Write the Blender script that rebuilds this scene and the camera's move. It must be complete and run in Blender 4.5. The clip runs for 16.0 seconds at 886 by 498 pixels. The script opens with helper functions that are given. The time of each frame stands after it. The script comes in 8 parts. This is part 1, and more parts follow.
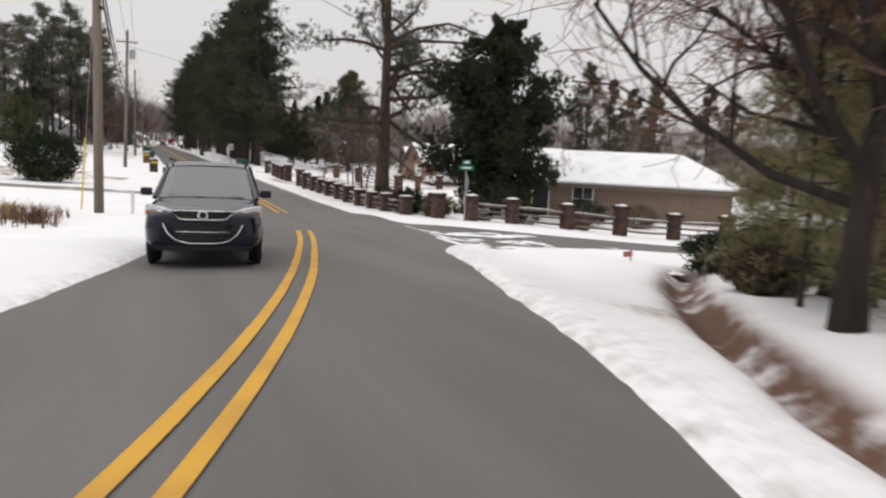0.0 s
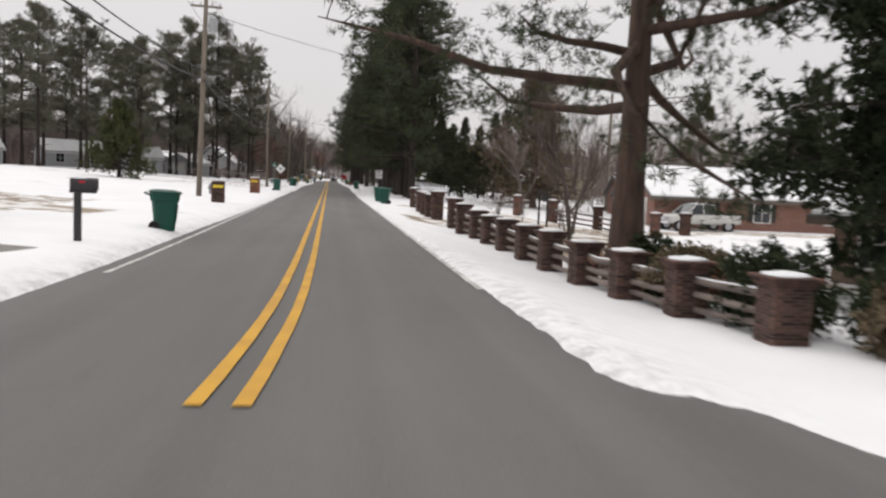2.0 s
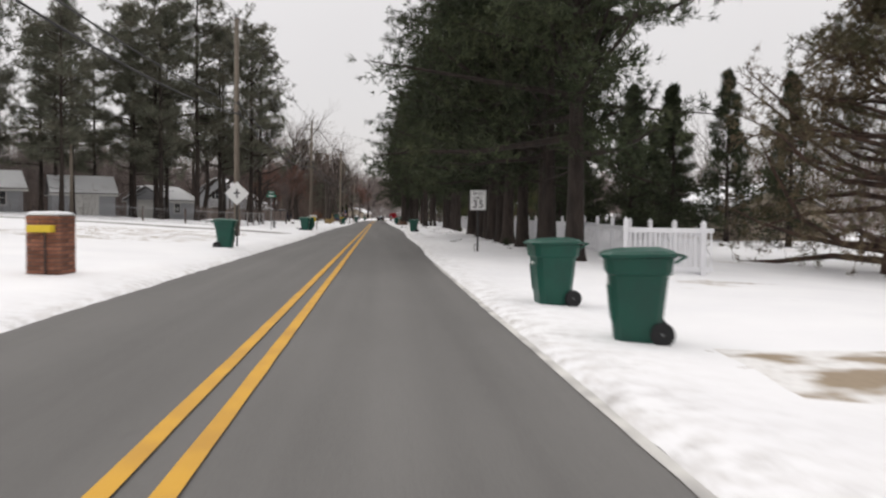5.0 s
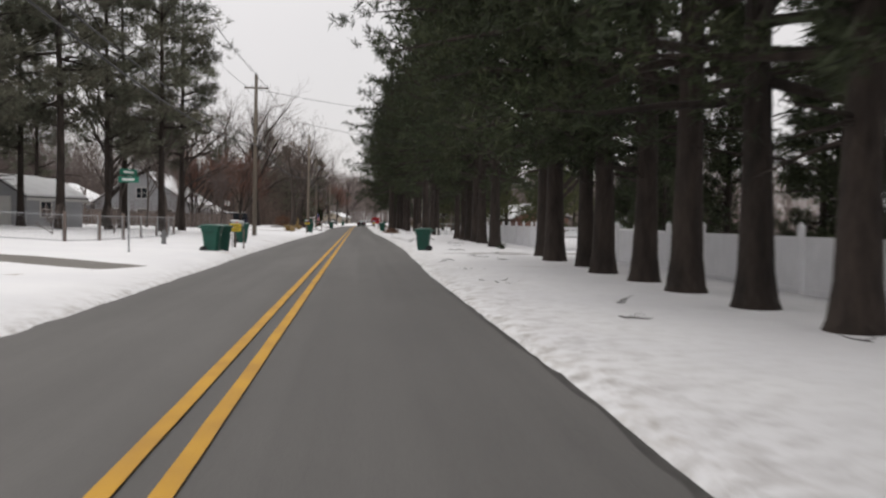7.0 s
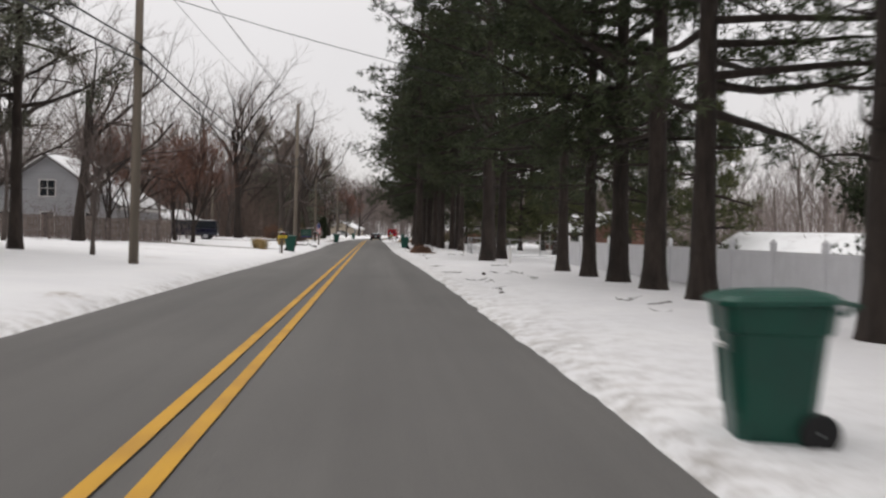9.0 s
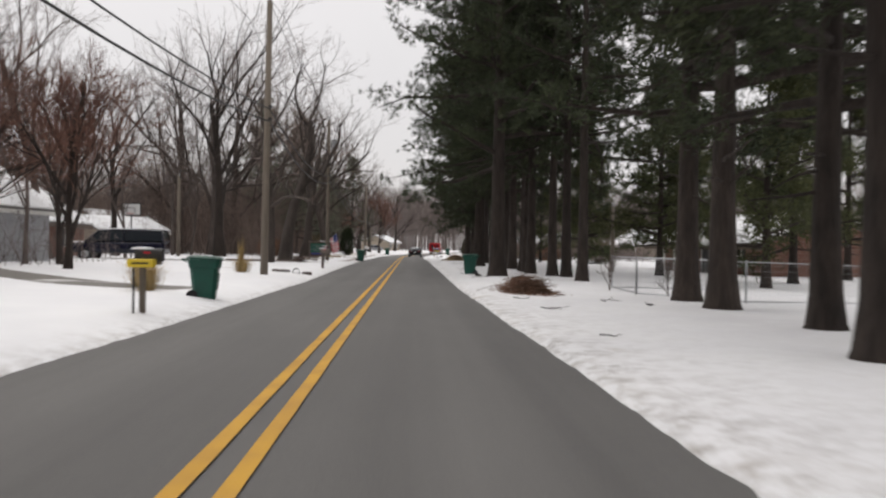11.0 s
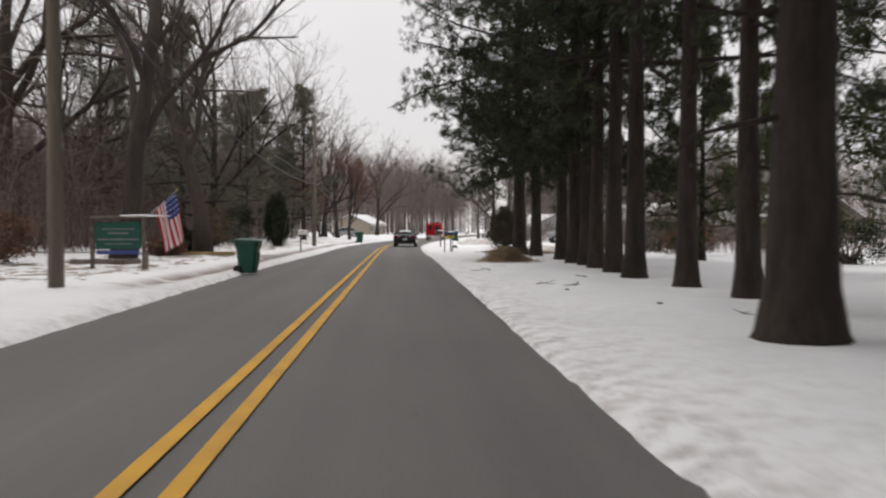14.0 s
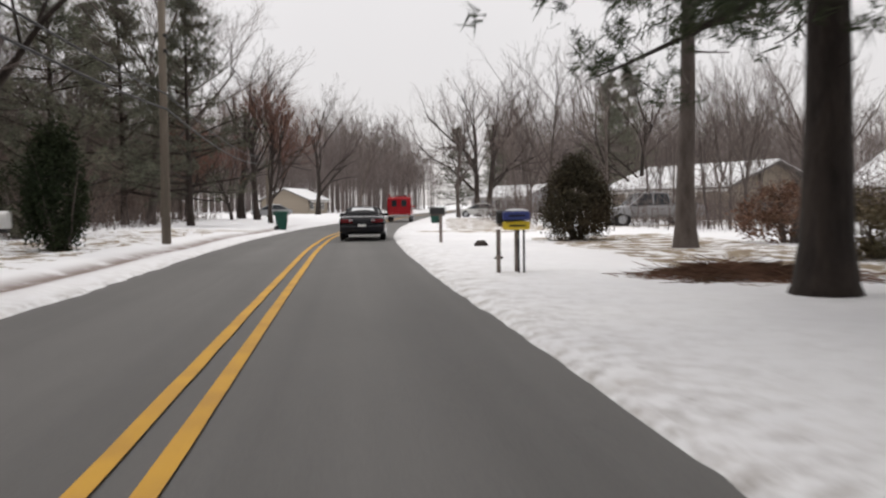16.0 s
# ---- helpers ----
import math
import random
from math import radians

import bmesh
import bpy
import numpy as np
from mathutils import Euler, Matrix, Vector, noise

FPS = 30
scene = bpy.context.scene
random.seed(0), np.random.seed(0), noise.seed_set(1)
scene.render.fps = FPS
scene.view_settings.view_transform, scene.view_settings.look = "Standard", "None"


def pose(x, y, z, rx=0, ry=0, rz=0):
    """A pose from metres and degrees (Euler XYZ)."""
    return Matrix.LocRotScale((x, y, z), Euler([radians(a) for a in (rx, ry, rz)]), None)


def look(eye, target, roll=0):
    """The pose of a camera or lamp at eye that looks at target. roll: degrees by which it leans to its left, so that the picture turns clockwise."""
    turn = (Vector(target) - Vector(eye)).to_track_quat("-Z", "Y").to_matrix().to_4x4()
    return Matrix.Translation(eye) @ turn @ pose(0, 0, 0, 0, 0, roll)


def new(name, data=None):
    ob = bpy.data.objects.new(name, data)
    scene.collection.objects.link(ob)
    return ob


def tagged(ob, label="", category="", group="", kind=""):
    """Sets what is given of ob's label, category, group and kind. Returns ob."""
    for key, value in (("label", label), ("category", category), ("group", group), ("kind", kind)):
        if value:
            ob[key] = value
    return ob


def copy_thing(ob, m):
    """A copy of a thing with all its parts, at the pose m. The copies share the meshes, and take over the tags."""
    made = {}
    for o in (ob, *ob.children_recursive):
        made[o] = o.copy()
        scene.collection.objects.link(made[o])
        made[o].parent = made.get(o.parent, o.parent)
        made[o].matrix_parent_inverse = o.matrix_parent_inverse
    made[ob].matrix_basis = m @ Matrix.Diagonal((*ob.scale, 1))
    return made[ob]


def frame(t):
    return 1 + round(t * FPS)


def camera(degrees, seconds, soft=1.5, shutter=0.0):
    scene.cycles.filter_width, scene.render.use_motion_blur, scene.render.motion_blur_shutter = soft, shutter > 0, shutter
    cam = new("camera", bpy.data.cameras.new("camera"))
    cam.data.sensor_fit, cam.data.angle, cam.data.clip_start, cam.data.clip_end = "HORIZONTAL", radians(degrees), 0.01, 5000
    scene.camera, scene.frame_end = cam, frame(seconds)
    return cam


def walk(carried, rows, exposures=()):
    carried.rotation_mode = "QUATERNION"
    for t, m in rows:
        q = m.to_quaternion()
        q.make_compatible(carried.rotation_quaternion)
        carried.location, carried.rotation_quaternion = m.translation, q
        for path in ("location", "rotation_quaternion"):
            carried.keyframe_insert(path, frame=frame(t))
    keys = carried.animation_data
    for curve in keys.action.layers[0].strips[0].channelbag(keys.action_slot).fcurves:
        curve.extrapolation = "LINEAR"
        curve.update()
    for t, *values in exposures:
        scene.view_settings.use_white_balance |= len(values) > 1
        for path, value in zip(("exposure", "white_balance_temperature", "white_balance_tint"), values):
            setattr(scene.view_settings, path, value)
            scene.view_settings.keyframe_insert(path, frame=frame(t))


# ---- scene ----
from mathutils import Quaternion
cam = camera(57.0, 16.0, soft=2.3, shutter=0.25)
PATH = [
    (0.0, pose(-5.787, -93.310, 3.041, 82.91, -2.38, -20.35)),
    (0.5, pose(-3.800, -86.675, 2.763, 83.18, -2.29, -16.42)),
    (1.0, pose(-1.989, -79.793, 2.357, 83.19, -1.83, -13.76)),
    (1.5, pose(-0.561, -72.658, 1.983, 83.86, -2.73, -10.50)),
    (2.0, pose(0.438, -65.510, 1.683, 85.22, -2.37, -7.90)),
    (2.5, pose(1.052, -58.132, 1.454, 86.56, -1.83, -4.38)),
    (3.0, pose(1.262, -50.670, 1.367, 86.68, -0.08, -3.21)),
    (3.5, pose(1.263, -43.085, 1.338, 87.65, 0.64, -4.64)),
    (4.0, pose(1.329, -35.583, 1.402, 88.40, 1.06, -2.91)),
    (4.2, pose(1.311, -32.508, 1.407, 87.56, 0.32, -3.02)),
    (6.3, pose(1.102, 0.126, 1.344, 87.91, 0.37, -6.26)),
    (6.5, pose(1.112, 3.159, 1.373, 87.48, 0.58, -6.34)),
    (7.0, pose(1.172, 10.849, 1.444, 88.03, -0.58, -5.90)),
    (7.5, pose(1.281, 18.452, 1.399, 88.01, -1.15, -5.55)),
    (8.0, pose(1.216, 26.271, 1.370, 88.24, -1.41, -5.91)),
    (8.5, pose(1.298, 34.573, 1.349, 88.69, -2.46, -4.98)),
    (9.0, pose(1.392, 43.205, 1.446, 88.91, -1.19, -4.87)),
    (9.2, pose(1.373, 46.715, 1.471, 89.29, -1.28, -4.73)),
    (11.3, pose(1.203, 79.328, 1.434, 89.84, -0.74, -2.14)),
    (11.5, pose(1.212, 82.603, 1.401, 89.60, -0.78, -2.33)),
    (12.0, pose(1.179, 90.662, 1.380, 89.15, -0.47, -1.37)),
    (12.5, pose(1.198, 98.691, 1.334, 89.53, 0.24, -1.95)),
    (13.0, pose(1.261, 106.772, 1.330, 88.97, 1.45, -3.33)),
    (13.5, pose(1.241, 114.887, 1.364, 89.24, 0.77, -2.90)),
    (14.0, pose(1.348, 123.087, 1.388, 88.59, 0.00, -3.04)),
    (14.5, pose(1.213, 131.109, 1.375, 87.66, 0.83, -2.76)),
    (15.0, pose(1.303, 139.328, 1.389, 87.69, 0.34, -2.78)),
    (15.5, pose(1.255, 147.119, 1.364, 86.65, 0.95, -4.87)),
    (16.0, pose(1.119, 154.560, 1.336, 86.92, 0.76, -6.79)),
]
EXPOSURES = [(0.0, 0.0), (4.2, 0.02), (9.0, 0.05), (16.0, 0.09)]
walk(cam, PATH, EXPOSURES)

# ---- world, overcast light ----
world = bpy.data.worlds.new("overcast_sky")
scene.world = world
world.use_nodes = True
wn, wl = world.node_tree.nodes, world.node_tree.links
wn.clear()
w_out = wn.new("ShaderNodeOutputWorld")
w_bg = wn.new("ShaderNodeBackground")
w_sky = wn.new("ShaderNodeTexSky")
w_sky.sky_type = "NISHITA"
w_sky.sun_disc = False
w_sky.sun_elevation = radians(48)
w_sky.sun_rotation = radians(-32)
w_scale = wn.new("ShaderNodeVectorMath")
w_scale.operation = "SCALE"
w_scale.inputs["Scale"].default_value = 0.10
w_tc = wn.new("ShaderNodeTexCoord")
w_sep = wn.new("ShaderNodeSeparateXYZ")
w_ramp = wn.new("ShaderNodeValToRGB")
w_ramp.color_ramp.elements[0].position = 0.0
w_ramp.color_ramp.elements[0].color = (0.70, 0.67, 0.668, 1)
w_ramp.color_ramp.elements[1].position = 0.9
w_ramp.color_ramp.elements[1].color = (1.12, 1.075, 1.06, 1)
w_mid = w_ramp.color_ramp.elements.new(0.35)
w_mid.color = (0.87, 0.838, 0.832, 1)
w_noise = wn.new("ShaderNodeTexNoise")
w_noise.inputs["Scale"].default_value = 2.2
w_noise.inputs["Detail"].default_value = 4
w_cl = wn.new("ShaderNodeMapRange")
w_cl.inputs["To Min"].default_value = 0.93
w_cl.inputs["To Max"].default_value = 1.07
w_mul = wn.new("ShaderNodeVectorMath")
w_mul.operation = "SCALE"
w_mix = wn.new("ShaderNodeMixRGB")
w_mix.inputs[0].default_value = 0.93
wl.new(w_sky.outputs[0], w_scale.inputs[0])
wl.new(w_tc.outputs["Generated"], w_sep.inputs[0])
wl.new(w_sep.outputs["Z"], w_ramp.inputs[0])
wl.new(w_tc.outputs["Generated"], w_noise.inputs["Vector"])
wl.new(w_noise.outputs[0], w_cl.inputs[0])
wl.new(w_ramp.outputs[0], w_mul.inputs[0])
wl.new(w_cl.outputs[0], w_mul.inputs["Scale"])
wl.new(w_scale.outputs[0], w_mix.inputs[1])
wl.new(w_mul.outputs[0], w_mix.inputs[2])
wl.new(w_mix.outputs[0], w_bg.inputs[0])
w_bg.inputs[1].default_value = 1.0
wl.new(w_bg.outputs[0], w_out.inputs[0])
sun = new("sun", bpy.data.lights.new("sun", "SUN"))
sun.data.energy = 0.95
sun.data.angle = radians(75)
sun.data.color = (1.0, 0.97, 0.93)
sun.matrix_world = look((0, 0, 60), (16, -26, 0))


# ---- materials ----
def mat(name, base, rough=0.7, metal=0.0, vary=0.25, scale=4.0, fine=40.0, bump=0.2, second=None, spec=0.4, stretch=(1, 1, 1), island=0.0, rand=0.0, coords="Object", coat=0.0, thr=(0.4, 0.65), bdist=0.02):
    """A surface with variation at two scales, fine relief, and an optional second colour in patches."""
    m = bpy.data.materials.new(name)
    m.use_nodes = True
    n, l = m.node_tree.nodes, m.node_tree.links
    b = n["Principled BSDF"]
    b.inputs["Roughness"].default_value = rough
    b.inputs["Metallic"].default_value = metal
    b.inputs["Specular IOR Level"].default_value = spec
    b.inputs["Coat Weight"].default_value = coat
    tc = n.new("ShaderNodeTexCoord")
    mp = n.new("ShaderNodeMapping")
    mp.inputs["Scale"].default_value = stretch
    l.new(tc.outputs[coords], mp.inputs[0])
    big, small = n.new("ShaderNodeTexNoise"), n.new("ShaderNodeTexNoise")
    big.inputs["Scale"].default_value, small.inputs["Scale"].default_value = scale, fine
    big.inputs["Detail"].default_value, small.inputs["Detail"].default_value = 5, 4
    l.new(mp.outputs[0], big.inputs["Vector"]), l.new(mp.outputs[0], small.inputs["Vector"])
    sm = n.new("ShaderNodeMapRange")
    sm.inputs["From Min"].default_value, sm.inputs["From Max"].default_value = thr
    l.new(big.outputs[0], sm.inputs[0])
    mx = n.new("ShaderNodeMixRGB")
    sec = second or tuple(c * (1 - vary) for c in base)
    mx.inputs[1].default_value, mx.inputs[2].default_value = (*base, 1), (*sec, 1)
    l.new(sm.outputs[0], mx.inputs[0])
    hv = n.new("ShaderNodeHueSaturation")
    mr = n.new("ShaderNodeMapRange")
    mr.inputs["To Min"].default_value, mr.inputs["To Max"].default_value = 1 - vary, 1 + vary
    l.new(small.outputs[0], mr.inputs[0])
    val = mr.outputs[0]
    for amount, src in ((island, "ShaderNodeNewGeometry"), (rand, "ShaderNodeObjectInfo")):
        if amount:
            g = n.new(src)
            r2 = n.new("ShaderNodeMapRange")
            r2.inputs["To Min"].default_value, r2.inputs["To Max"].default_value = 1 - amount, 1 + amount
            l.new(g.outputs["Random Per Island" if src == "ShaderNodeNewGeometry" else "Random"], r2.inputs[0])
            mm = n.new("ShaderNodeMath")
            mm.operation = "MULTIPLY"
            l.new(val, mm.inputs[0]), l.new(r2.outputs[0], mm.inputs[1])
            val = mm.outputs[0]
    l.new(val, hv.inputs["Value"])
    l.new(mx.outputs[0], hv.inputs["Color"])
    l.new(hv.outputs[0], b.inputs["Base Color"])
    if bump:
        bp = n.new("ShaderNodeBump")
        bp.inputs["Strength"].default_value = bump
        bp.inputs["Distance"].default_value = bdist
        l.new(small.outputs[0], bp.inputs["Height"])
        l.new(bp.outputs[0], b.inputs["Normal"])
    return m


def glass_mat(name, tint=(0.02, 0.025, 0.03)):
    m = bpy.data.materials.new(name)
    m.use_nodes = True
    b = m.node_tree.nodes["Principled BSDF"]
    b.inputs["Base Color"].default_value = (*tint, 1)
    b.inputs["Roughness"].default_value = 0.06
    b.inputs["Specular IOR Level"].default_value = 0.6
    return m


M = {}
M["asphalt_edge"] = mat("dark_asphalt_edge", (0.050, 0.048, 0.046), 0.6, vary=0.25, scale=1.5, fine=40, bump=0.4, second=(0.085, 0.08, 0.077))
M["yellow_paint"] = mat("yellow_road_paint", (0.62, 0.34, 0.035), 0.75, vary=0.14, scale=1.3, fine=60, bump=0.2, second=(0.50, 0.27, 0.04))
M["white_paint"] = mat("white_road_paint", (0.62, 0.61, 0.58), 0.75, vary=0.2, scale=2, fine=50, second=(0.35, 0.34, 0.33))
M["bark"] = mat("pine_bark", (0.046, 0.035, 0.029), 0.95, vary=0.45, scale=3, fine=11, bump=1.0, second=(0.026, 0.020, 0.017), stretch=(1.6, 1.6, 0.35), rand=0.2, bdist=0.06)
M["bark_red"] = mat("reddish_pine_bark", (0.105, 0.066, 0.050), 0.95, vary=0.4, scale=2.5, fine=10, bump=1.0, second=(0.055, 0.038, 0.031), stretch=(1.6, 1.6, 0.35), bdist=0.06)
M["bark_grey"] = mat("grey_bark", (0.135, 0.112, 0.100), 0.95, vary=0.35, scale=3, fine=18, bump=0.7, second=(0.085, 0.068, 0.060), stretch=(1.4, 1.4, 0.4), rand=0.25, bdist=0.03)
M["needles"] = mat("pine_needles", (0.036, 0.047, 0.023), 0.75, vary=0.25, scale=0.5, fine=3, bump=0, second=(0.052, 0.060, 0.029), island=0.5, rand=0.2, spec=0.25)
# Needle colour raised and greyed to put distance haze into it.
M["needles_haze"] = mat("haze_paled_pine_needles", (0.120, 0.126, 0.092), 0.85, vary=0.2, scale=0.4, fine=3, bump=0, second=(0.145, 0.136, 0.104), island=0.4, rand=0.25, spec=0.2)
M["cedar"] = mat("brownish_cedar_foliage", (0.155, 0.118, 0.075), 0.85, vary=0.3, scale=0.4, fine=3, bump=0, second=(0.085, 0.085, 0.048), island=0.4, spec=0.2)
M["evergreen"] = mat("dark_evergreen_leaves", (0.024, 0.034, 0.017), 0.8, vary=0.25, scale=0.7, fine=3, bump=0, second=(0.034, 0.042, 0.021), island=0.4, spec=0.12)
M["twig"] = mat("bare_twigs", (0.19, 0.155, 0.142), 0.95, vary=0.25, scale=0.6, fine=6, bump=0, second=(0.14, 0.113, 0.103), rand=0.3, island=0.25, spec=0.2)
M["twig_dark"] = mat("dark_brown_brush", (0.195, 0.152, 0.132), 0.95, vary=0.3, scale=0.25, fine=3, bump=0, second=(0.135, 0.104, 0.090), island=0.4, spec=0.1)
M["bark_oak"] = mat("oak_bark", (0.080, 0.065, 0.056), 0.95, vary=0.4, scale=2.5, fine=14, bump=0.9, second=(0.060, 0.048, 0.042), stretch=(1.5, 1.5, 0.35), rand=0.2, bdist=0.05)
M["needles_yard"] = mat("olive_pine_needles", (0.075, 0.080, 0.034), 0.8, vary=0.25, scale=0.5, fine=3, bump=0, second=(0.055, 0.066, 0.030), island=0.4, rand=0.2, spec=0.2)
M["far_woods"] = mat("far_bare_woods", (0.20, 0.170, 0.160), 0.95, vary=0.2, scale=0.05, fine=0.6, bump=0, second=(0.18, 0.15, 0.14), island=0.25, spec=0.1)
M["brown_leaf"] = mat("dry_brown_leaves", (0.20, 0.115, 0.08), 0.85, vary=0.3, scale=0.7, fine=5, bump=0, second=(0.12, 0.075, 0.05), island=0.45, spec=0.2)
M["straw"] = mat("dry_straw_grass", (0.42, 0.31, 0.15), 0.9, vary=0.25, scale=1.5, fine=8, bump=0, second=(0.30, 0.22, 0.11), island=0.35, spec=0.2)
M["wood_pole"] = mat("weathered_pole_wood", (0.205, 0.172, 0.138), 0.9, vary=0.3, scale=1.5, fine=14, bump=0.6, second=(0.14, 0.118, 0.096), stretch=(2, 2, 0.12), rand=0.12)
M["rail"] = mat("weathered_split_rail", (0.21, 0.17, 0.15), 0.95, vary=0.35, scale=3, fine=18, bump=0.7, second=(0.115, 0.095, 0.085), stretch=(2, 0.15, 2), rand=0.25)
# Dark second colour stands in for shade on the pillars' front faces.
M["brick"] = mat("shade_patched_brick", (0.150, 0.074, 0.054), 0.9, vary=0.35, scale=2.5, fine=60, bump=0.6, second=(0.060, 0.037, 0.031), rand=0.55, thr=(0.38, 0.6))
M["brick_orange"] = mat("orange_red_brick", (0.29, 0.125, 0.075), 0.9, vary=0.3, scale=6, fine=60, bump=0.6, second=(0.20, 0.085, 0.055), rand=0.4)
M["mortar"] = mat("grey_mortar", (0.105, 0.09, 0.082), 0.95, vary=0.3, scale=4, fine=60, bump=0.4)
M["cart"] = mat("green_cart_plastic", (0.005, 0.074, 0.050), 0.42, vary=0.14, scale=3, fine=60, bump=0.08, second=(0.007, 0.060, 0.043), rand=0.14)
M["black"] = mat("black_rubber", (0.018, 0.018, 0.019), 0.75, vary=0.25, scale=6, fine=60, bump=0.15)
M["steel"] = mat("galvanised_steel", (0.42, 0.43, 0.44), 0.45, metal=0.8, vary=0.15, scale=6, fine=50, bump=0.08)
M["dark_metal"] = mat("dark_painted_metal", (0.035, 0.034, 0.034), 0.5, vary=0.25, scale=6, fine=60, bump=0.1)
M["white_sign"] = mat("white_sign_sheeting", (0.80, 0.80, 0.79), 0.45, vary=0.05, scale=3, fine=40, bump=0.03)
M["sign_black"] = mat("sign_black", (0.012, 0.012, 0.012), 0.5, vary=0.1, bump=0)
M["sign_green"] = mat("sign_green", (0.01, 0.17, 0.11), 0.45, vary=0.08, scale=3, bump=0.03)
M["sign_yellow"] = mat("yellow_plastic", (0.72, 0.53, 0.035), 0.5, vary=0.1, scale=4, fine=40, bump=0.05)
M["vinyl"] = mat("white_vinyl", (0.78, 0.78, 0.80), 0.4, vary=0.06, scale=2, fine=20, bump=0.03)
M["blue_paint"] = mat("blue_box_paint", (0.05, 0.07, 0.25), 0.5, vary=0.1)
M["red_cloth"] = mat("red_flag_cloth", (0.50, 0.03, 0.05), 0.85, vary=0.1, scale=6, fine=80, bump=0.1)
M["white_cloth"] = mat("white_flag_cloth", (0.72, 0.70, 0.70), 0.85, vary=0.08, scale=6, fine=80, bump=0.1)
M["blue_cloth"] = mat("blue_flag_cloth", (0.03, 0.05, 0.20), 0.85, vary=0.1, scale=6, fine=80, bump=0.1)
M["cable"] = mat("black_cable", (0.03, 0.03, 0.032), 0.6, vary=0.1, bump=0)
M["glass"] = glass_mat("dark_window_glass")
M["snow_cap"] = mat("clean_snow", (0.86, 0.87, 0.885), 0.85, vary=0.04, scale=3, fine=25, bump=0.5, second=(0.80, 0.81, 0.83), spec=0.3)


def snow_ground_mat():
    """Packed snow: broad soft tone changes, thin worn patches with straw and earth showing, fine grain."""
    m = bpy.data.materials.new("snow_over_lawn")
    m.use_nodes = True
    n, l = m.node_tree.nodes, m.node_tree.links
    b = n["Principled BSDF"]
    b.inputs["Roughness"].default_value = 0.85
    b.inputs["Specular IOR Level"].default_value = 0.25
    tc = n.new("ShaderNodeTexCoord")

    def noise_node(scale, detail=5, rough=0.55):
        t = n.new("ShaderNodeTexNoise")
        t.inputs["Scale"].default_value, t.inputs["Detail"].default_value, t.inputs["Roughness"].default_value = scale, detail, rough
        l.new(tc.outputs["Object"], t.inputs["Vector"])
        return t

    def step(src, lo, hi, a=0.0, z=1.0):
        r = n.new("ShaderNodeMapRange")
        r.inputs["From Min"].default_value, r.inputs["From Max"].default_value = lo, hi
        r.inputs["To Min"].default_value, r.inputs["To Max"].default_value = a, z
        l.new(src, r.inputs[0])
        return r.outputs[0]

    def mix(f, a, c):
        x = n.new("ShaderNodeMixRGB")
        l.new(f, x.inputs[0])
        for s, v in ((1, a), (2, c)):
            if isinstance(v, tuple):
                x.inputs[s].default_value = (*v, 1)
            else:
                l.new(v, x.inputs[s])
        return x.outputs[0]

    tone = mix(step(noise_node(0.35).outputs[0], 0.3, 0.7), (0.88, 0.88, 0.89), (0.81, 0.81, 0.83))
    grit = mix(step(noise_node(7, 8, 0.7).outputs[0], 0.62, 0.74, 0, 0.07), tone, (0.42, 0.38, 0.34))
    worn = noise_node(0.16, 7, 0.6)
    blades = noise_node(5, 6, 0.7)
    both = n.new("ShaderNodeMath")
    both.operation = "MULTIPLY"
    l.new(step(worn.outputs[0], 0.64, 0.70), both.inputs[0])
    l.new(step(blades.outputs[0], 0.42, 0.60), both.inputs[1])
    straw = mix(step(noise_node(1.2).outputs[0], 0.4, 0.6), (0.36, 0.29, 0.19), (0.25, 0.19, 0.13))
    col = mix(both.outputs[0], grit, straw)
    # churned shoulder dirt, where the vertex weight says so
    at = n.new("ShaderNodeAttribute")
    at.attribute_name = "churn"
    ch = n.new("ShaderNodeMath")
    ch.operation = "MULTIPLY"
    l.new(at.outputs["Fac"], ch.inputs[0])
    l.new(step(noise_node(3.6, 9, 0.75).outputs[0], 0.44, 0.66), ch.inputs[1])
    slush = mix(step(noise_node(1.4, 6, 0.6).outputs[0], 0.4, 0.62), (0.26, 0.235, 0.215), (0.50, 0.47, 0.44))
    col = mix(ch.outputs[0], col, slush)
    mt = n.new("ShaderNodeAttribute")
    mt.attribute_name = "bare"
    bm_ = n.new("ShaderNodeMath")
    bm_.operation = "MULTIPLY"
    l.new(mt.outputs["Fac"], bm_.inputs[0])
    l.new(step(noise_node(1.1, 8, 0.65).outputs[0], 0.30, 0.50), bm_.inputs[1])
    col = mix(bm_.outputs[0], col, (0.135, 0.075, 0.052))
    ea = n.new("ShaderNodeAttribute")
    ea.attribute_name = "earth"
    er = n.new("ShaderNodeMath")
    er.operation = "ADD"
    l.new(ea.outputs["Fac"], er.inputs[0])
    l.new(step(noise_node(1.6, 9, 0.7).outputs[0], 0.25, 0.75, -0.5, 0.5), er.inputs[1])
    tan = mix(step(noise_node(4, 6, 0.65).outputs[0], 0.35, 0.65), (0.30, 0.235, 0.155), (0.185, 0.14, 0.095))
    col = mix(step(er.outputs[0], 0.48, 0.56), col, tan)
    l.new(col, b.inputs["Base Color"])
    bp = n.new("ShaderNodeBump")
    bp.inputs["Strength"].default_value, bp.inputs["Distance"].default_value = 0.10, 0.02
    l.new(noise_node(10, 8, 0.65).outputs[0], bp.inputs["Height"])
    l.new(bp.outputs[0], b.inputs["Normal"])
    return m


M["snow"] = snow_ground_mat()


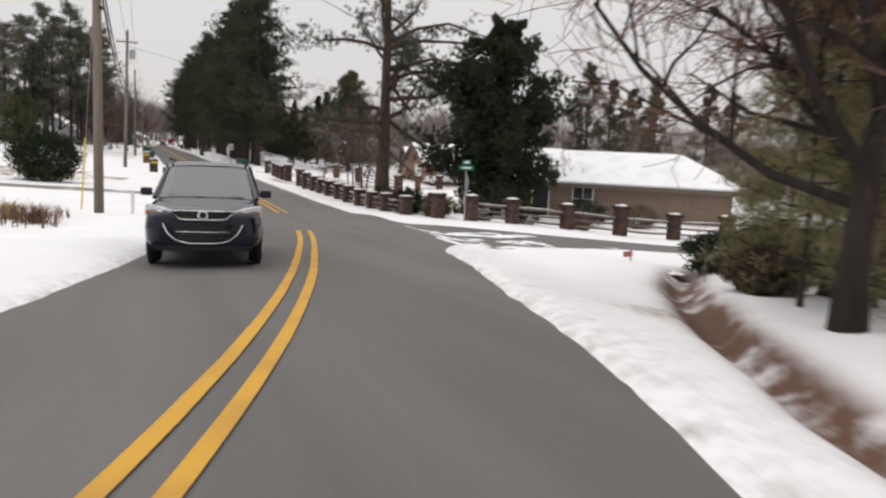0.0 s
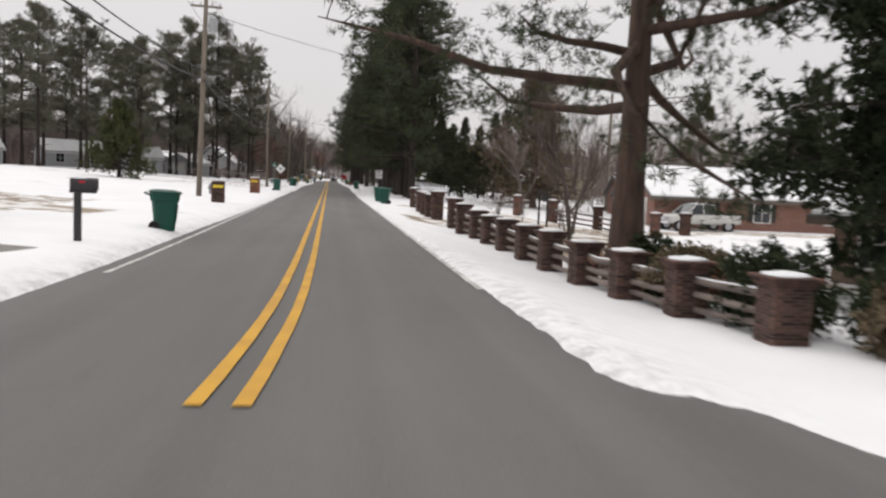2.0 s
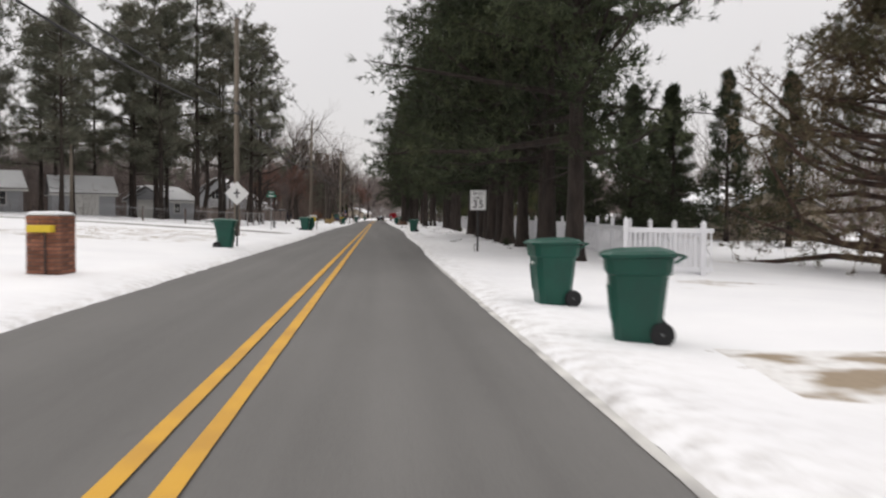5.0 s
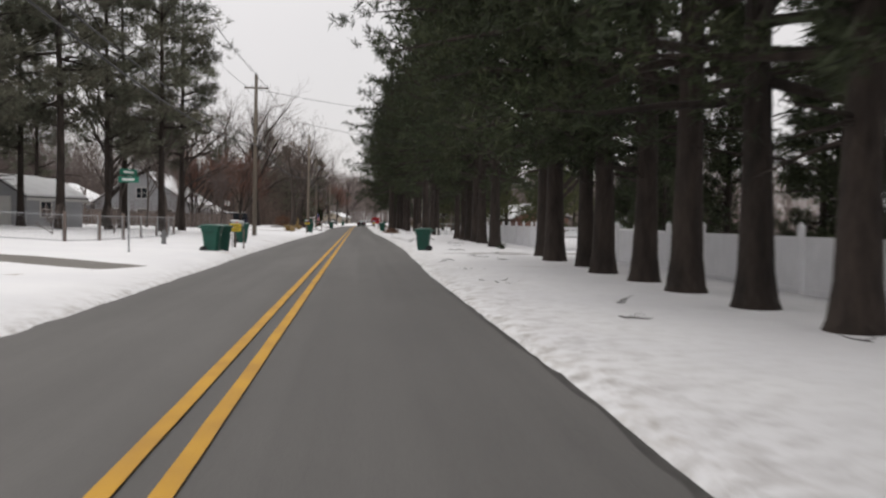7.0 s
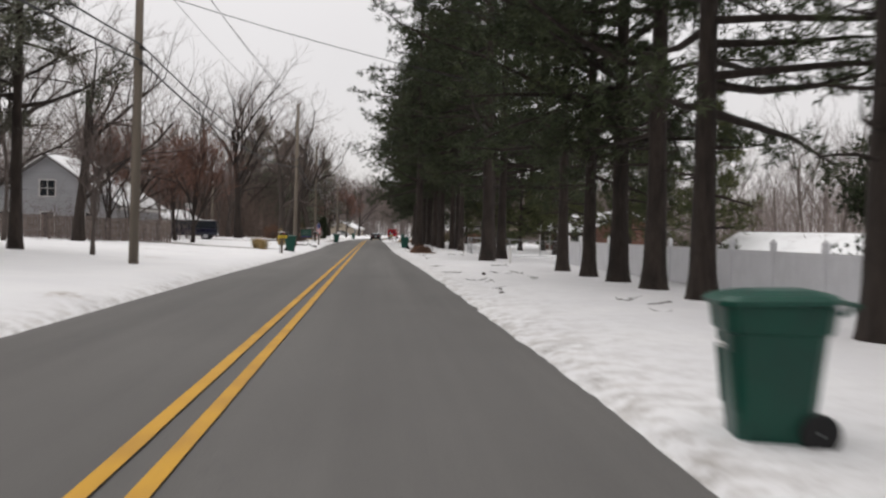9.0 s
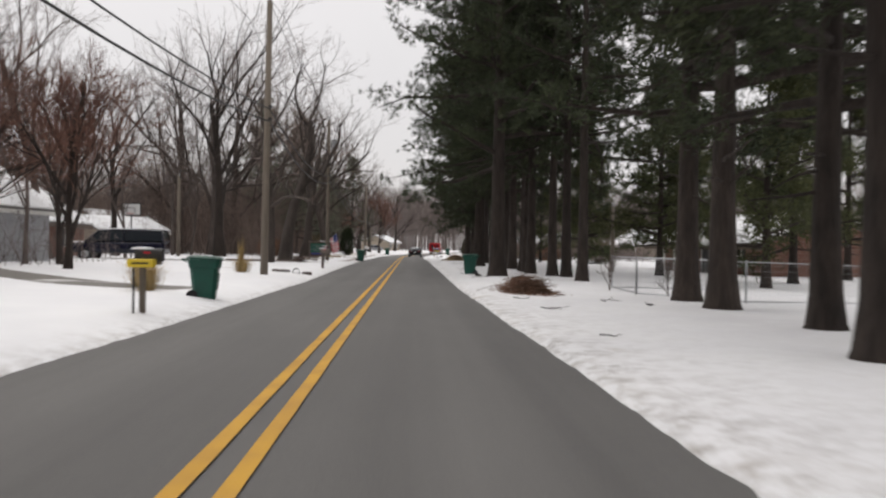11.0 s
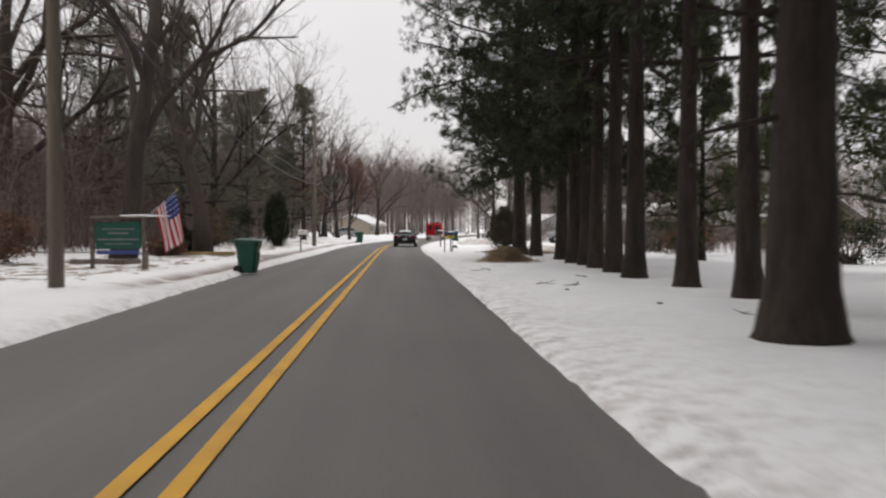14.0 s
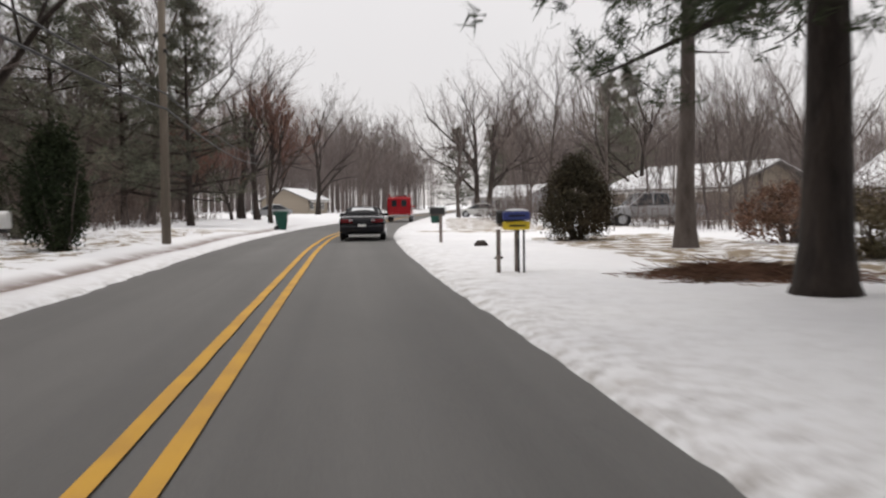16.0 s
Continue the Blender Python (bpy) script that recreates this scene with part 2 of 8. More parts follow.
def asphalt_mat():
    """Worn asphalt: long faint wheel bands, mottled patches, stone grain and thin sealed cracks."""
    m = bpy.data.materials.new("asphalt")
    m.use_nodes = True
    n, l = m.node_tree.nodes, m.node_tree.links
    b = n["Principled BSDF"]
    b.inputs["Roughness"].default_value = 0.82
    b.inputs["Specular IOR Level"].default_value = 0.35
    tc = n.new("ShaderNodeTexCoord")

    def noise_node(scale, detail, stretch=(1, 1, 1), rough=0.55):
        mp = n.new("ShaderNodeMapping")
        mp.inputs["Scale"].default_value = stretch
        l.new(tc.outputs["Object"], mp.inputs[0])
        t = n.new("ShaderNodeTexNoise")
        t.inputs["Scale"].default_value, t.inputs["Detail"].default_value, t.inputs["Roughness"].default_value = scale, detail, rough
        l.new(mp.outputs[0], t.inputs["Vector"])
        return t.outputs[0]

    def ranged(src, lo, hi, a, z):
        r = n.new("ShaderNodeMapRange")
        r.inputs["From Min"].default_value, r.inputs["From Max"].default_value = lo, hi
        r.inputs["To Min"].default_value, r.inputs["To Max"].default_value = a, z
        l.new(src, r.inputs[0])
        return r.outputs[0]

    def times(p, q):
        k = n.new("ShaderNodeMath")
        k.operation = "MULTIPLY"
        l.new(p, k.inputs[0]), l.new(q, k.inputs[1])
        return k.outputs[0]

    bands = ranged(noise_node(1.0, 3, (1.1, 0.02, 1)), 0.3, 0.7, 0.86, 1.12)
    patches = ranged(noise_node(0.5, 5, (1, 0.35, 1)), 0.35, 0.7, 0.93, 1.07)
    grain = ranged(noise_node(60, 4, rough=0.7), 0.25, 0.75, 0.74, 1.26)
    stains = ranged(noise_node(0.9, 6, (1, 0.5, 1), 0.65), 0.66, 0.74, 1.0, 0.82)
    hv = n.new("ShaderNodeHueSaturation")
    hv.inputs["Color"].default_value = (0.136, 0.132, 0.127, 1)
    l.new(times(times(bands, patches), times(grain, stains)), hv.inputs["Value"])
    l.new(hv.outputs[0], b.inputs["Base Color"])
    bp = n.new("ShaderNodeBump")
    bp.inputs["Strength"].default_value, bp.inputs["Distance"].default_value = 0.35, 0.01
    l.new(noise_node(70, 4, rough=0.7), bp.inputs["Height"])
    l.new(bp.outputs[0], b.inputs["Normal"])
    return m


M["asphalt"] = asphalt_mat()


# ---- mesh helpers ----
def part(name, bm, material, parent=None, label="", smooth=False):
    me = bpy.data.meshes.new(name)
    if isinstance(bm, tuple):
        me.from_pydata(bm[0], [], bm[1])
    else:
        bm.normal_update()
        bm.to_mesh(me)
        bm.free()
    for k in material if isinstance(material, (list, tuple)) else [material]:
        me.materials.append(k)
    if smooth:
        me.polygons.foreach_set("use_smooth", [True] * len(me.polygons))
    ob = new(name, me)
    if parent:
        ob.parent = parent
    if label:
        tagged(ob, label)
    return ob


def root(name, m, label, category, group="", kind=""):
    ob = new(name)
    ob.empty_display_size = 0.2
    ob.matrix_basis = m
    return tagged(ob, label, category, group, kind)


def bm_box(sx, sy, sz, at=(0, 0, 0), bevel=0.0, bm=None, rot=None, seg=1):
    own = bm or bmesh.new()
    r = bmesh.ops.create_cube(own, size=1.0)
    m = Matrix.Translation(at) @ (rot or Matrix()) @ Matrix.Diagonal((sx, sy, sz, 1))
    bmesh.ops.transform(own, matrix=m, verts=r["verts"])
    if bevel:
        es = list({e for v in r["verts"] for e in v.link_edges})
        bmesh.ops.bevel(own, geom=es, offset=bevel, segments=seg, affect="EDGES", profile=0.6)
    return own


def bm_cyl(r1, r2, h, at=(0, 0, 0), seg=12, bm=None, rot=None):
    """A cone or cylinder whose axis is z, from at upwards."""
    own = bm or bmesh.new()
    r = bmesh.ops.create_cone(own, cap_ends=True, segments=seg, radius1=r1, radius2=r2, depth=h)
    bmesh.ops.transform(own, matrix=Matrix.Translation(at) @ (rot or Matrix()) @ Matrix.Translation((0, 0, h / 2)), verts=r["verts"])
    return own


def tube(V, F, pts, radii, sides, cap=True):
    """Adds a tapered tube along pts to the lists V and F."""
    base = len(V)
    n = len(pts)
    for i in range(n):
        p = Vector(pts[i])
        d = (Vector(pts[min(i + 1, n - 1)]) - Vector(pts[max(i - 1, 0)])).normalized()
        a = d.cross(Vector((0.31, 0.95, 0.11)) if abs(d.z) > 0.5 else Vector((0, 0, 1))).normalized()
        b = d.cross(a)
        for k in range(sides):
            w = 2 * math.pi * k / sides
            V.append(tuple(p + (a * math.cos(w) + b * math.sin(w)) * radii[i]))
    for i in range(n - 1):
        for k in range(sides):
            q, s = base + i * sides, (k + 1) % sides
            F.append((q + k, q + s, q + sides + s, q + sides + k))
    if cap:
        F.append(tuple(base + k for k in range(sides))[::-1])
        F.append(tuple(base + (n - 1) * sides + k for k in range(sides)))


# ---- the lie of the land ----
RC_Y = np.array([-200, -140, -110, -95, -89, -82.5, -76, -70.6, -64, -57, -50, -40, 165, 180, 190, 205, 220, 250, 300, 360, 700])
RC_X = np.array([-52.5, -30.5, -13.6, -7.8, -5.5, -3.74, -2.38, -1.33, -0.52, -0.07, 0.0, 0.0, 0.0, 0.05, 0.35, 1.6, 3.5, 8.2, 18.5, 31, 100])
RZ_Y = np.array([-200, -130, -94, -87, -80, -73, -66, -58.5, -51, -40])
RZ_Z = np.array([6.2, 3.3, 1.66, 1.37, 0.96, 0.58, 0.29, 0.07, 0, 0])
_yy = np.arange(-200, 700, 1.0)
_k = np.ones(7) / 7
_rcx = np.convolve(np.pad(np.interp(_yy, RC_Y, RC_X), 3, mode="edge"), _k, "valid")
_rcz = np.convolve(np.pad(np.interp(_yy, RZ_Y, RZ_Z), 3, mode="edge"), _k, "valid")


def road_x(y):
    return np.interp(y, _yy, _rcx)


def road_z(y):
    return np.interp(y, _yy, _rcz)


LEFT_EDGE, RIGHT_EDGE = -3.2, 3.06


def snow_right(y):
    """Where the snow begins on the right, from the centre line."""
    return np.interp(y, [-100, -88, -84, -80, -76, -70, -60, -50, -30, 9, 17, 32, 45, 50, 67, 80, 90, 104, 126, 140, 150, 160, 170, 200],
                     [2.95, 2.9, 2.85, 3.02, 3.15, 3.25, 3.0, 2.92, 2.92, 2.88, 3.1, 3.06, 3.3, 3.45, 3.45, 3.3, 3.1, 2.87, 2.95, 2.9, 2.93, 2.92, 2.75, 2.8])


def snow_left(y):
    """Where the snow begins on the left."""
    return np.interp(y, [-100, -85, -72, -60, -45, -25, 15, 25, 37, 45, 66, 92, 108, 125, 141, 155, 168, 200],
                     [-2.9, -2.9, -3.2, -3.4, -3.35, -3.15, -3.15, -3.1, -3.2, -3.4, -3.4, -3.05, -2.95, -3.25, -3.45, -3.5, -3.12, -3.15])



def smooth01(x):
    x = np.clip(x, 0, 1)
    return x * x * (3 - 2 * x)


def ground_z(x, y):
    """Height of the land away from the road, without the small bumps."""
    x, y = np.asarray(x, float), np.asarray(y, float)
    u = x - road_x(y)
    z = road_z(y)
    dl = np.clip(LEFT_EDGE - u, 0, None)
    dr = np.clip(u - RIGHT_EDGE, 0, None)
    sl = np.interp(y, [-90, -50, 60, 90, 120, 200], [0.012, 0.040, 0.044, 0.028, 0.018, 0.014])
    left = 0.10 * smooth01(dl / 1.0) + sl * np.minimum(dl, 30) + 0.004 * np.clip(dl - 30, 0, 200)
    far_r = np.interp(y, [-75, -20, 5, 14, 150, 200], [-1.1, -1.0, -0.55, -0.25, -0.15, 0.1])
    near_r = np.interp(y, [-90, -60, -50, -38, -33, -28, -20, 5, 14, 200], [-0.30, -0.30, -0.42, -0.42, -0.34, -0.20, -0.08, -0.05, 0.04, 0.06])
    right = near_r * smooth01(dr / 2.4) + (far_r - near_r) * smooth01((dr - 3.0) / 14)
    return z + np.where(u < 0, left, right)


def gz(x, y):
    return float(ground_z(x, y))


def fields():
    """The grid's coordinates across and along, finest beside the road."""
    def spread(near, far, step, grow=1.22):
        out, s = [near], step
        while out[-1] < far:
            s *= grow
            out.append(out[-1] + s)
        return out
    core = list(np.arange(-6.0, -2.6, 0.16)) + list(np.arange(-2.6, 2.5, 0.85)) + list(np.arange(2.5, 7.2, 0.16))
    xs = [-v for v in spread(6.0, 2500, 0.16)][:0:-1] + core + spread(core[-1] + 0.16, 2500, 0.16)
    ys = [-v for v in spread(100, 1500, 0.4)][:0:-1] + list(np.arange(-100, 200, 0.33)) + spread(200, 3500, 0.33)
    return np.array(xs), np.array(ys)


def bumps(x, y, s, seed):
    """Smooth pseudo-random relief from a few crossed waves, about -1 to 1."""
    r = np.random.RandomState(seed)
    out = np.zeros_like(x)
    for i in range(7):
        a, p, f = r.uniform(0, 2 * math.pi), r.uniform(0, 6.28), s * r.uniform(0.55, 1.7)
        out += np.sin((x * math.cos(a) + y * math.sin(a)) * f + p + 1.3 * np.sin((x * math.sin(a) - y * math.cos(a)) * f * 0.7 + p * 2))
    return out / 4.0




def mouth(u):
    """Where the side road's near and far edges lie at an offset from the main road's centre."""
    lo = np.interp(u, [2.4, 3.06, 4, 5, 6.5, 9, 19, 62], [-77.6, -76.4, -74.6, -73.6, -72.6, -71.6, -70, -70])
    hi = np.interp(u, [2.4, 3.06, 4, 5, 6.3, 7.6, 10.2, 19, 62], [-57.6, -59.0, -59.7, -60.2, -60.9, -62.3, -64.0, -63.6, -63.6])
    return lo, hi


def side_mask(u, y):
    """1 on the side road and its mouth."""
    lo, hi = mouth(u)
    return smooth01((np.minimum(hi - y, y - lo) - 0.1) / 0.5) * (u > 0) * (u < 60)


def build_ground():
    U, Y = np.meshgrid(*fields())
    X = U + road_x(np.clip(Y, -200, 699))
    Z = ground_z(X, Y)
    near = np.exp(-np.abs(U) / 60)
    d = np.where(U < 0, snow_left(Y) - U, U - snow_right(Y))
    jag = -0.11 + 0.014 * bumps(X, Y, 1.1, 3) + 0.026 * bumps(X, Y, 6.5, 4) + 0.015 * bumps(X, Y, 15, 14)
    lip = smooth01((d - jag) / 0.22)
    on = d > -0.7
    rough = 0.006 * bumps(X, Y, 1.3, 5) + 0.0012 * bumps(X, Y, 5.0, 6) + 0.05 * bumps(X, Y, 0.45, 7)
    torn = 0.05 * bumps(X, Y, 2.2, 21) + 0.028 * bumps(X, Y, 5.5, 22)
    torn = torn * np.maximum(smooth01((-4.8 - U) / 0.8) * smooth01((Y - 124) / 10) * smooth01((215 - Y) / 8), smooth01((U - 6.2) / 1.0) * smooth01((-77 - Y) / 2))
    Z = Z + near * (rough + torn) * smooth01(d / 1.2)
    Z = np.where(on, Z - 0.07 + 0.115 * lip + 0.04 * smooth01(d / 0.6) * np.exp(-np.clip(d, 0, None) / 1.2), Z - 0.10)
    side = side_mask(U, Y)
    Z = Z - side * 0.16 * (d > -0.7)
    # roadside ditch with bare red earth near the start, on the right
    mid = np.interp(Y, [-100, -89.3, -88.2, -85.6, -81, -77.5], [4.3, 4.5, 4.75, 5.4, 7.0, 9.0])
    ditch = np.exp(-((U - mid) / 0.42) ** 2) * smooth01((-76.5 - Y) / 2) * smooth01((Y + 104) / 4)
    Z = Z - 0.38 * ditch
    gut = np.exp(-((U + 4.25) / 0.35) ** 2) * smooth01((Y - 138) / 6) * smooth01((212 - Y) / 10)
    Z = Z - 0.12 * gut
    ny, nx = U.shape
    me = bpy.data.meshes.new("ground")
    co = np.stack([X, Y, Z], -1).reshape(-1, 3)
    i = (np.arange(ny - 1)[:, None] * nx + np.arange(nx - 1)[None, :]).reshape(-1)
    q = np.stack([i, i + 1, i + nx + 1, i + nx], -1)
    me.vertices.add(len(co)), me.loops.add(q.size), me.polygons.add(len(q))
    me.vertices.foreach_set("co", co.astype(np.float32).ravel())
    me.loops.foreach_set("vertex_index", q.astype(np.int32).ravel())
    me.polygons.foreach_set("loop_start", np.arange(0, q.size, 4, dtype=np.int32))
    me.polygons.foreach_set("use_smooth", np.ones(len(q), dtype=bool))
    me.update(calc_edges=True)
    churn = np.exp(-np.clip(d, 0, None) / np.where(U > 0, 0.62, 0.3)) * 0.85 * (d > -0.5)
    churn += 0.26 * np.exp(-np.clip(d, 0, None) / 1.5) * (d > -0.5) * (U > 0) * smooth01((Y - 4) / 6)
    churn += 0.07 * np.exp(-((U - 5.2) / 1.6) ** 2) * smooth01((Y - 8) / 6)
    bare = np.clip(ditch * 2.6, 0, 1.6) + np.clip(gut * 0.9, 0, 1)
    under = np.exp(-((U - 8.2) / 2.0) ** 2) * smooth01((Y - 3) / 6) * smooth01((185 - Y) / 8) * 0.10
    earth = 0.0 * U
    for u0, u1, y0, y1, k in ((3.35, 6.6, -32.2, -25.6, 0.68), (4.2, 5.6, -14.6, -10.4, 0.64), (3.3, 4.5, -22, -18, 0.62), (6.8, 16, -48, -16, 0.60), (-22, -8, -44, -30, 0.55), (-16, -5, 10, 30, 0.42), (-12, -5, 140, 200, 0.47), (7, 14, 166, 186, 0.55), (5, 12, 190, 230, 0.52)):
        earth = np.maximum(earth, k * smooth01((U - u0) / 0.8) * smooth01((u1 - U) / 1.0) * smooth01((Y - y0) / 1.6) * smooth01((y1 - Y) / 1.6))
    for name, w in (("churn", churn), ("bare", bare + under), ("earth", earth)):
        me.attributes.new(name, "FLOAT", "POINT").data.foreach_set("value", np.clip(w, 0, 1).astype(np.float32).ravel())
    me.materials.append(M["snow"])
    return tagged(new("ground", me), "snow-covered lawns and verges with worn straw patches", "ground", kind="structure")


ground = build_ground()


def ribbon(name, u0, u1, y0, y1, lift, material, step=1.0, wob=0.0, thick=0.0, parent=None):
    """A strip along the road between two offsets from its centre line."""
    V, F = [], []
    n = max(2, int((y1 - y0) / step) + 1)
    for i in range(n):
        y = y0 + (y1 - y0) * i / (n - 1)
        c = float(road_x(y))
        s = (float(road_x(y + 0.5)) - float(road_x(y - 0.5)))
        k = math.hypot(1, s)
        for u in (u0(y) if callable(u0) else u0, u1(y) if callable(u1) else u1):
            w = wob * (random.random() - 0.5)
            yy = y - (u + w) * s / k
            V.append((c + (u + w) / k, yy, float(road_z(yy)) + lift - 0.004 * abs(u)))
    for i in range(n - 1):
        F.append((2 * i, 2 * i + 1, 2 * i + 3, 2 * i + 2))
    return part(name, (V, F), material, parent)


road = ribbon("road", lambda y: float(snow_left(y)) - 0.28, lambda y: float(snow_right(y)) + 0.28, -198, 600, 0.0, M["asphalt"])
tagged(road, "worn grey asphalt two-lane road cleared of snow", "road", kind="structure")
for y0, y1 in ((-198, -69.3), (-60.0, 600)):
    for u in (-0.163, 0.163):
        ribbon("centre_line", u - 0.065, u + 0.065, y0, y1, 0.005, M["yellow_paint"], 0.8, 0.008, parent=road)
# darker strip between the asphalt and the right-hand snow
for y0, y1 in ((10, 42), (135, 144)):
    ribbon("wet_edge", lambda y: float(snow_right(y)) - 0.07, lambda y: float(snow_right(y)) + 0.2, y0, y1, 0.004, M["asphalt_edge"], 0.4, 0.07, parent=road)
for u, y0, y1 in ((2.86, -53, 4), (-3.02, -52, -12)):
    ribbon("edge_line", u - 0.05, u + 0.05, y0, y1, 0.006, M["white_paint"], 0.6, 0.02, parent=road)


def build_side_road():
    V, F = [], []
    us = list(np.linspace(3.2, 9, 18)) + list(np.linspace(10, 62, 27))
    for u in us:
        lo, hi = (float(v) for v in mouth(u))
        for k in np.linspace(0, 1, 13):
            y = lo - 0.15 + (hi - lo + 0.3) * k
            x = float(road_x(y)) + u
            k = float(smooth01((u - 3.2) / 1.6))
            z = (gz(x, y) - 0.05) * k + (float(road_z(y)) - 0.006 - 0.004 * u) * (1 - k)
            V.append((x, y, z))
    for i in range(len(us) - 1):
        for k in range(12):
            q = i * 13 + k
            F.append((q, q + 13, q + 14, q + 1))
    tagged(part("side_road", (V, F), M["asphalt"], smooth=True), "damp asphalt side road joining the main road", "road", kind="structure")


build_side_road()


def snow_sheet(name, x0, x1, y0, y1, base, thin, seed, label, step=0.09, wave=0.9):
    """Thawing snow left in torn patches: a sheet that dips under the ground wherever it has melted."""
    xs, ys = np.arange(x0, x1, step), np.arange(y0, y1, step)
    X, Y = np.meshgrid(xs, ys)
    n = bumps(X, Y, wave, seed) * 0.6 + bumps(X, Y, wave * 2.3, seed + 1) * 0.4 + bumps(X, Y, wave * 5, seed + 2) * 0.25 + bumps(X, Y, wave * 11, seed + 3) * 0.16 + bumps(X, Y, wave * 21, seed + 4) * 0.10
    edge = np.minimum(np.minimum(X - x0, x1 - X), np.minimum(Y - y0, y1 - Y)) / 0.8
    Z = base(X, Y) + 0.045 * np.clip(n - thin(X, Y) - 1.5 * np.clip(1 - edge, 0, 1), -0.9, 0.8)
    ny, nx = X.shape
    i = (np.arange(ny - 1)[:, None] * nx + np.arange(nx - 1)[None, :]).reshape(-1)
    T = np.concatenate([np.stack([i, i + 1, i + nx + 1], -1), np.stack([i, i + nx + 1, i + nx], -1)], 0)
    top = Z.reshape(-1)[T].max(1) > base(X, Y).reshape(-1)[T].max(1) - 0.02
    me = np_mesh(name, np.stack([X, Y, Z], -1).reshape(-1, 3), T[top], M["snow"])
    me.polygons.foreach_set("use_smooth", [True] * len(me.polygons))
    tagged(new(name, me), label, "snow", kind="stuff")


def np_mesh(name, V, T, material):
    """A mesh of triangles from arrays."""
    me = bpy.data.meshes.new(name)
    V, T = np.asarray(V, np.float32), np.asarray(T, np.int32)
    me.vertices.add(len(V)), me.loops.add(T.size), me.polygons.add(len(T))
    me.vertices.foreach_set("co", V.ravel())
    me.loops.foreach_set("vertex_index", T.ravel())
    me.polygons.foreach_set("loop_start", np.arange(0, T.size, 3, dtype=np.int32))
    me.update(calc_edges=True)
    me.materials.append(material)
    return me


def side_base(X, Y):
    U = X - road_x(Y)
    k = smooth01((U - 3.2) / 1.6)
    return (ground_z(X, Y) - 0.05) * k + (road_z(Y) - 0.002 - 0.004 * U) * (1 - k)


snow_sheet("snow_patches", -0.6, 14, -79, -61, side_base, lambda X, Y: 0.10 + 0.30 * bumps(X - 0.5 * Y, Y * 2.2 + X, 0.8, 71) + 1.0 * smooth01((X - road_x(Y) - 7.5) / 2.5) + 3.0 * smooth01((4.0 - (X - road_x(Y))) / 1.0) + 1.4 * smooth01((Y + 66) / 3), 43, "thawing snow left in torn patches on the side road", 0.07, 1.5)


def surface_z(x, y):
    """Height of the snow surface away from the road's edge."""
    u = x - float(road_x(y))
    d = LEFT_EDGE - u if u < 0 else u - RIGHT_EDGE
    swell = float(bumps(np.array([x]), np.array([y]), 0.45, 7)[0])
    return gz(x, y) + 0.045 + 0.04 * float(smooth01(d / 0.6)) * math.exp(-max(d, 0) / 1.2) + 0.05 * swell * math.exp(-abs(u) / 60) * float(smooth01(d / 1.2))


def drive(name, pts, width, key, label, lift=0.022):
    """A private drive over the lawn, following the lie of the land."""
    V, F = [], []
    P = [Vector((*p, 0)) for p in pts]
    dense = []
    for a, b in zip(P, P[1:]):
        n = max(1, int((b - a).length / 0.5))
        dense += [a.lerp(b, i / n) for i in range(n)]
    dense.append(P[-1])
    r = random.Random(len(pts) * 31 + int(width * 10))
    m = 11
    for i, p in enumerate(dense):
        d = (dense[min(i + 1, len(dense) - 1)] - dense[max(i - 1, 0)]).normalized()
        s = Vector((d.y, -d.x, 0))
        ends = (0.12, 0.05, 0.015, 0)[min(i, len(dense) - 1 - i, 3)]
        for k in range(m):
            f = (k / (m - 1) - 0.5) * width * (1 + 0.05 * math.sin(i * 0.7 + k) + 0.10 * math.sin(i * 0.23) + r.uniform(-0.05, 0.05))
            q = p + s * f
            z = surface_z(q.x, q.y) + lift - max(ends, (0.12, 0.045, 0.015, 0)[min(k, m - 1 - k, 3)])
            V.append((q.x, q.y, z))
    for i in range(len(dense) - 1):
        for k in range(m - 1):
            a = i * m + k
            F.append((a, a + 1, a + m + 1, a + m))
    tagged(part(name, (V, F), M[key], smooth=True), label, "driveway", kind="structure")


M["slush"] = mat("brown_slush_over_gravel", (0.30, 0.235, 0.165), 0.8, vary=0.25, scale=1.1, fine=14, bump=0.5, second=(0.76, 0.75, 0.74), thr=(0.44, 0.55))
M["wet_drive"] = mat("wet_grey_drive", (0.17, 0.155, 0.14), 0.6, vary=0.2, scale=0.5, fine=16, bump=0.35, second=(0.70, 0.69, 0.68), thr=(0.60, 0.70))
M["tracks"] = mat("snow_with_tyre_tracks", (0.20, 0.18, 0.165), 0.75, vary=0.2, scale=0.9, fine=14, bump=0.5, second=(0.76, 0.76, 0.77), thr=(0.42, 0.54), stretch=(0.8, 1.2, 1))
drive("driveway", [(4.3, 44.0), (7, 45.4), (10, 47.0), (16, 48.5), (26, 50)], 4.4, "tracks", "snowy drive entrance churned by tyre tracks")
drive("driveway", [(3.6, -29.6), (6, -29.3), (9, -28), (12, -25), (12.5, -20), (11, -15.5), (7.5, -13), (3.75, -12.6)], 4.4, "slush", "looping gravel drive covered in tan slush")
drive("driveway", [(12, -24), (17, -22), (24, -17), (40, -17)], 4.5, "slush", "gravel drive covered in tan slush")
drive("driveway", [(9, -28), (12, -33), (20, -35), (40, -33)], 4.5, "slush", "gravel drive covered in tan slush")
drive("driveway", [(-3.75, -51.5), (-8, -51), (-20, -49), (-60, -44)], 3.2, "wet_drive", "wet asphalt drive crossing the snowy lawn")
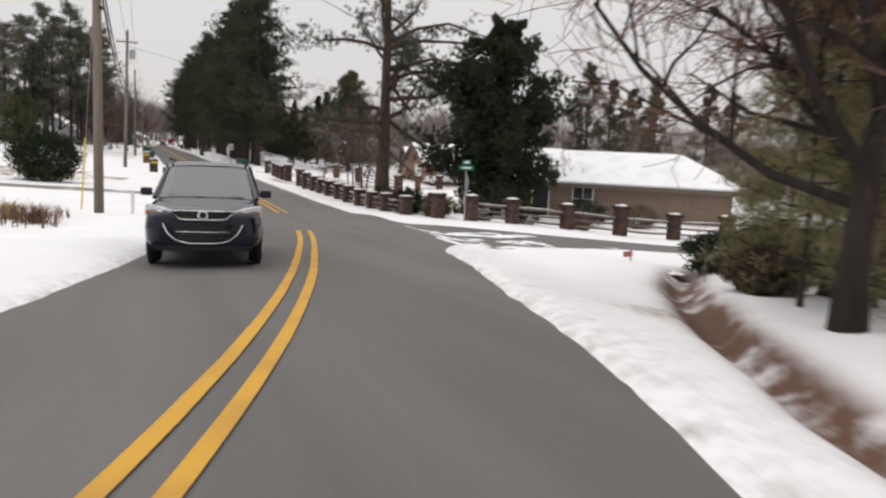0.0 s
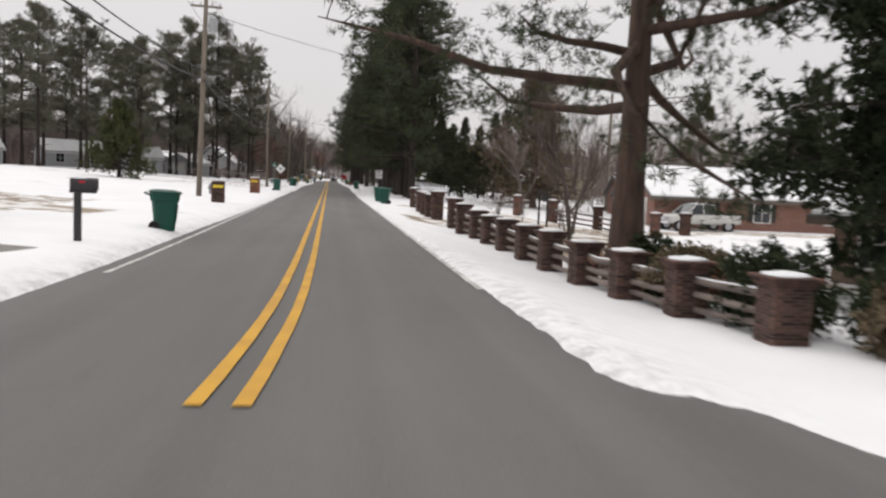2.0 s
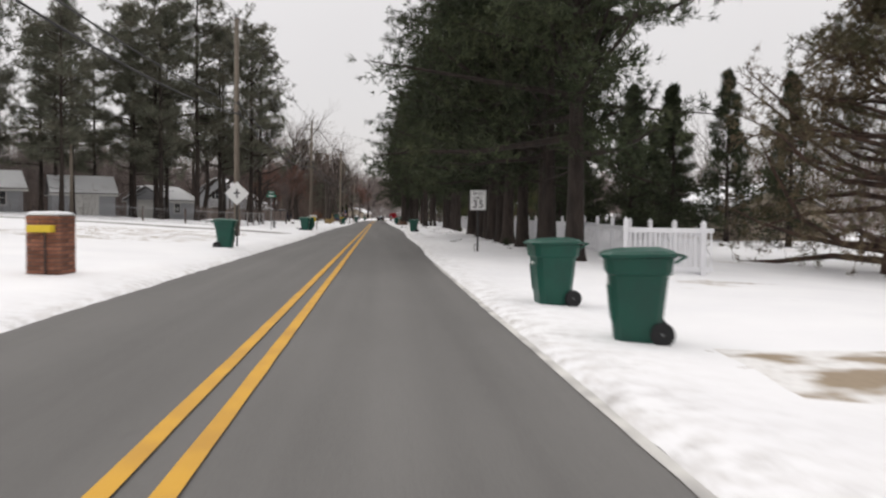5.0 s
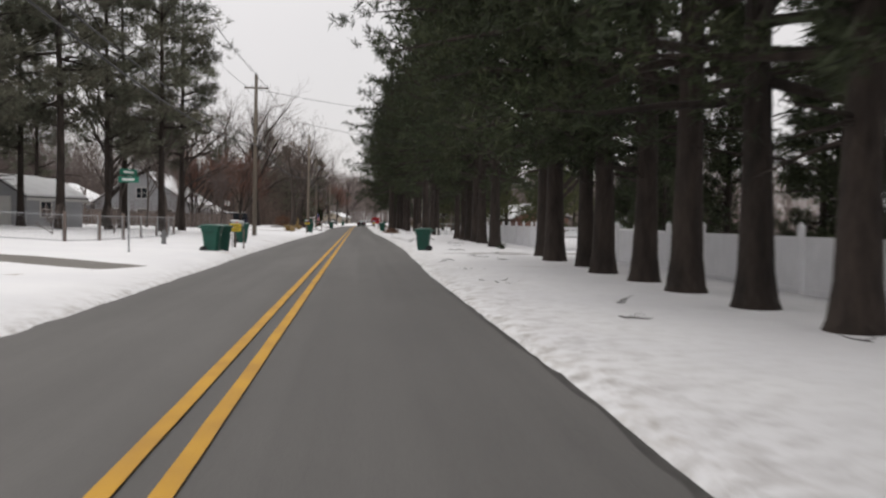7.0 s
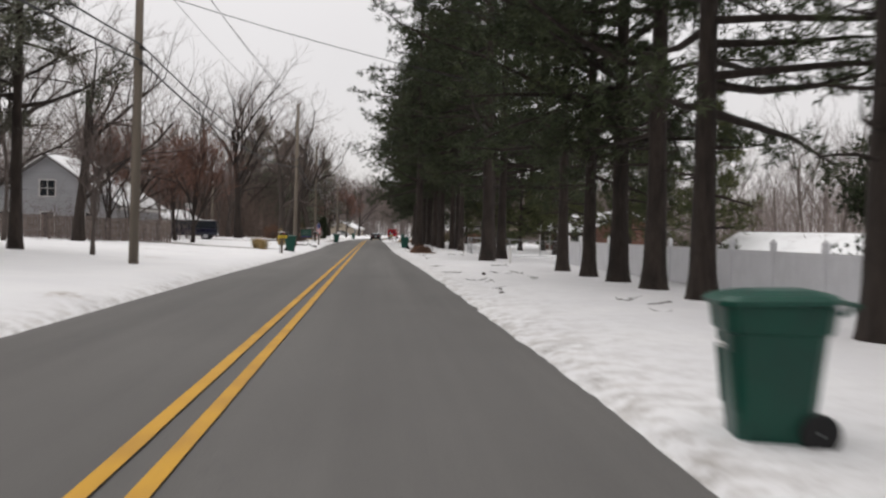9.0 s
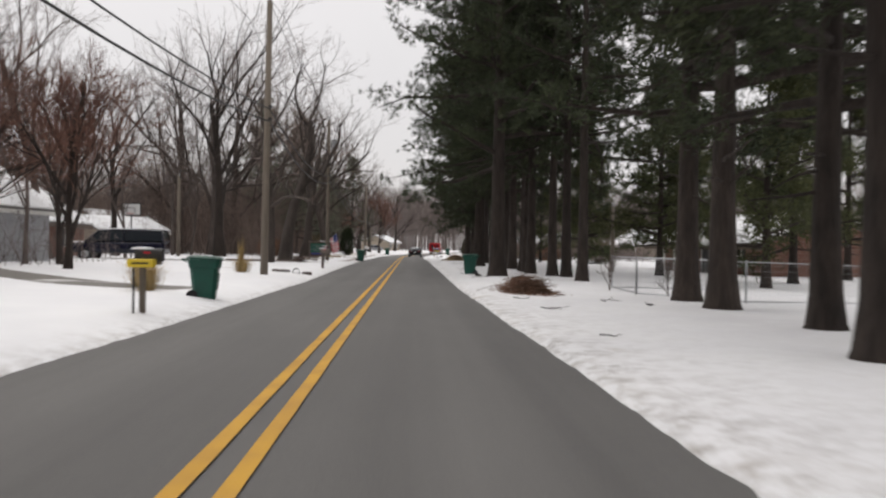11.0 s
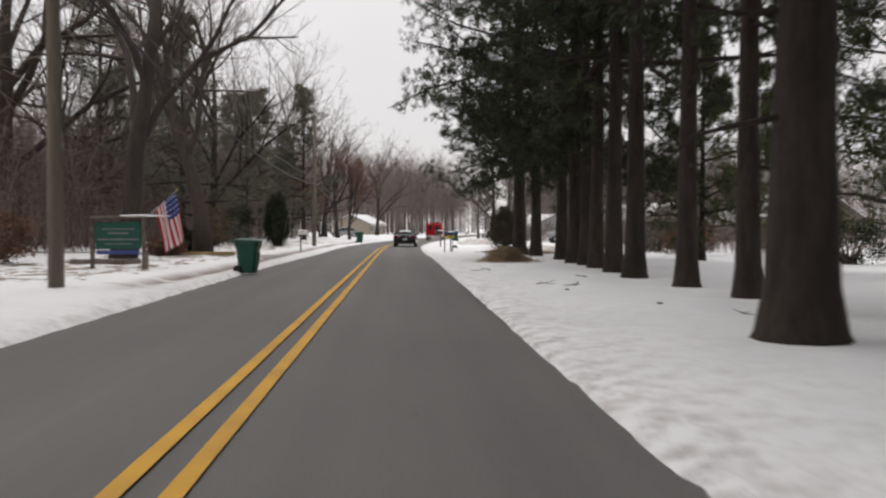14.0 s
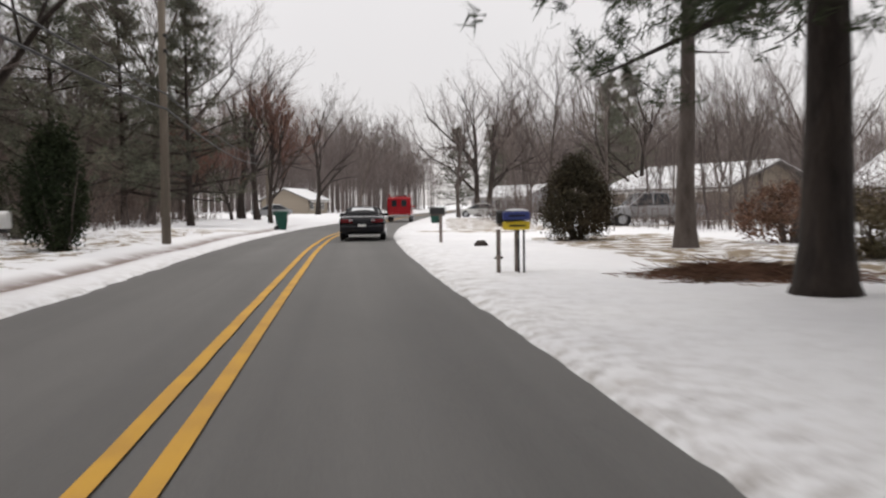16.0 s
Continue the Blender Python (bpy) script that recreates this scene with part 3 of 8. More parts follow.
drive("driveway", [(-5.5, -39.0), (-9, -38.5), (-16, -36), (-22, -30)], 4.0, "slush", "worn lawn with tan slush")
drive("driveway", [(-3.75, 31.5), (-8, 33), (-16, 36), (-50, 40)], 3.2, "wet_drive", "wet drive crossing the snow")
drive("driveway", [(-3.75, 97.2), (-8, 98.4), (-14, 104), (-20, 112), (-24, 119)], 3.2, "wet_drive", "wet drive crossing the snow")
drive("driveway", [(-3.75, 133), (-8, 132), (-14, 129), (-22, 126)], 3.6, "wet_drive", "wet drive leading to a house")
drive("driveway", [(-3.75, 160.0), (-8, 160.5), (-16, 161), (-26, 162)], 3.4, "wet_drive", "wet drive into the woods")
drive("driveway", [(3.75, 193), (9, 193.5), (18, 196), (30, 198)], 4.2, "slush", "slushy drive before a house")
M["holly"] = mat("dark_holly_leaves", (0.034, 0.045, 0.025), 0.85, vary=0.3, scale=0.6, fine=3, bump=0, second=(0.044, 0.055, 0.03), island=0.25, spec=0.12)
M["needles_deep"] = mat("deep_shade_needles", (0.060, 0.064, 0.040), 0.85, vary=0.25, scale=0.4, fine=3, bump=0, second=(0.085, 0.075, 0.052), island=0.4, rand=0.3, spec=0.15)
M["hydrant"] = mat("dull_grey_hydrant_paint", (0.20, 0.20, 0.20), 0.6, vary=0.2, scale=6, fine=50, bump=0.1)
M["board_green"] = mat("dark_green_board_paint", (0.010, 0.085, 0.060), 0.5, vary=0.12, scale=3, fine=30, bump=0.05)
M["pink_tape"] = mat("faded_pink_marker", (0.55, 0.17, 0.17), 0.7, vary=0.15, scale=8, fine=40)
M["needles_thicket"] = mat("olive_thicket_needles", (0.20, 0.195, 0.085), 0.8, vary=0.3, scale=0.6, fine=3, bump=0, second=(0.23, 0.20, 0.11), island=0.45, rand=0.3, spec=0.2)
M["bush_brown"] = mat("dull_brownish_evergreen", (0.050, 0.044, 0.028), 0.85, vary=0.3, scale=0.5, fine=3, bump=0, second=(0.075, 0.058, 0.038), island=0.45, spec=0.12)
M["twig_red"] = mat("reddish_brown_twigs", (0.19, 0.105, 0.080), 0.95, vary=0.25, scale=0.5, fine=6, bump=0, second=(0.14, 0.082, 0.066), island=0.3, spec=0.1)
M["brush_tan"] = mat("mixed_tan_brush", (0.31, 0.235, 0.15), 0.9, vary=0.3, scale=1.2, fine=8, bump=0, second=(0.15, 0.115, 0.08), island=0.6, spec=0.15)


# ---- trees ----
def tufts(r, centres, dirs, blades, length, width, spread=1.0):
    """Needle tufts: thin blades that fan out from each centre about its direction."""
    n = len(centres)
    c = np.repeat(np.asarray(centres), blades, 0)
    d = np.repeat(np.asarray(dirs), blades, 0) + r.normal(0, spread, (n * blades, 3))
    d /= np.linalg.norm(d, axis=1, keepdims=True) + 1e-9
    side = np.cross(d, r.normal(0, 1, d.shape))
    side /= np.linalg.norm(side, axis=1, keepdims=True) + 1e-9
    ln = length * r.uniform(0.6, 1.25, (n * blades, 1))
    c = c + r.normal(0, length * 0.22, c.shape)
    V = np.stack([c - side * width, c + side * width, c + d * ln], 1).reshape(-1, 3)
    return V, np.arange(len(V)).reshape(-1, 3)


def crook(r, p0, d0, length, n, wander, lift):
    """A crooked line of n + 1 points from p0 along d0, bending up by lift."""
    pts, p, d = [Vector(p0)], Vector(p0), Vector(d0).normalized()
    for i in range(n):
        d = (d + Vector(r.normal(0, wander, 3)) + Vector((0, 0, lift))).normalized()
        p = p + d * (length / n)
        pts.append(p.copy())
    return pts


def pine_parts(seed, h, bare, rad, trunk_r, limbs, per_limb, blades, length=0.42, width=0.022, shape="round", bark="bark", leaf="needles", stubs=6, lean=0.01, limb_up=0.05, wander=0.12, slim=1.0, inner=0.28, clump=0, pad=0.34, bias=1.0):
    """Meshes of a pine: trunk with its limbs and dead stubs, and the crown of needle tufts."""
    r = np.random.RandomState(seed)
    V, F = [], []
    n = 9
    tp = [Vector((0, 0, -0.25))]
    for i in range(1, n + 1):
        tp.append(Vector((tp[-1].x + r.normal(0, lean) * h / n, tp[-1].y + r.normal(0, lean) * h / n, h * i / n)))
    rad_at = lambda f: trunk_r * (1 - 0.86 * f ** 0.85)
    rr = [trunk_r * 1.75] + [rad_at(i / n) for i in range(1, n + 1)]
    low = [tp[0], tp[0].lerp(tp[1], (0.25 + 0.15) / (h / n + 0.25)), tp[0].lerp(tp[1], min(0.9, (0.25 + 0.7) / (h / n + 0.25)))] + tp[1:]
    tube(V, F, low, [trunk_r * 1.75, trunk_r * 1.28, trunk_r * 1.04] + rr[1:], 10)
    C, D = [], []
    for i in range(limbs + stubs):
        stub = i >= limbs
        f = r.uniform(0.12, bare + 0.05) if stub else bare + (1 - bare) * ((i + r.uniform(0, 1)) / limbs) ** bias
        f = min(f, 0.985)
        k = min(int(f * n), n - 1)
        p = tp[k].lerp(tp[k + 1], f * n - k)
        g = (f - bare) / (1 - bare)
        if shape == "round":
            ll = rad * (0.62 + 0.5 * math.sin(math.pi * min(1, g * 0.9 + 0.1))) * (1 if g < 0.75 else max(0.3, (1 - g) / 0.25))
        elif shape == "row":
            ll = rad * (1.0 - 0.15 * g) * (1 if g < 0.6 else max(0.25, (1 - g) / 0.4)) * r.uniform(0.65, 1.1)
        elif shape == "cone":
            ll = rad * (1.03 - 0.93 * g)
        else:
            ll = rad * (0.75 + 0.35 * r.uniform(-1, 1)) * (1 if g < 0.8 else max(0.4, (1 - g) / 0.2))
        ll *= r.uniform(0.7, 1.15)
        if stub:
            ll = r.uniform(0.5, 1.8)
        a = r.uniform(0, 2 * math.pi)
        el = r.uniform(-0.25, 0.25) + 0.45 * g
        pts = crook(r, p, (math.cos(a), math.sin(a), el), ll, 4, wander, limb_up)
        r0 = min(rad_at(f) * 0.55, (0.022 * ll + 0.015) * slim)
        tube(V, F, pts, [r0, r0 * 0.8, r0 * 0.6, r0 * 0.4, 0.012], 5 if r0 > 0.05 else 4, False)
        if stub:
            continue
        pads = []
        for j in range(clump):
            s = inner + (1 - inner) * (j + r.uniform(0.2, 1)) / clump
            q = min(int(s * 4), 3)
            out = (pts[q + 1] - pts[q]).normalized()
            tw = Vector(r.normal(0, 1, 3) * np.array([1, 1, 0.45]))
            tw = (tw - out * tw.dot(out) * 0.6).normalized()
            base = pts[q].lerp(pts[q + 1], s * 4 - q)
            c = base + tw * ll * 0.26 * r.uniform(0.1, 1) * (1.2 - 0.7 * s)
            tube(V, F, [base, c], [0.018, 0.008], 3, False)
            for k in range(max(1, per_limb // clump)):
                o = Vector(r.normal(0, 1, 3) * np.array([pad, pad, pad * 0.5]))
                C.append(tuple(c + o)), D.append(tuple(out * 0.5 + o * 1.2 + Vector((0, 0, 0.3))))
        for j in range(0 if clump else per_limb):
            s = inner + (1 - inner) * (j + r.uniform(0, 1)) / per_limb
            q = min(int(s * 4), 3)
            base = pts[q].lerp(pts[q + 1], s * 4 - q)
            out = (pts[q + 1] - pts[q]).normalized()
            tw = Vector(r.normal(0, 1, 3))
            tw = (tw - out * tw.dot(out) * 0.5).normalized()
            reach = ll * 0.30 * r.uniform(0.15, 1) * (1.15 - 0.6 * s)
            c = base + tw * reach + Vector((0, 0, abs(r.normal(0, 0.12))))
            if reach > 0.35 and j % 2 == 0:
                tube(V, F, [base, c], [0.012, 0.006], 3, False)
            C.append(tuple(c)), D.append(tuple(out * 0.6 + tw * 0.6 + Vector((0, 0, 0.25))))
    tv, tt = tufts(r, C, D, blades, length, width)
    me = bpy.data.meshes.new("trunk")
    me.from_pydata(V, [], F)
    me.materials.append(M[bark])
    me.polygons.foreach_set("use_smooth", [True] * len(me.polygons))
    return me, np_mesh("crown", tv, tt, M[leaf])


def bare_parts(seed, h, trunk_r, forks, levels=4, wander=0.16, spread=0.75, kids=(7, 6, 6), bark="bark_grey", twig="twig", first=0.25):
    """Meshes of a leafless tree: trunk with its limbs, and the fine twigs."""
    r = np.random.RandomState(seed)
    V, F, TV, TF = [], [], [], []

    def grow(p, d, ln, rad, lv):
        n = 5 if lv == 0 else 4 if lv < 3 else 2
        pts = crook(r, p, d, ln, n, wander * (0.5 if lv == 0 else 1), 0.05 if lv else 0.0)
        end = rad * (0.45 if lv == 0 else 0.35)
        rr = [rad + (end - rad) * i / n for i in range(n + 1)]
        if lv == 0:
            rr[0] *= 1.35
        sides = (9, 6, 4, 3, 3)[min(lv, 4)]
        if lv >= 3:
            tube(TV, TF, pts, [max(x, 0.006) for x in rr], 3, False)
        else:
            tube(V, F, pts, rr, sides, lv == 0)
        if lv >= levels:
            return
        kn = forks if lv == 0 else kids[min(lv - 1, len(kids) - 1)]
        for i in range(kn):
            f = (first if lv == 0 else 0.25) + (1 - (first if lv == 0 else 0.25)) * (i + r.uniform(0.2, 1)) / kn
            f = min(f, 0.99)
            q = min(int(f * n), n - 1)
            b = pts[q].lerp(pts[q + 1], f * n - q)
            dd = (pts[q + 1] - pts[q]).normalized()
            t = Vector(r.normal(0, 1, 3))
            t = (t - dd * t.dot(dd)).normalized()
            sp = spread * r.uniform(0.6, 1.2) * (0.8 if f > 0.9 else 1)
            nd = (dd + t * sp + Vector((0, 0, 0.12))).normalized()
            k = r.uniform(0.42, 0.72) * (1.05 - 0.35 * f if lv else 1.0)
            cl = ln * k if lv else h * r.uniform(0.38, 0.6) * (1.15 - 0.5 * f)
            grow(b, nd, cl, max(0.006, rr[q] * r.uniform(0.42, 0.62)), lv + 1)

    grow((0, 0, -0.2), (r.normal(0, 0.04), r.normal(0, 0.04), 1), h * 0.62, trunk_r, 0)
    a = bpy.data.meshes.new("trunk")
    a.from_pydata(V, [], F)
    a.materials.append(M[bark])
    a.polygons.foreach_set("use_smooth", [True] * len(a.polygons))
    b = bpy.data.meshes.new("crown")
    b.from_pydata(TV, [], TF)
    b.materials.append(M[twig])
    return a, b


def leafy_parts(seed, h, w, n, leaf, size, material, stems=7, bottom=0.0, pointed=0.0):
    """Meshes of a dense shrub or broad evergreen: stems, and a crown of single leaves in uneven clumps."""
    r = np.random.RandomState(seed)
    V, F = [], []
    for i in range(stems):
        a = 2 * math.pi * i / stems + r.uniform(0, 0.6)
        pts = crook(r, (0.1 * math.cos(a), 0.1 * math.sin(a), -0.1), (0.4 * math.cos(a), 0.4 * math.sin(a), 1), h * r.uniform(0.6, 0.85), 4, 0.12, 0.02)
        tube(V, F, pts, [0.02 * w, 0.016 * w, 0.012 * w, 0.008 * w, 0.01], 5, False)
    clumps = max(30, int(n / 60))
    g = r.normal(0, 1, (clumps, 3))
    g /= np.linalg.norm(g, axis=1, keepdims=True)
    g *= r.uniform(0.45, 1.0, (clumps, 1)) ** 0.5
    g[:, 2] = (g[:, 2] + 1) / 2
    taper = 1 - pointed * np.clip(g[:, 2:3], 0, 1)
    c = np.concatenate([g[:, :2] * taper * w / 2, bottom + g[:, 2:3] * (h - bottom)], 1)
    k = r.randint(0, clumps, n)
    pos = c[k] + r.normal(0, 1, (n, 3)) * np.array([w, w, h]) * 0.055
    pos[:, 2] = np.clip(pos[:, 2], 0.05, None)
    d = r.normal(0, 1, (n, 3)) + (pos - np.array([0, 0, h * 0.4])) * 0.5 / w
    d /= np.linalg.norm(d, axis=1, keepdims=True)
    s = np.cross(d, r.normal(0, 1, (n, 3)))
    s /= np.linalg.norm(s, axis=1, keepdims=True)
    ln = leaf * r.uniform(0.7, 1.3, (n, 1))
    P = np.stack([pos, pos + d * ln * 0.5 + s * size, pos + d * ln, pos + d * ln * 0.5 - s * size], 1).reshape(-1, 3)
    i = np.arange(n)[:, None] * 4
    T = np.concatenate([i + [[0, 1, 2]], i + [[0, 2, 3]]], 0)
    a = bpy.data.meshes.new("stems")
    a.from_pydata(V, [], F)
    a.materials.append(M["bark_grey"])
    return a, np_mesh("leaves", P, T, M[material])


def plant(name, meshes, m, label, category="tree", group="", names=("trunk", "crown")):
    ob = root(name, m, label, category, group)
    for nm, me in zip(names, meshes):
        new(nm, me).parent = ob
    return ob


def spot(x, y, turn=0.0, k=1.0, sink=0.0, kz=None):
    """A pose on the ground."""
    return Matrix.Translation((x, y, gz(x, y) - sink)) @ pose(0, 0, 0, 0, 0, turn) @ Matrix.Diagonal((k, k, kz or k, 1))


def place_copy(ob, x, y, turn, k=1.0, sink=0.0, kz=None):
    c = copy_thing(ob, Matrix.Translation((x, y, gz(x, y) - sink)) @ pose(0, 0, 0, 0, 0, turn))
    c.scale = (k, k, kz or k)
    return c


def stand(protos, name, places, label, group, category="tree"):
    """Sets prototypes' trees at (x, y, scale) places; each prototype's first place is its own."""
    rng = random.Random(len(places) * 7 + len(name))
    first = {}
    for i, (x, y, k) in enumerate(places):
        j = i % len(protos)
        turn = rng.uniform(0, 360)
        kz = k * rng.uniform(0.94, 1.06)
        if j not in first:
            first[j] = plant(name, protos[j], Matrix.Translation((x, y, gz(x, y))) @ pose(0, 0, 0, 0, 0, turn), label, category, group)
            first[j].scale = (k, k, kz)
        else:
            place_copy(first[j], x, y, turn, k, 0, kz)


# the planted row of tall pines along the right verge
row_protos = [pine_parts(11 + s, 20 + s % 3, 0.17, 6.2, 0.30, 58, 64, 12, 0.28, 0.023, "row", stubs=7, limb_up=0.03, inner=0.30, clump=8) for s in range(4)]
ROW = [(7.6, 6.3, 1.02), (7.6, 10.3, 1), (8.25, 14.1, 1.08), (7.5, 15.4, 0.95), (7.75, 21.0, 1), (7.86, 24.0, 0.98), (7.75, 26.7, 1.05), (7.85, 29.4, 0.95), (7.75, 32.3, 1),
       (8.2, 35.6, 0.9), (7.95, 38.6, 1.1), (8.5, 42.6, 1.04), (8.4, 53.8, 1.0), (8.8, 61.0, 0.98), (8.9, 64.5, 1.0), (8.9, 67.7, 1.02), (9.0, 71.5, 0.85), (9.0, 75.5, 0.8),
       (7.2, 84.6, 1.1), (8.6, 88.8, 0.95), (8.7, 93.9, 1.12), (8.9, 97.0, 1.1)]
stand(row_protos, "pine_tree", [p for p in ROW if p[1] < 50], "tall dark pine in a planted row on the snowy verge", "row of pines along the road")
airy_protos = [pine_parts(141 + s, 20 + s % 3, 0.20, 5.9, 0.30, 50, 58, 12, 0.28, 0.023, "row", stubs=9, limb_up=0.03, inner=0.34, clump=8) for s in range(4)]
stand(airy_protos, "pine_tree", [p for p in ROW if p[1] > 50], "tall pine with a gappy crown in a planted row", "row of pines along the road")
open_protos = [pine_parts(17 + s, 21 + s % 2, 0.29, 7.8, 0.26, 40, 72, 16, 0.24, 0.019, "row", stubs=10, limb_up=0.015, wander=0.17, inner=0.26, clump=9, pad=0.32, bias=1.0, slim=0.65) for s in range(4)]
ROW_FAR = [(8.4, 108.6, 0.92), (8.6, 113.1, 0.95), (8.4, 115.8, 0.95), (7.7, 118.6, 1), (7.72, 120.5, 0.95), (7.75, 122.3, 0.9),
           (7.65, 126.0, 1.05), (7.8, 127.7, 0.95), (8.0, 129.5, 1.0), (7.9, 131.8, 0.9), (7.6, 135.2, 1.0), (7.95, 138.2, 0.95), (7.9, 141.4, 0.95),
           (7.65, 144.7, 1.05), (7.7, 147.0, 1), (7.7, 149.2, 0.95)]
stand(open_protos, "pine_tree", ROW_FAR, "tall pine with open sky between its limbs in a planted row", "row of pines along the road")
low_protos = [pine_parts(45 + s, 20 + s, 0.17, 6.6, 0.27, 40, 81, 17, 0.24, 0.019, "row", stubs=8, limb_up=0.0, wander=0.2, inner=0.26, clump=9, pad=0.32, bias=1.0, slim=0.6) for s in range(2)]
stand(low_protos, "pine_tree", [(7.9, 151.4, 1), (7.95, 153.6, 1.05), (8.3, 157.8, 1), (7.9, 162.1, 1)], "tall pine with low drooping limbs at the end of the row", "row of pines along the road")
stand([pine_parts(41 + s, 22, 0.22, 6.8, 0.40, 30, 72, 16, 0.24, 0.019, "row", stubs=8, limb_up=0.015, wander=0.17, inner=0.28, clump=9, pad=0.30, bias=1.0) for s in range(2)], "pine_tree", [(5.25, 112.5, 0.95), (6.0, 132.3, 1.02)], "thick-trunked pine standing forward of the row", "row of pines along the road")
plant("pine_tree", pine_parts(37, 21, 0.205, 6.6, 0.34, 56, 135, 17, 0.22, 0.014, "row", stubs=5, limb_up=0.0, wander=0.2, inner=0.30, clump=9, pad=0.32, bias=1.35, slim=0.6), spot(7.5, 164.8, 200), "large dark pine with low sweeping limbs over the verge")
# The paler grey bark here stands in for light on the trunk.
plant("pine_tree", pine_parts(29, 17, 0.35, 4.4, 0.27, 30, 24, 12, 0.46, 0.030, "row", bark="bark_grey", stubs=5), spot(10.2, 175.6, 30), "pine beyond the row, its bare trunk coloured pale as if lit")

rng = random.Random(3)
BEHIND = [(rng.uniform(13.5, 20), y + rng.uniform(-1, 1), rng.uniform(0.52, 0.72)) for y in range(24, 58, 3)] + [(rng.uniform(19, 26), y, rng.uniform(0.7, 0.95)) for y in range(26, 56, 5)]
DEEP = [(45, -6, 1.0), (49.5, -9, 0.85), (41, -1, 0.95), (53, 2, 1.0), (60, -14, 0.8)]
stand([pine_parts(25 + s, 14, 0.16, 3.8, 0.22, 40, 26, 12, 0.46, 0.034, "row", leaf="needles_deep") for s in range(2)], "pine_tree", DEEP, "shaggy dull pine behind the brick houses", "pines behind the houses")
BEHIND = [p for p in BEHIND if not 41.5 < p[1] < 54]
behind_protos = [pine_parts(21 + s, 14, 0.06, 3.6, 0.22, 70, 22, 11, 0.44, 0.034, "cone", stubs=2) for s in range(2)]
stand(behind_protos, "evergreen_tree", BEHIND, "dark dense evergreen behind the white fence", "evergreens behind the fence")

# the old spreading pine behind the brick fence
big_pine = pine_parts(3, 19, 0.225, 8.0, 0.46, 50, 96, 18, 0.22, 0.014, "spread", bark="bark_red", stubs=3, limb_up=0.06, wander=0.24, slim=1.2, inner=0.32, clump=12, pad=0.32)
plant("pine_tree", big_pine, spot(8.35, -44.6, 40), "broad old pine with reddish bark and open spreading limbs")
# pines at the far edge of the left lawns, haze put into their needle colour
left_protos = [pine_parts(31 + s, 20 + s, 0.25, 4.9, 0.27, 46, 36, 11, 0.42, 0.030, "spread", leaf="needles_haze", stubs=7, clump=6) for s in range(3)]
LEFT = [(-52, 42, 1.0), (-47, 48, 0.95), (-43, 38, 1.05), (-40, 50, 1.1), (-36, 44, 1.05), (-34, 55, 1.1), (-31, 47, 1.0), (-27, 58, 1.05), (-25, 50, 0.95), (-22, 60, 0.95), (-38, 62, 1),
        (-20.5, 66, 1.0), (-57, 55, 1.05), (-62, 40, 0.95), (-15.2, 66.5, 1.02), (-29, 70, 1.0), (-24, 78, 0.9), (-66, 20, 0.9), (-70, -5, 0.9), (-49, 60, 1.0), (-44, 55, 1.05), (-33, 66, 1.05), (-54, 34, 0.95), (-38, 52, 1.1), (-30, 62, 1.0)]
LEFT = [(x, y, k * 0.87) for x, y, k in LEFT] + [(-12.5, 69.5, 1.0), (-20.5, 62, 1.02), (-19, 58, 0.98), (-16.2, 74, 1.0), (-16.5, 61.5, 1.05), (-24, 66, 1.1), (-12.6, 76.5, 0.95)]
stand(left_protos, "pine_tree", LEFT, "tall pine with haze-paled needles and a bare lower trunk behind the lawns", "pines behind the wide lawns")
WOOD = [(-11.2, 191.1, 0.72), (-8.2, 205.4, 0.86), (-13.5, 211, 0.95), (-19, 223, 1.0), (-14, 232, 0.9), (-24, 212, 1.1),
        (-13.5, 180, 0.95), (-16.5, 173, 1.0), (28, 236, 0.8), (35, 250, 0.9), (16, 262, 0.7), (22, 268, 0.7)]
# These pines share the needle colour lightened for haze.
wood_protos = [pine_parts(51 + s, 17 + s, 0.12, 5.8, 0.24, 66, 40, 10, 0.36, 0.024, "cone", leaf="needles_haze", stubs=4, clump=6) for s in range(2)]
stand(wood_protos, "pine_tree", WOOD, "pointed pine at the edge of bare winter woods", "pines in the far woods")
# young pines in the thicket by the start, on the right
yard_protos = [pine_parts(61 + s, 12 + s, 0.14, 3.9, 0.2, 44, 24, 12, 0.44, 0.032, "cone", leaf="needles_yard", stubs=4) for s in range(2)]
YARD = [(16, 108, 1.0), (20, 114, 1.1), (15.5, 121, 1.05), (23, 104, 1.0), (19, 127, 1.1), (14, 135, 0.95), (22, 140, 1.1), (17, 148, 1.0), (26, 120, 1.1), (14.5, 158, 0.8), (20, 165, 0.9), (24, 96, 0.9)]
YARD += [(38, 14, 0.95), (58, -12, 0.9), (66, -22, 0.85)]
stand(yard_protos, "pine_tree", YARD, "olive-green pine in a back yard beyond the row", "back yard pines")
thick_protos = [pine_parts(71 + s, 4.6 + 0.9 * s, 0.12, 1.7, 0.06, 30, 21, 12, 0.26, 0.010, "row", leaf="needles_thicket", stubs=6, wander=0.18, clump=7, pad=0.20) for s in range(3)]
THICK = [(5.8, -80.3, 0.6), (4.6, -82.4, 0.75), (3.37, -84.05, 0.7), (3.3, -85.2, 0.85), (8.6, -80.9, 1.0), (6.7, -82.6, 0.9), (4.9, -84.0, 0.85), (9.8, -82.6, 1.05), (7.6, -85, 1.0), (12.6, -81.2, 1.1), (9.6, -87.4, 1.05), (5.6, -86.2, 1.0)]
stand(thick_protos, "young_pine", THICK, "slender young pine with olive-green needles in a thicket", "young pines in the thicket")
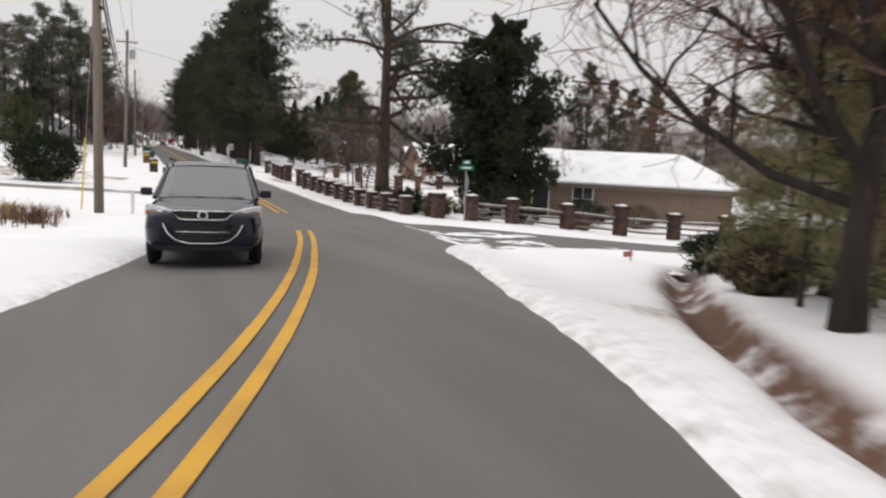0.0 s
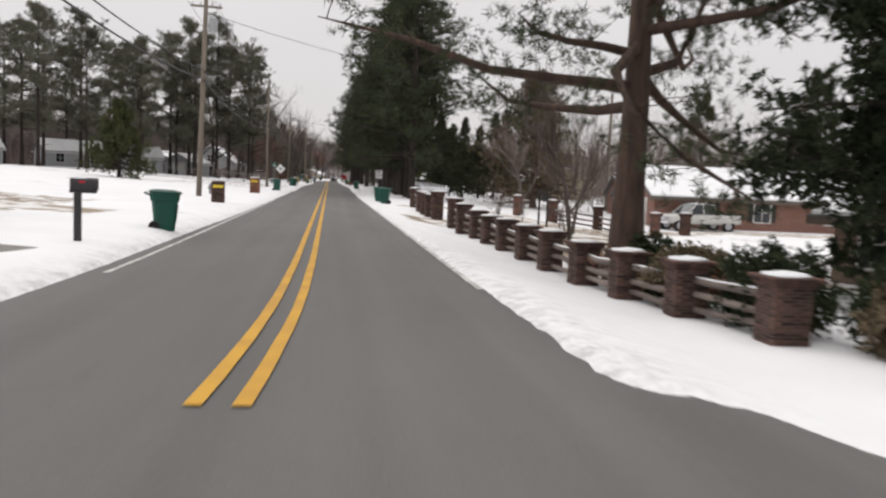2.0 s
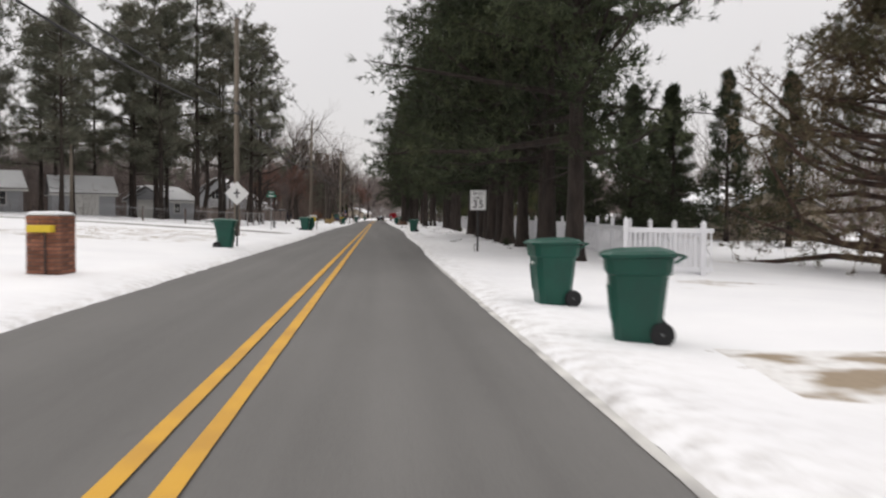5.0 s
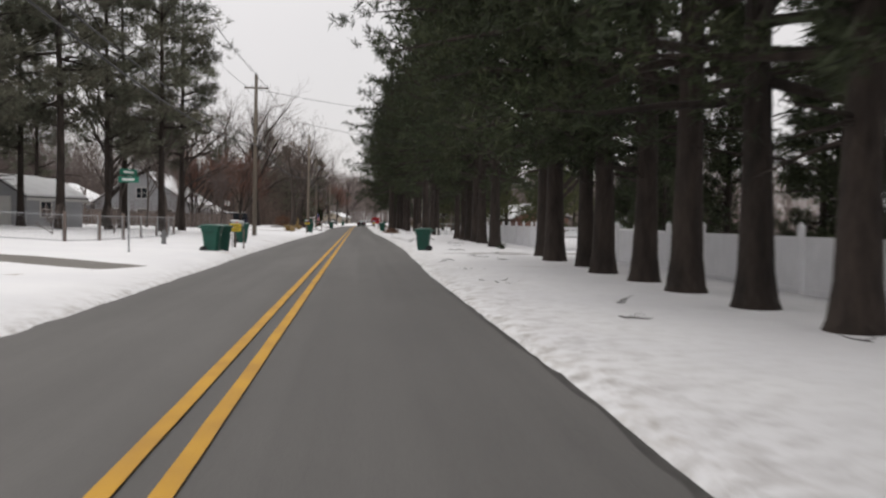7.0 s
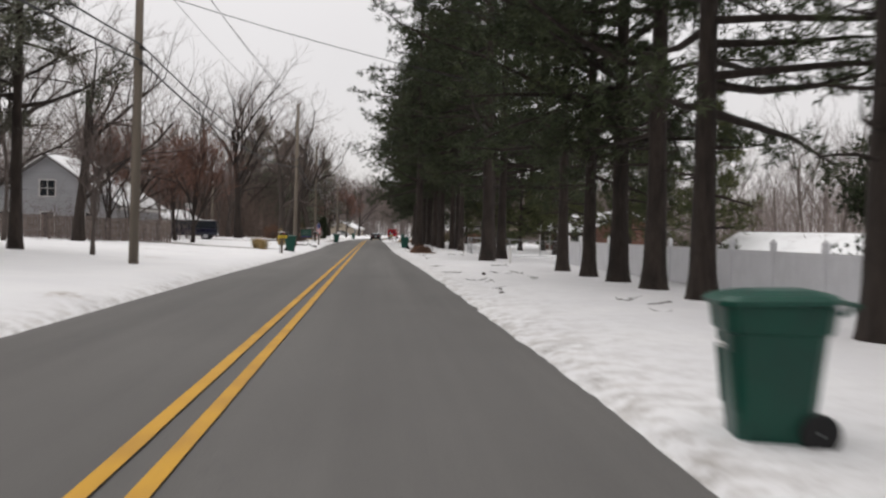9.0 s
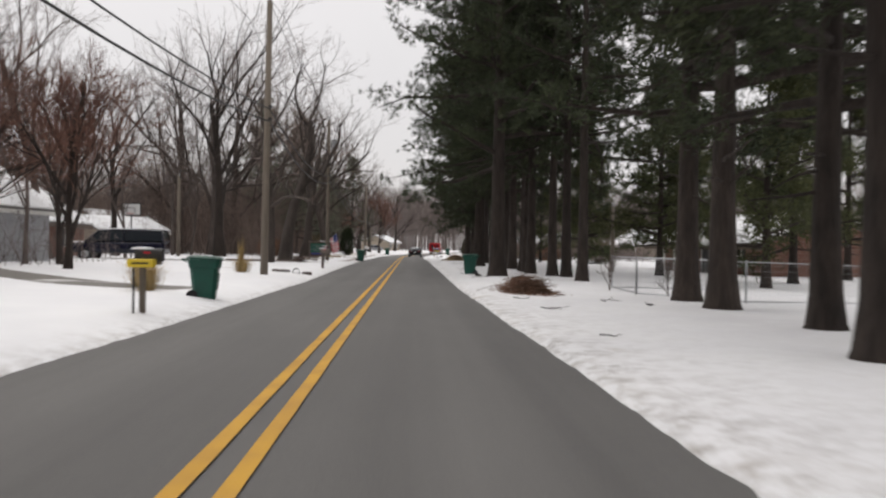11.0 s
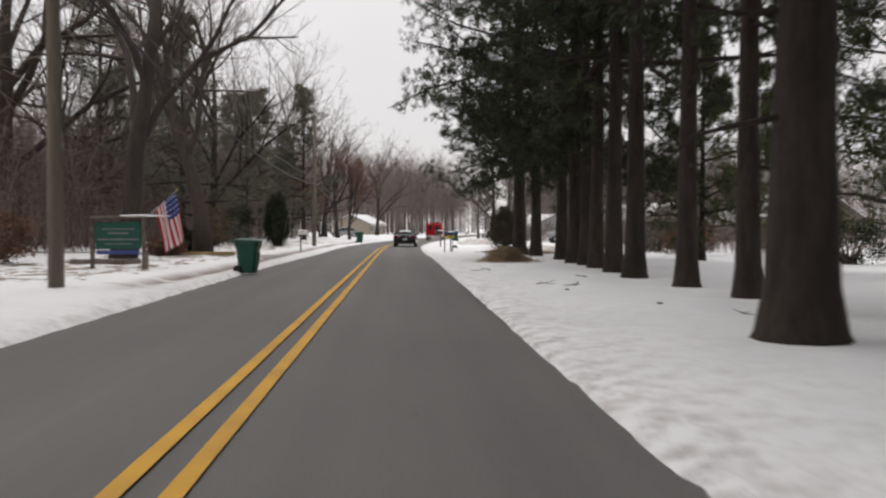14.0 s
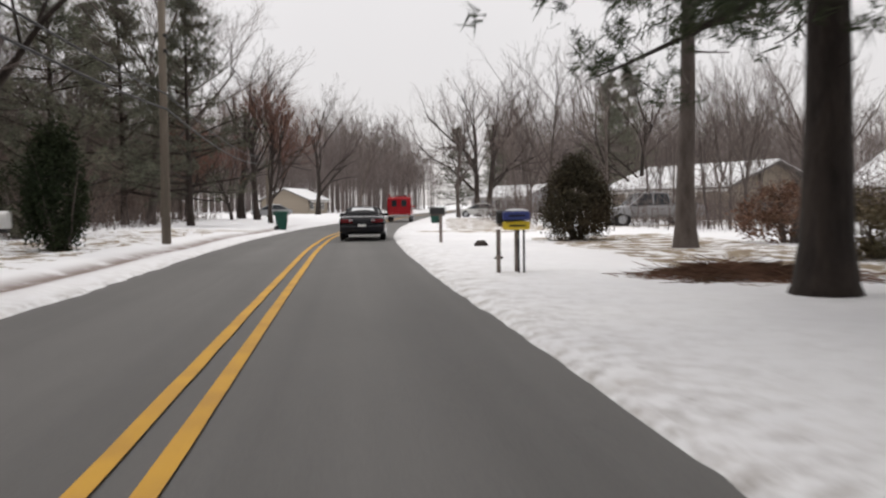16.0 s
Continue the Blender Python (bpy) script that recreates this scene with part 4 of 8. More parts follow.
oaks = [bare_parts(91 + s, 11, 0.19, 17, kids=(7, 6, 5), spread=1.25, wander=0.24, first=0.20, bark="bark", twig="twig_red") for s in range(2)]
stand(oaks, "oak_tree", [(2.1, -86.1, 1.0), (6.4, -86.6, 1.05), (8.2, -83.2, 1.0), (5.0, -82.9, 0.9), (11.0, -84.5, 1.05), (7.4, -80.6, 0.85)], "bare roadside oak with reddish-brown twigs", "oaks in the thicket")
# cedar, broad dark evergreen, and smaller trees on the right lawn
cedar = pine_parts(81, 11.8, 0.04, 7.6, 0.28, 100, 52, 11, 0.26, 0.022, "cone", leaf="cedar", bark="bark_red", stubs=3, wander=0.2, bias=0.8)
plant("cedar_tree", cedar, spot(18.7, 6.5, 10), "bushy brownish-green cedar beside the drive")
plant("cedar_tree", pine_parts(82, 12, 0.1, 3.0, 0.2, 60, 20, 12, 0.36, 0.03, "cone", leaf="cedar", bark="bark_red", stubs=3), spot(45, -20, 80), "tall ragged brown cedar behind the brick ranch house")
plant("holly_tree", pine_parts(84, 10.6, 0.13, 4.6, 0.24, 130, 125, 13, 0.17, 0.034, "row", leaf="holly", stubs=2, wander=0.18, limb_up=0.02), spot(13.6, -50.3), "dense dark broadleaf evergreen tree beside the house", names=("trunk", "crown"))
plant("shrub", leafy_parts(85, 2.7, 3.5, 16000, 0.12, 0.035, "evergreen", 9, 0.0, 0.1), spot(-10.4, -45.2), "large clipped dark evergreen shrub on the snowy lawn", "shrub", names=("trunk", "crown"))
plant("shrub", leafy_parts(86, 2.8, 3.1, 16000, 0.11, 0.024, "bush_brown", 7, 0.0, 0.6), spot(8.9, 181.6), "dense domed evergreen bush beside a drive", "shrub", names=("trunk", "crown"))
plant("holly_tree", pine_parts(87, 6.6, 0.12, 3.6, 0.16, 90, 50, 11, 0.2, 0.03, "cone", leaf="needles_yard", stubs=3, wander=0.2), spot(-18.3, 11.5), "rounded dark evergreen tree on the wide lawn", names=("trunk", "crown"))

plant("holly_tree", pine_parts(88, 7.6, 0.05, 3.8, 0.2, 90, 60, 12, 0.18, 0.034, "row", leaf="holly", stubs=0), spot(24, 75, 0), "broad dark evergreen tree behind the white fence")
# leafless trees
bare_protos = [bare_parts(101, 15, 0.30, 8, kids=(6, 5, 4), bark="bark"), bare_parts(102, 13, 0.20, 10, kids=(5, 5, 4), spread=0.6), bare_parts(103, 17, 0.38, 7, kids=(6, 6, 4), spread=0.85, first=0.18, bark="bark")]
thin_protos = [bare_parts(111 + s, 14, 0.13, 9, levels=3, kids=(6, 5), spread=0.55, first=0.3) for s in range(3)]
BARE = [(-15.0, 144.5, 1.5), (-17.5, 151, 1.4), (-18, 164, 1.3), (-13.2, 185.6, 1.2), (-19.5, 122, 1.3), (-22, 158, 1.3), (-21, 178, 1.0), (12, 233, 0.95), (-9, 236, 1.0), (-2.5, 262, 1.05), (3, 275, 1.1), (18, 250, 1.0), (-20.5, 135.5, 0.85),
        (-12.8, 72.5, 0.8), (12.9, 59.8, 0.95), (-20.5, 83, 1.1), (-22, 118, 0.9), (-26, 103, 1.0), (24, 215, 0.8), (32, 205, 0.9), (15, 240, 0.9), (-22, -20, 0.9), (-24, -62, 0.95), (-17, 96, 0.9), (-6.4, 226, 0.9)]
stand(bare_protos, "bare_tree", BARE, "large leafless hardwood with a broad twiggy crown", "bare hardwoods")
rng = random.Random(5)
THIN = [(-rng.uniform(16, 52), rng.uniform(70, 132), rng.uniform(0.7, 1.0)) for i in range(24)]
THIN += [(-rng.uniform(13, 42), rng.uniform(140, 232), rng.uniform(0.6, 1.15)) for i in range(85)]
THIN += [(rng.uniform(30, 70), rng.uniform(60, 200), rng.uniform(0.8, 1.2)) for i in range(40)]
THIN += [(rng.uniform(7, 26), rng.uniform(-104, -84), rng.uniform(0.5, 0.85)) for i in range(10)]
THIN += [(rng.uniform(14, 60), rng.uniform(200, 290), rng.uniform(0.7, 1.0)) for i in range(18)]
THIN += [(rng.uniform(13, 34), rng.uniform(186, 224), rng.uniform(0.4, 0.7)) for i in range(14)]
THIN += [(-rng.uniform(14, 45), rng.uniform(232, 300), rng.uniform(0.7, 1.05)) for i in range(16)]
THIN += [(rng.uniform(40, 80), rng.uniform(-60, 60), rng.uniform(0.5, 0.8)) for i in range(26)]
THIN += [(rng.uniform(20, 44), rng.uniform(-6, 30), rng.uniform(0.5, 0.75)) for i in range(16)]
great_protos = [bare_parts(161 + s, 18, 0.45, 6, kids=(5, 5, 5), spread=0.95, wander=0.22, first=0.34, bark="bark_oak", twig="twig_dark") for s in range(3)]
stand(great_protos, "oak_tree", [(-8.1, 135.2, 1.0), (-8.2, 128.7, 0.8), (-9.3, 155.0, 0.95)], "massive leafless oak with thick low limbs", "great oaks beside the drive")
plant("oak_tree", bare_parts(171, 17, 0.40, 8, kids=(6, 6, 5), spread=0.62, wander=0.2, first=0.42, bark="bark_oak", twig="twig_dark"), spot(-7.8, 161.8, 110), "massive leafless oak forking low into many rising stems", group="great oaks beside the drive")
plant("bare_tree", bare_parts(172, 20, 0.26, 14, kids=(6, 6, 5), spread=0.62, first=0.3), spot(-12.2, 212.4, 20), "tall leafless tree with a fine twiggy crown above the woods")
plant("shrub", leafy_parts(173, 3.5, 2.0, 9000, 0.12, 0.03, "evergreen", 7, 0.0, 0.35), spot(-6.9, 178.4), "dark upright evergreen shrub at the edge of the woods", "shrub", names=("trunk", "crown"))
red_protos = [bare_parts(121 + s, 9, 0.16, 12, kids=(7, 7, 6), spread=0.6, first=0.2, bark="bark", twig="twig_red") for s in range(2)]
stand(red_protos, "bare_tree", [(-12.6, 108.0, 1.0), (-15.2, 113.5, 0.95), (-16.5, 100.5, 0.9), (-17.5, 107, 1.0), (-4.2, 214, 1.05), (-8.8, 228, 0.9), (-11.5, 222, 1.0)], "small tree with a dense reddish-brown twiggy crown", "reddish twiggy trees")
stand(thin_protos, "bare_tree", THIN, "slim leafless tree in the winter woods", "slim bare trees in the woods")


def far_woods():
    """Distant bare woods all round: thousands of simple twiggy stems in one mesh."""
    r = np.random.RandomState(9)
    V, T = [], []
    n = 0

    def stem(x, y, h, limbs=9, tw=9):
        nonlocal n
        z = gz(x, y)
        t = r.uniform(0.25, 1, limbs)
        a = r.uniform(0, 6.283, limbs)
        ln = h * r.uniform(0.22, 0.45, limbs) * (1.15 - 0.75 * t)
        p = np.stack([np.full(limbs, x), np.full(limbs, y), z + t * h * 0.8], 1)
        d = np.stack([np.cos(a) * 0.6, np.sin(a) * 0.6, r.uniform(0.6, 1.2, limbs)], 1)
        w = np.stack([-np.sin(a), np.cos(a), np.zeros(limbs)], 1) * 0.040 * h / 13
        V.append(np.stack([p - w, p + w, p + d * ln[:, None]], 1).reshape(-1, 3))
        s = r.uniform(0.25, 1, (limbs, tw))
        q = (p[:, None, :] + d[:, None, :] * (ln[:, None] * s)[..., None]).reshape(-1, 3)
        e = (d[:, None, :] * 0.7 + r.normal(0, 0.55, (limbs, tw, 3))).reshape(-1, 3) * h * r.uniform(0.06, 0.13, (limbs * tw, 1))
        ww = np.cross(e, r.normal(0, 1, e.shape))
        ww *= 0.022 / (np.linalg.norm(ww, axis=1, keepdims=True) + 1e-9)
        V.append(np.stack([q - ww, q + ww, q + e], 1).reshape(-1, 3))
        g = 0.006 * h
        V.append(np.array([(x - g, y, z - 0.3), (x + g, y, z - 0.3), (x, y, z + h), (x, y - g, z - 0.3), (x, y + g, z - 0.3), (x, y, z + h)]))
        n += 1

    for i in range(3400):
        b = r.rand()
        if b < 0.36:
            x, y = -r.uniform(40, 120), r.uniform(-60, 330)
            if y < 60:
                x -= 42
        elif b < 0.60:
            x, y = r.uniform(70, 140), r.uniform(-90, 330)
        elif b < 0.92:
            x, y = r.uniform(-130, 150), r.uniform(285, 420)
            if abs(x - float(road_x(y))) < 11:
                continue
        else:
            x, y = r.uniform(-90, 90), -r.uniform(150, 230)
            if abs(x - float(road_x(max(y, -199)))) < 12:
                continue
        stem(x, y, r.uniform(11, 19) * (0.62 if x > 40 and y < 80 else 1))
    for i in range(1300):
        x, y = r.uniform(-70, 95), r.uniform(280, 390)
        if abs(x - float(road_x(y))) > 9:
            stem(x, y, r.uniform(11, 22), 13, 20)
    P = np.concatenate(V, 0)
    tagged(new("far_woods", np_mesh("far_woods", P, np.arange(len(P)).reshape(-1, 3), M["far_woods"])), "hazy grey-brown leafless woods in the distance", "woods", kind="stuff")


far_woods()


def underbrush(name, regions, label, key, hmin, hmax, n, seed, twigs=9, thick=1.0):
    """Tangled winter brush: thin crooked stems with side twigs, in one mesh."""
    r = np.random.RandomState(seed)
    out = []
    for (x0, x1, y0, y1) in regions:
        m = int(n * (x1 - x0) * (y1 - y0) / 1000)
        x, y = r.uniform(x0, x1, m), r.uniform(y0, y1, m)
        z = ground_z(x, y)
        h = r.uniform(hmin, hmax, m) * (0.6 + 0.5 * np.abs(bumps(x, y, 0.3, seed)))
        p = np.stack([x, y, z - 0.05], 1)
        d = np.stack([r.normal(0, 0.25, m), r.normal(0, 0.25, m), np.ones(m)], 1)
        top = p + d * h[:, None]
        w = r.normal(0, 1, (m, 3)) * np.array([1, 1, 0])
        w *= 0.018 * thick ** 2 / (np.linalg.norm(w, axis=1, keepdims=True) + 1e-9)
        out.append(np.stack([p - w, p + w, top], 1).reshape(-1, 3))
        for k in range(twigs):
            s = r.uniform(0.15, 0.95, (m, 1))
            q = p + (top - p) * s
            e = r.normal(0, 0.5, (m, 3)) * h[:, None] * 0.32 + np.array([0, 0, 0.15])
            ww = np.cross(e, r.normal(0, 1, (m, 3)))
            ww *= 0.013 * thick / (np.linalg.norm(ww, axis=1, keepdims=True) + 1e-9)
            out.append(np.stack([q - ww, q + ww, q + e], 1).reshape(-1, 3))
    P = np.concatenate(out, 0)
    tagged(new(name, np_mesh(name, P, np.arange(len(P)).reshape(-1, 3), M[key])), label, "brush", kind="stuff")


underbrush("dark_underbrush", [(-40, -12.5, 150, 236)], "dense dark brown brush and saplings in the woods", "twig_dark", 3.5, 9.5, 2600, 24)
underbrush("hill_woods", [(-66, -36, 84, 150)], "hazy grey-brown winter woods on the rise behind the houses", "twig", 7.0, 14.0, 900, 35, 24, 2.2)
underbrush("deep_woods", [(-60, -16, 150, 240)], "tall dark brown winter woods behind the yards", "twig_dark", 5.0, 10.5, 900, 34, 24, 2.2)
underbrush("woods_edge_brush", [(24, 58, -8, 34), (48, 75, -50, -8)], "dull brown brush behind the brick houses", "twig_dark", 2.0, 5.0, 900, 26)
underbrush("field_weeds", [(-22, -7.6, -72.5, -67.5)], "dry brown weeds in a thin snow cover", "brown_leaf", 0.35, 0.7, 9000, 27)
underbrush("underbrush", [(-38, -15, 96, 122), (-34, -20, 132, 150), (-30, -21, 70, 84), (28, 55, 60, 128), (30, 60, 138, 190), (30, 60, 210, 260)], "tangled grey-brown winter brush under bare trees", "twig", 1.6, 4.5, 1500, 21)
underbrush("roadside_brush", [(-12.6, -10.2, 172, 235)], "low brown brush at the wood's edge", "twig", 0.6, 2.2, 2200, 22)
underbrush("thicket_brush", [(4.8, 16, -92, -78.6)], "brown tangled brush in the thicket", "twig", 0.8, 2.8, 1500, 23)
underbrush("yard_brush", [(15, 34, 186, 206), (11.5, 17, 200, 222), (14, 30, 168, 178)], "bare brown shrubs and saplings before low houses", "twig", 1.4, 4.2, 3400, 28)
underbrush("hedge_brush", [(-14.5, -12.3, 176, 204)], "brown thicket edge under the roadside trees", "twig_dark", 1.2, 3.6, 2600, 29)
underbrush("left_brush", [(-62, -24, 56, 74), (-70, -62, 20, 50)], "dark brush and saplings under the far pines", "twig_dark", 1.2, 4.0, 900, 31)
underbrush("house_woods", [(46, 68, -50, 2)], "dark brown woods behind the ranch house", "twig_dark", 4.5, 10.0, 1300, 32)
underbrush("right_woods", [(52, 84, 30, 205)], "tall grey-brown woods beyond the yards", "twig", 5.0, 12.0, 520, 33)


# ---- utility poles and cables ----
def utility_pole(x, y, h, lean, cross, transformer=False):
    ob = root("utility_pole", Matrix.Translation((x, y, gz(x, y))) @ pose(0, 0, 0, 0, lean, 0), "weathered wooden utility pole with cables", "utility pole", "utility poles")
    V, F = [], []
    tube(V, F, [(0, 0, -0.3), (0, 0, h * 0.5), (0, 0, h)], [0.155, 0.135, 0.11], 12)
    part("pole", (V, F), M["wood_pole"], ob, smooth=True)
    if cross:
        arm = part("crossarm", bm_box(1.7, 0.09, 0.11, (0, 0.14, h - 0.9), 0.01), M["wood_pole"], ob)
        for k in (-0.75, -0.3, 0.3, 0.75):
            part("insulator", bm_cyl(0.045, 0.03, 0.15, (k, 0.14, h - 0.845), 8), M["steel"], arm)
    part("insulator", bm_cyl(0.05, 0.03, 0.2, (0, 0, h), 8), M["steel"], ob)
    for k in (6.4, 6.9):
        part("bracket", bm_box(0.12, 0.3, 0.10, (0.12, 0, k), 0.01), M["dark_metal"], ob)
    if transformer:
        bm = bm_cyl(0.24, 0.24, 0.75, (0.42, 0, h - 2.3), 14)
        bm_cyl(0.25, 0.05, 0.1, (0.42, 0, h - 1.55), 14, bm)
        part("transformer", bm, M["steel"], ob)
    return ob


POLES = [(-6.95, -65.3, 11.6, 0, True, False), (-6.8, -18.1, 11.4, 1.2, True, True), (-6.1, 22.9, 11.2, 0, False, False), (-6.2, 69.9, 11.4, 0.6, True, False), (-4.75, 108.0, 11.2, 0.5, False, False),
         (-5.4, 139.5, 11.2, 0, False, True), (-4.85, 182.7, 9.4, 0.5, False, False), (-7.2, 244, 11.0, 0, True, False), (-21.5, -107.0, 11.5, 0, True, False)]
for p in POLES:
    utility_pole(*p)
for x, y, h in ((25.4, 6.0, 10.6), (-17.5, 141.0, 6.5), (-26, 55, 7.5), (14.5, 128, 4.4)):
    utility_pole(x, y, h, 0, False)


def cable(a, b, sag, r, label="black overhead cable sagging between poles"):
    V, F = [], []
    pts = []
    for i in range(15):
        t = i / 14
        p = Vector(a).lerp(Vector(b), t)
        p.z -= sag * 4 * t * (1 - t)
        pts.append(p)
    tube(V, F, pts, [r] * 15, 5)
    tagged(part("cable", (V, F), M["cable"]), label, "cable", "overhead cables")


line = [POLES[8]] + POLES[:8]
for p, q in zip(line, line[1:]):
    za, zb = gz(p[0], p[1]), gz(q[0], q[1])
    for dx, dz, sag, r in ((0, 0.2, 0.5, 0.012), (-0.75, -0.7, 0.6, 0.011), (0.75, -0.7, 0.6, 0.011), (0.16, -4.4, 0.8, 0.028), (0.16, -4.9, 0.9, 0.035)):
        cable((p[0] + dx, p[1], za + p[2] + dz), (q[0] + dx, q[1], zb + q[2] + dz), sag, r)
for a, b, sag in (((-6.7, -18.1, 10.4), (25.4, 6.0, 9.4), 1.0), ((-6.1, 69.9, 10.6), (22, 78, 9.5), 0.7), ((-6.1, 69.9, 9.0), (22, 84, 7.5), 0.9)):
    cable(a, b, sag, 0.014, "thin service cable crossing over the road")
cable((-6.95, -65.3, 11.0), (22, -44, 6.0), 0.9, 0.014, "thin service cable crossing over the road")


def guy_wire(x, y):
    ob = root("guy_wire", Matrix.Translation((x, y, gz(x, y))), "steel guy wire with a yellow guard beside the pole", "guy wire")
    V, F = [], []
    tube(V, F, [(-0.6, 1.4, -0.1), (0.0, 0.0, 8.0)], [0.008, 0.008], 5)
    part("wire", (V, F), M["steel"], ob)
    V, F = [], []
    tube(V, F, [(-0.59, 1.38, 0.05), (-0.42, 0.98, 2.4)], [0.028, 0.028], 6)
    part("guard", (V, F), M["sign_yellow"], ob)


guy_wire(-6.95, -65.3)


# ---- roadside furniture ----
def tyre_bm(r, w, at, seg=20, axis="x"):
    """A wheel's tyre: a rounded ring about the x axis."""
    bm = bmesh.new()
    prof = [(r * 0.62, -w / 2), (r * 0.92, -w / 2), (r, -w * 0.3), (r, w * 0.3), (r * 0.92, w / 2), (r * 0.62, w / 2)]
    rings = []
    for i in range(seg):
        a = 2 * math.pi * i / seg
        rings.append([bm.verts.new((at[0] + x, at[1] + q * math.cos(a), at[2] + q * math.sin(a))) for q, x in prof])
    for i in range(seg):
        A, B = rings[i], rings[(i + 1) % seg]
        for k in range(len(prof) - 1):
            bm.faces.new((A[k], A[k + 1], B[k + 1], B[k]))
    return bm


def disc_bm(r, w, at, seg=18, spokes=0):
    bm = bm_cyl(r, r, w, (at[0] - w / 2, at[1], at[2]), seg, rot=pose(0, 0, 0, 0, 90, 0))
    return bm


def wheeled_cart(m, label, name="waste_cart"):
    """A two-wheeled refuse cart; its wheels and handle face -y, its front +y."""
    ob = root(name, m, label, "waste cart", "green waste carts")
    bm = bmesh.new()
    rings = []
    for z, sx, sy, oy in ((0.03, 0.44, 0.48, 0.02), (0.06, 0.46, 0.50, 0.02), (0.30, 0.50, 0.55, 0.02), (0.78, 0.56, 0.64, 0.02), (0.80, 0.60, 0.70, 0.02), (0.96, 0.62, 0.74, 0.02), (0.985, 0.62, 0.74, 0.02)):
        c = 0.07
        rings.append([bm.verts.new((x, y + oy, z)) for x, y in ((-sx / 2 + c, -sy / 2), (sx / 2 - c, -sy / 2), (sx / 2, -sy / 2 + c), (sx / 2, sy / 2 - c), (sx / 2 - c, sy / 2), (-sx / 2 + c, sy / 2), (-sx / 2, sy / 2 - c), (-sx / 2, -sy / 2 + c))])
    for A, B in zip(rings, rings[1:]):
        for k in range(8):
            bm.faces.new((A[k], A[(k + 1) % 8], B[(k + 1) % 8], B[k]))
    bm.faces.new(rings[0][::-1]), bm.faces.new(rings[-1])
    part("body", bm, M["cart"], ob)
    bm = bmesh.new()
    rings = []
    for z, sx, sy, oy in ((0.985, 0.66, 0.80, 0.03), (1.02, 0.67, 0.82, 0.03), (1.055, 0.60, 0.72, 0.02), (1.085, 0.36, 0.46, 0.0)):
        c = 0.09 * sx / 0.66
        rings.append([bm.verts.new((x, y + oy, z + 0.03 * (oy - y))) for x, y in ((-sx / 2 + c, -sy / 2), (sx / 2 - c, -sy / 2), (sx / 2, -sy / 2 + c), (sx / 2, sy / 2 - c), (sx / 2 - c, sy / 2), (-sx / 2 + c, sy / 2), (-sx / 2, sy / 2 - c), (-sx / 2, -sy / 2 + c))])
    for A, B in zip(rings, rings[1:]):
        for k in range(8):
            bm.faces.new((A[k], A[(k + 1) % 8], B[(k + 1) % 8], B[k]))
    bm.faces.new(rings[0][::-1]), bm.faces.new(rings[-1])
    part("lid", bm, M["cart"], ob)
    V, F = [], []
    tube(V, F, [(-0.25, -0.36, 0.93), (-0.25, -0.47, 1.0), (0.25, -0.47, 1.0), (0.25, -0.36, 0.93)], [0.018] * 4, 8)
    part("handle", (V, F), M["cart"], ob)
    for k in (-0.27, 0.27):
        w = part("wheel", tyre_bm(0.135, 0.06, (k, -0.24, 0.135)), M["black"], ob)
        part("hub", disc_bm(0.085, 0.05, (k, -0.24, 0.135), 12), M["black"], w)
    V, F = [], []
    tube(V, F, [(-0.3, -0.24, 0.135), (0.3, -0.24, 0.135)], [0.012, 0.012], 6)
    part("axle", (V, F), M["steel"], ob)
    # pale maker's mark, two plain bars
    bm = bm_box(0.20, 0.004, 0.022, (0, 0.3525, 0.70))
    bm_box(0.15, 0.004, 0.014, (0.02, 0.3485, 0.67), bm=bm)
    part("mark", bm, M["white_sign"], ob)
    for k in (-0.19, 0.19):
        part("rib", bm_box(0.03, 0.03, 0.42, (k, 0.31, 0.46), 0.008, rot=pose(0, 0, 0, -6.5, 0, 0)), M["cart"], ob)
    return ob


cart = wheeled_cart(spot(-3.75, -43.7, -80), "green plastic wheeled waste cart standing in roadside snow")
for x, y, turn in ((-4.35, 42.4, -95), (-4.15, 43.4, -80), (-4.75, 53.0, -85), (-4.25, 9.6, -90), (-3.75, 94.4, -84), (-3.35, 148.6, -95), (4.15, -11.0, 78), (4.0, -7.2, 95),
                   (4.2, 48.7, 80), (4.2, 115.4, 84), (-2.45, 200.5, -90), (7.4, 212.0, 90)):
    place_copy(cart, x, y, turn)


def lump(sx, sy, sz, seed, n=8):
    """An uneven rounded lump that sits on z = 0."""
    bm = bmesh.new()
    bmesh.ops.create_icosphere(bm, subdivisions=2, radius=1.0)
    r = random.Random(seed)
    off = Vector((r.uniform(0, 50), r.uniform(0, 50), 0))
    for v in bm.verts:
        k = 1 + 0.25 * noise.noise(v.co * 1.7 + off)
        v.co = Vector((v.co.x * sx / 2 * k, v.co.y * sy / 2 * k, max(v.co.z, -0.12) * sz * k))
    return bm


def cap_snow(w, h, seed):
    bm = bm_box(w, w, h, (0, 0, h / 2), min(0.03, h * 0.45), seg=2)
    r = random.Random(seed)
    for v in bm.verts:
        if v.co.z > h * 0.6:
            v.co.z += r.uniform(-0.015, 0.02)
            v.co.x *= 0.9
            v.co.y *= 0.9
    return bm


brick_mesh = bpy.data.meshes.new("brick")
_b = bm_box(0.203, 0.095, 0.060, (0, 0, 0), 0.006)
_b.to_mesh(brick_mesh)
_b.free()
brick_mesh.materials.append(M["brick"])
orange_mesh = brick_mesh.copy()
orange_mesh.name = "brick"
orange_mesh.materials.clear()
orange_mesh.materials.append(M["brick_orange"])


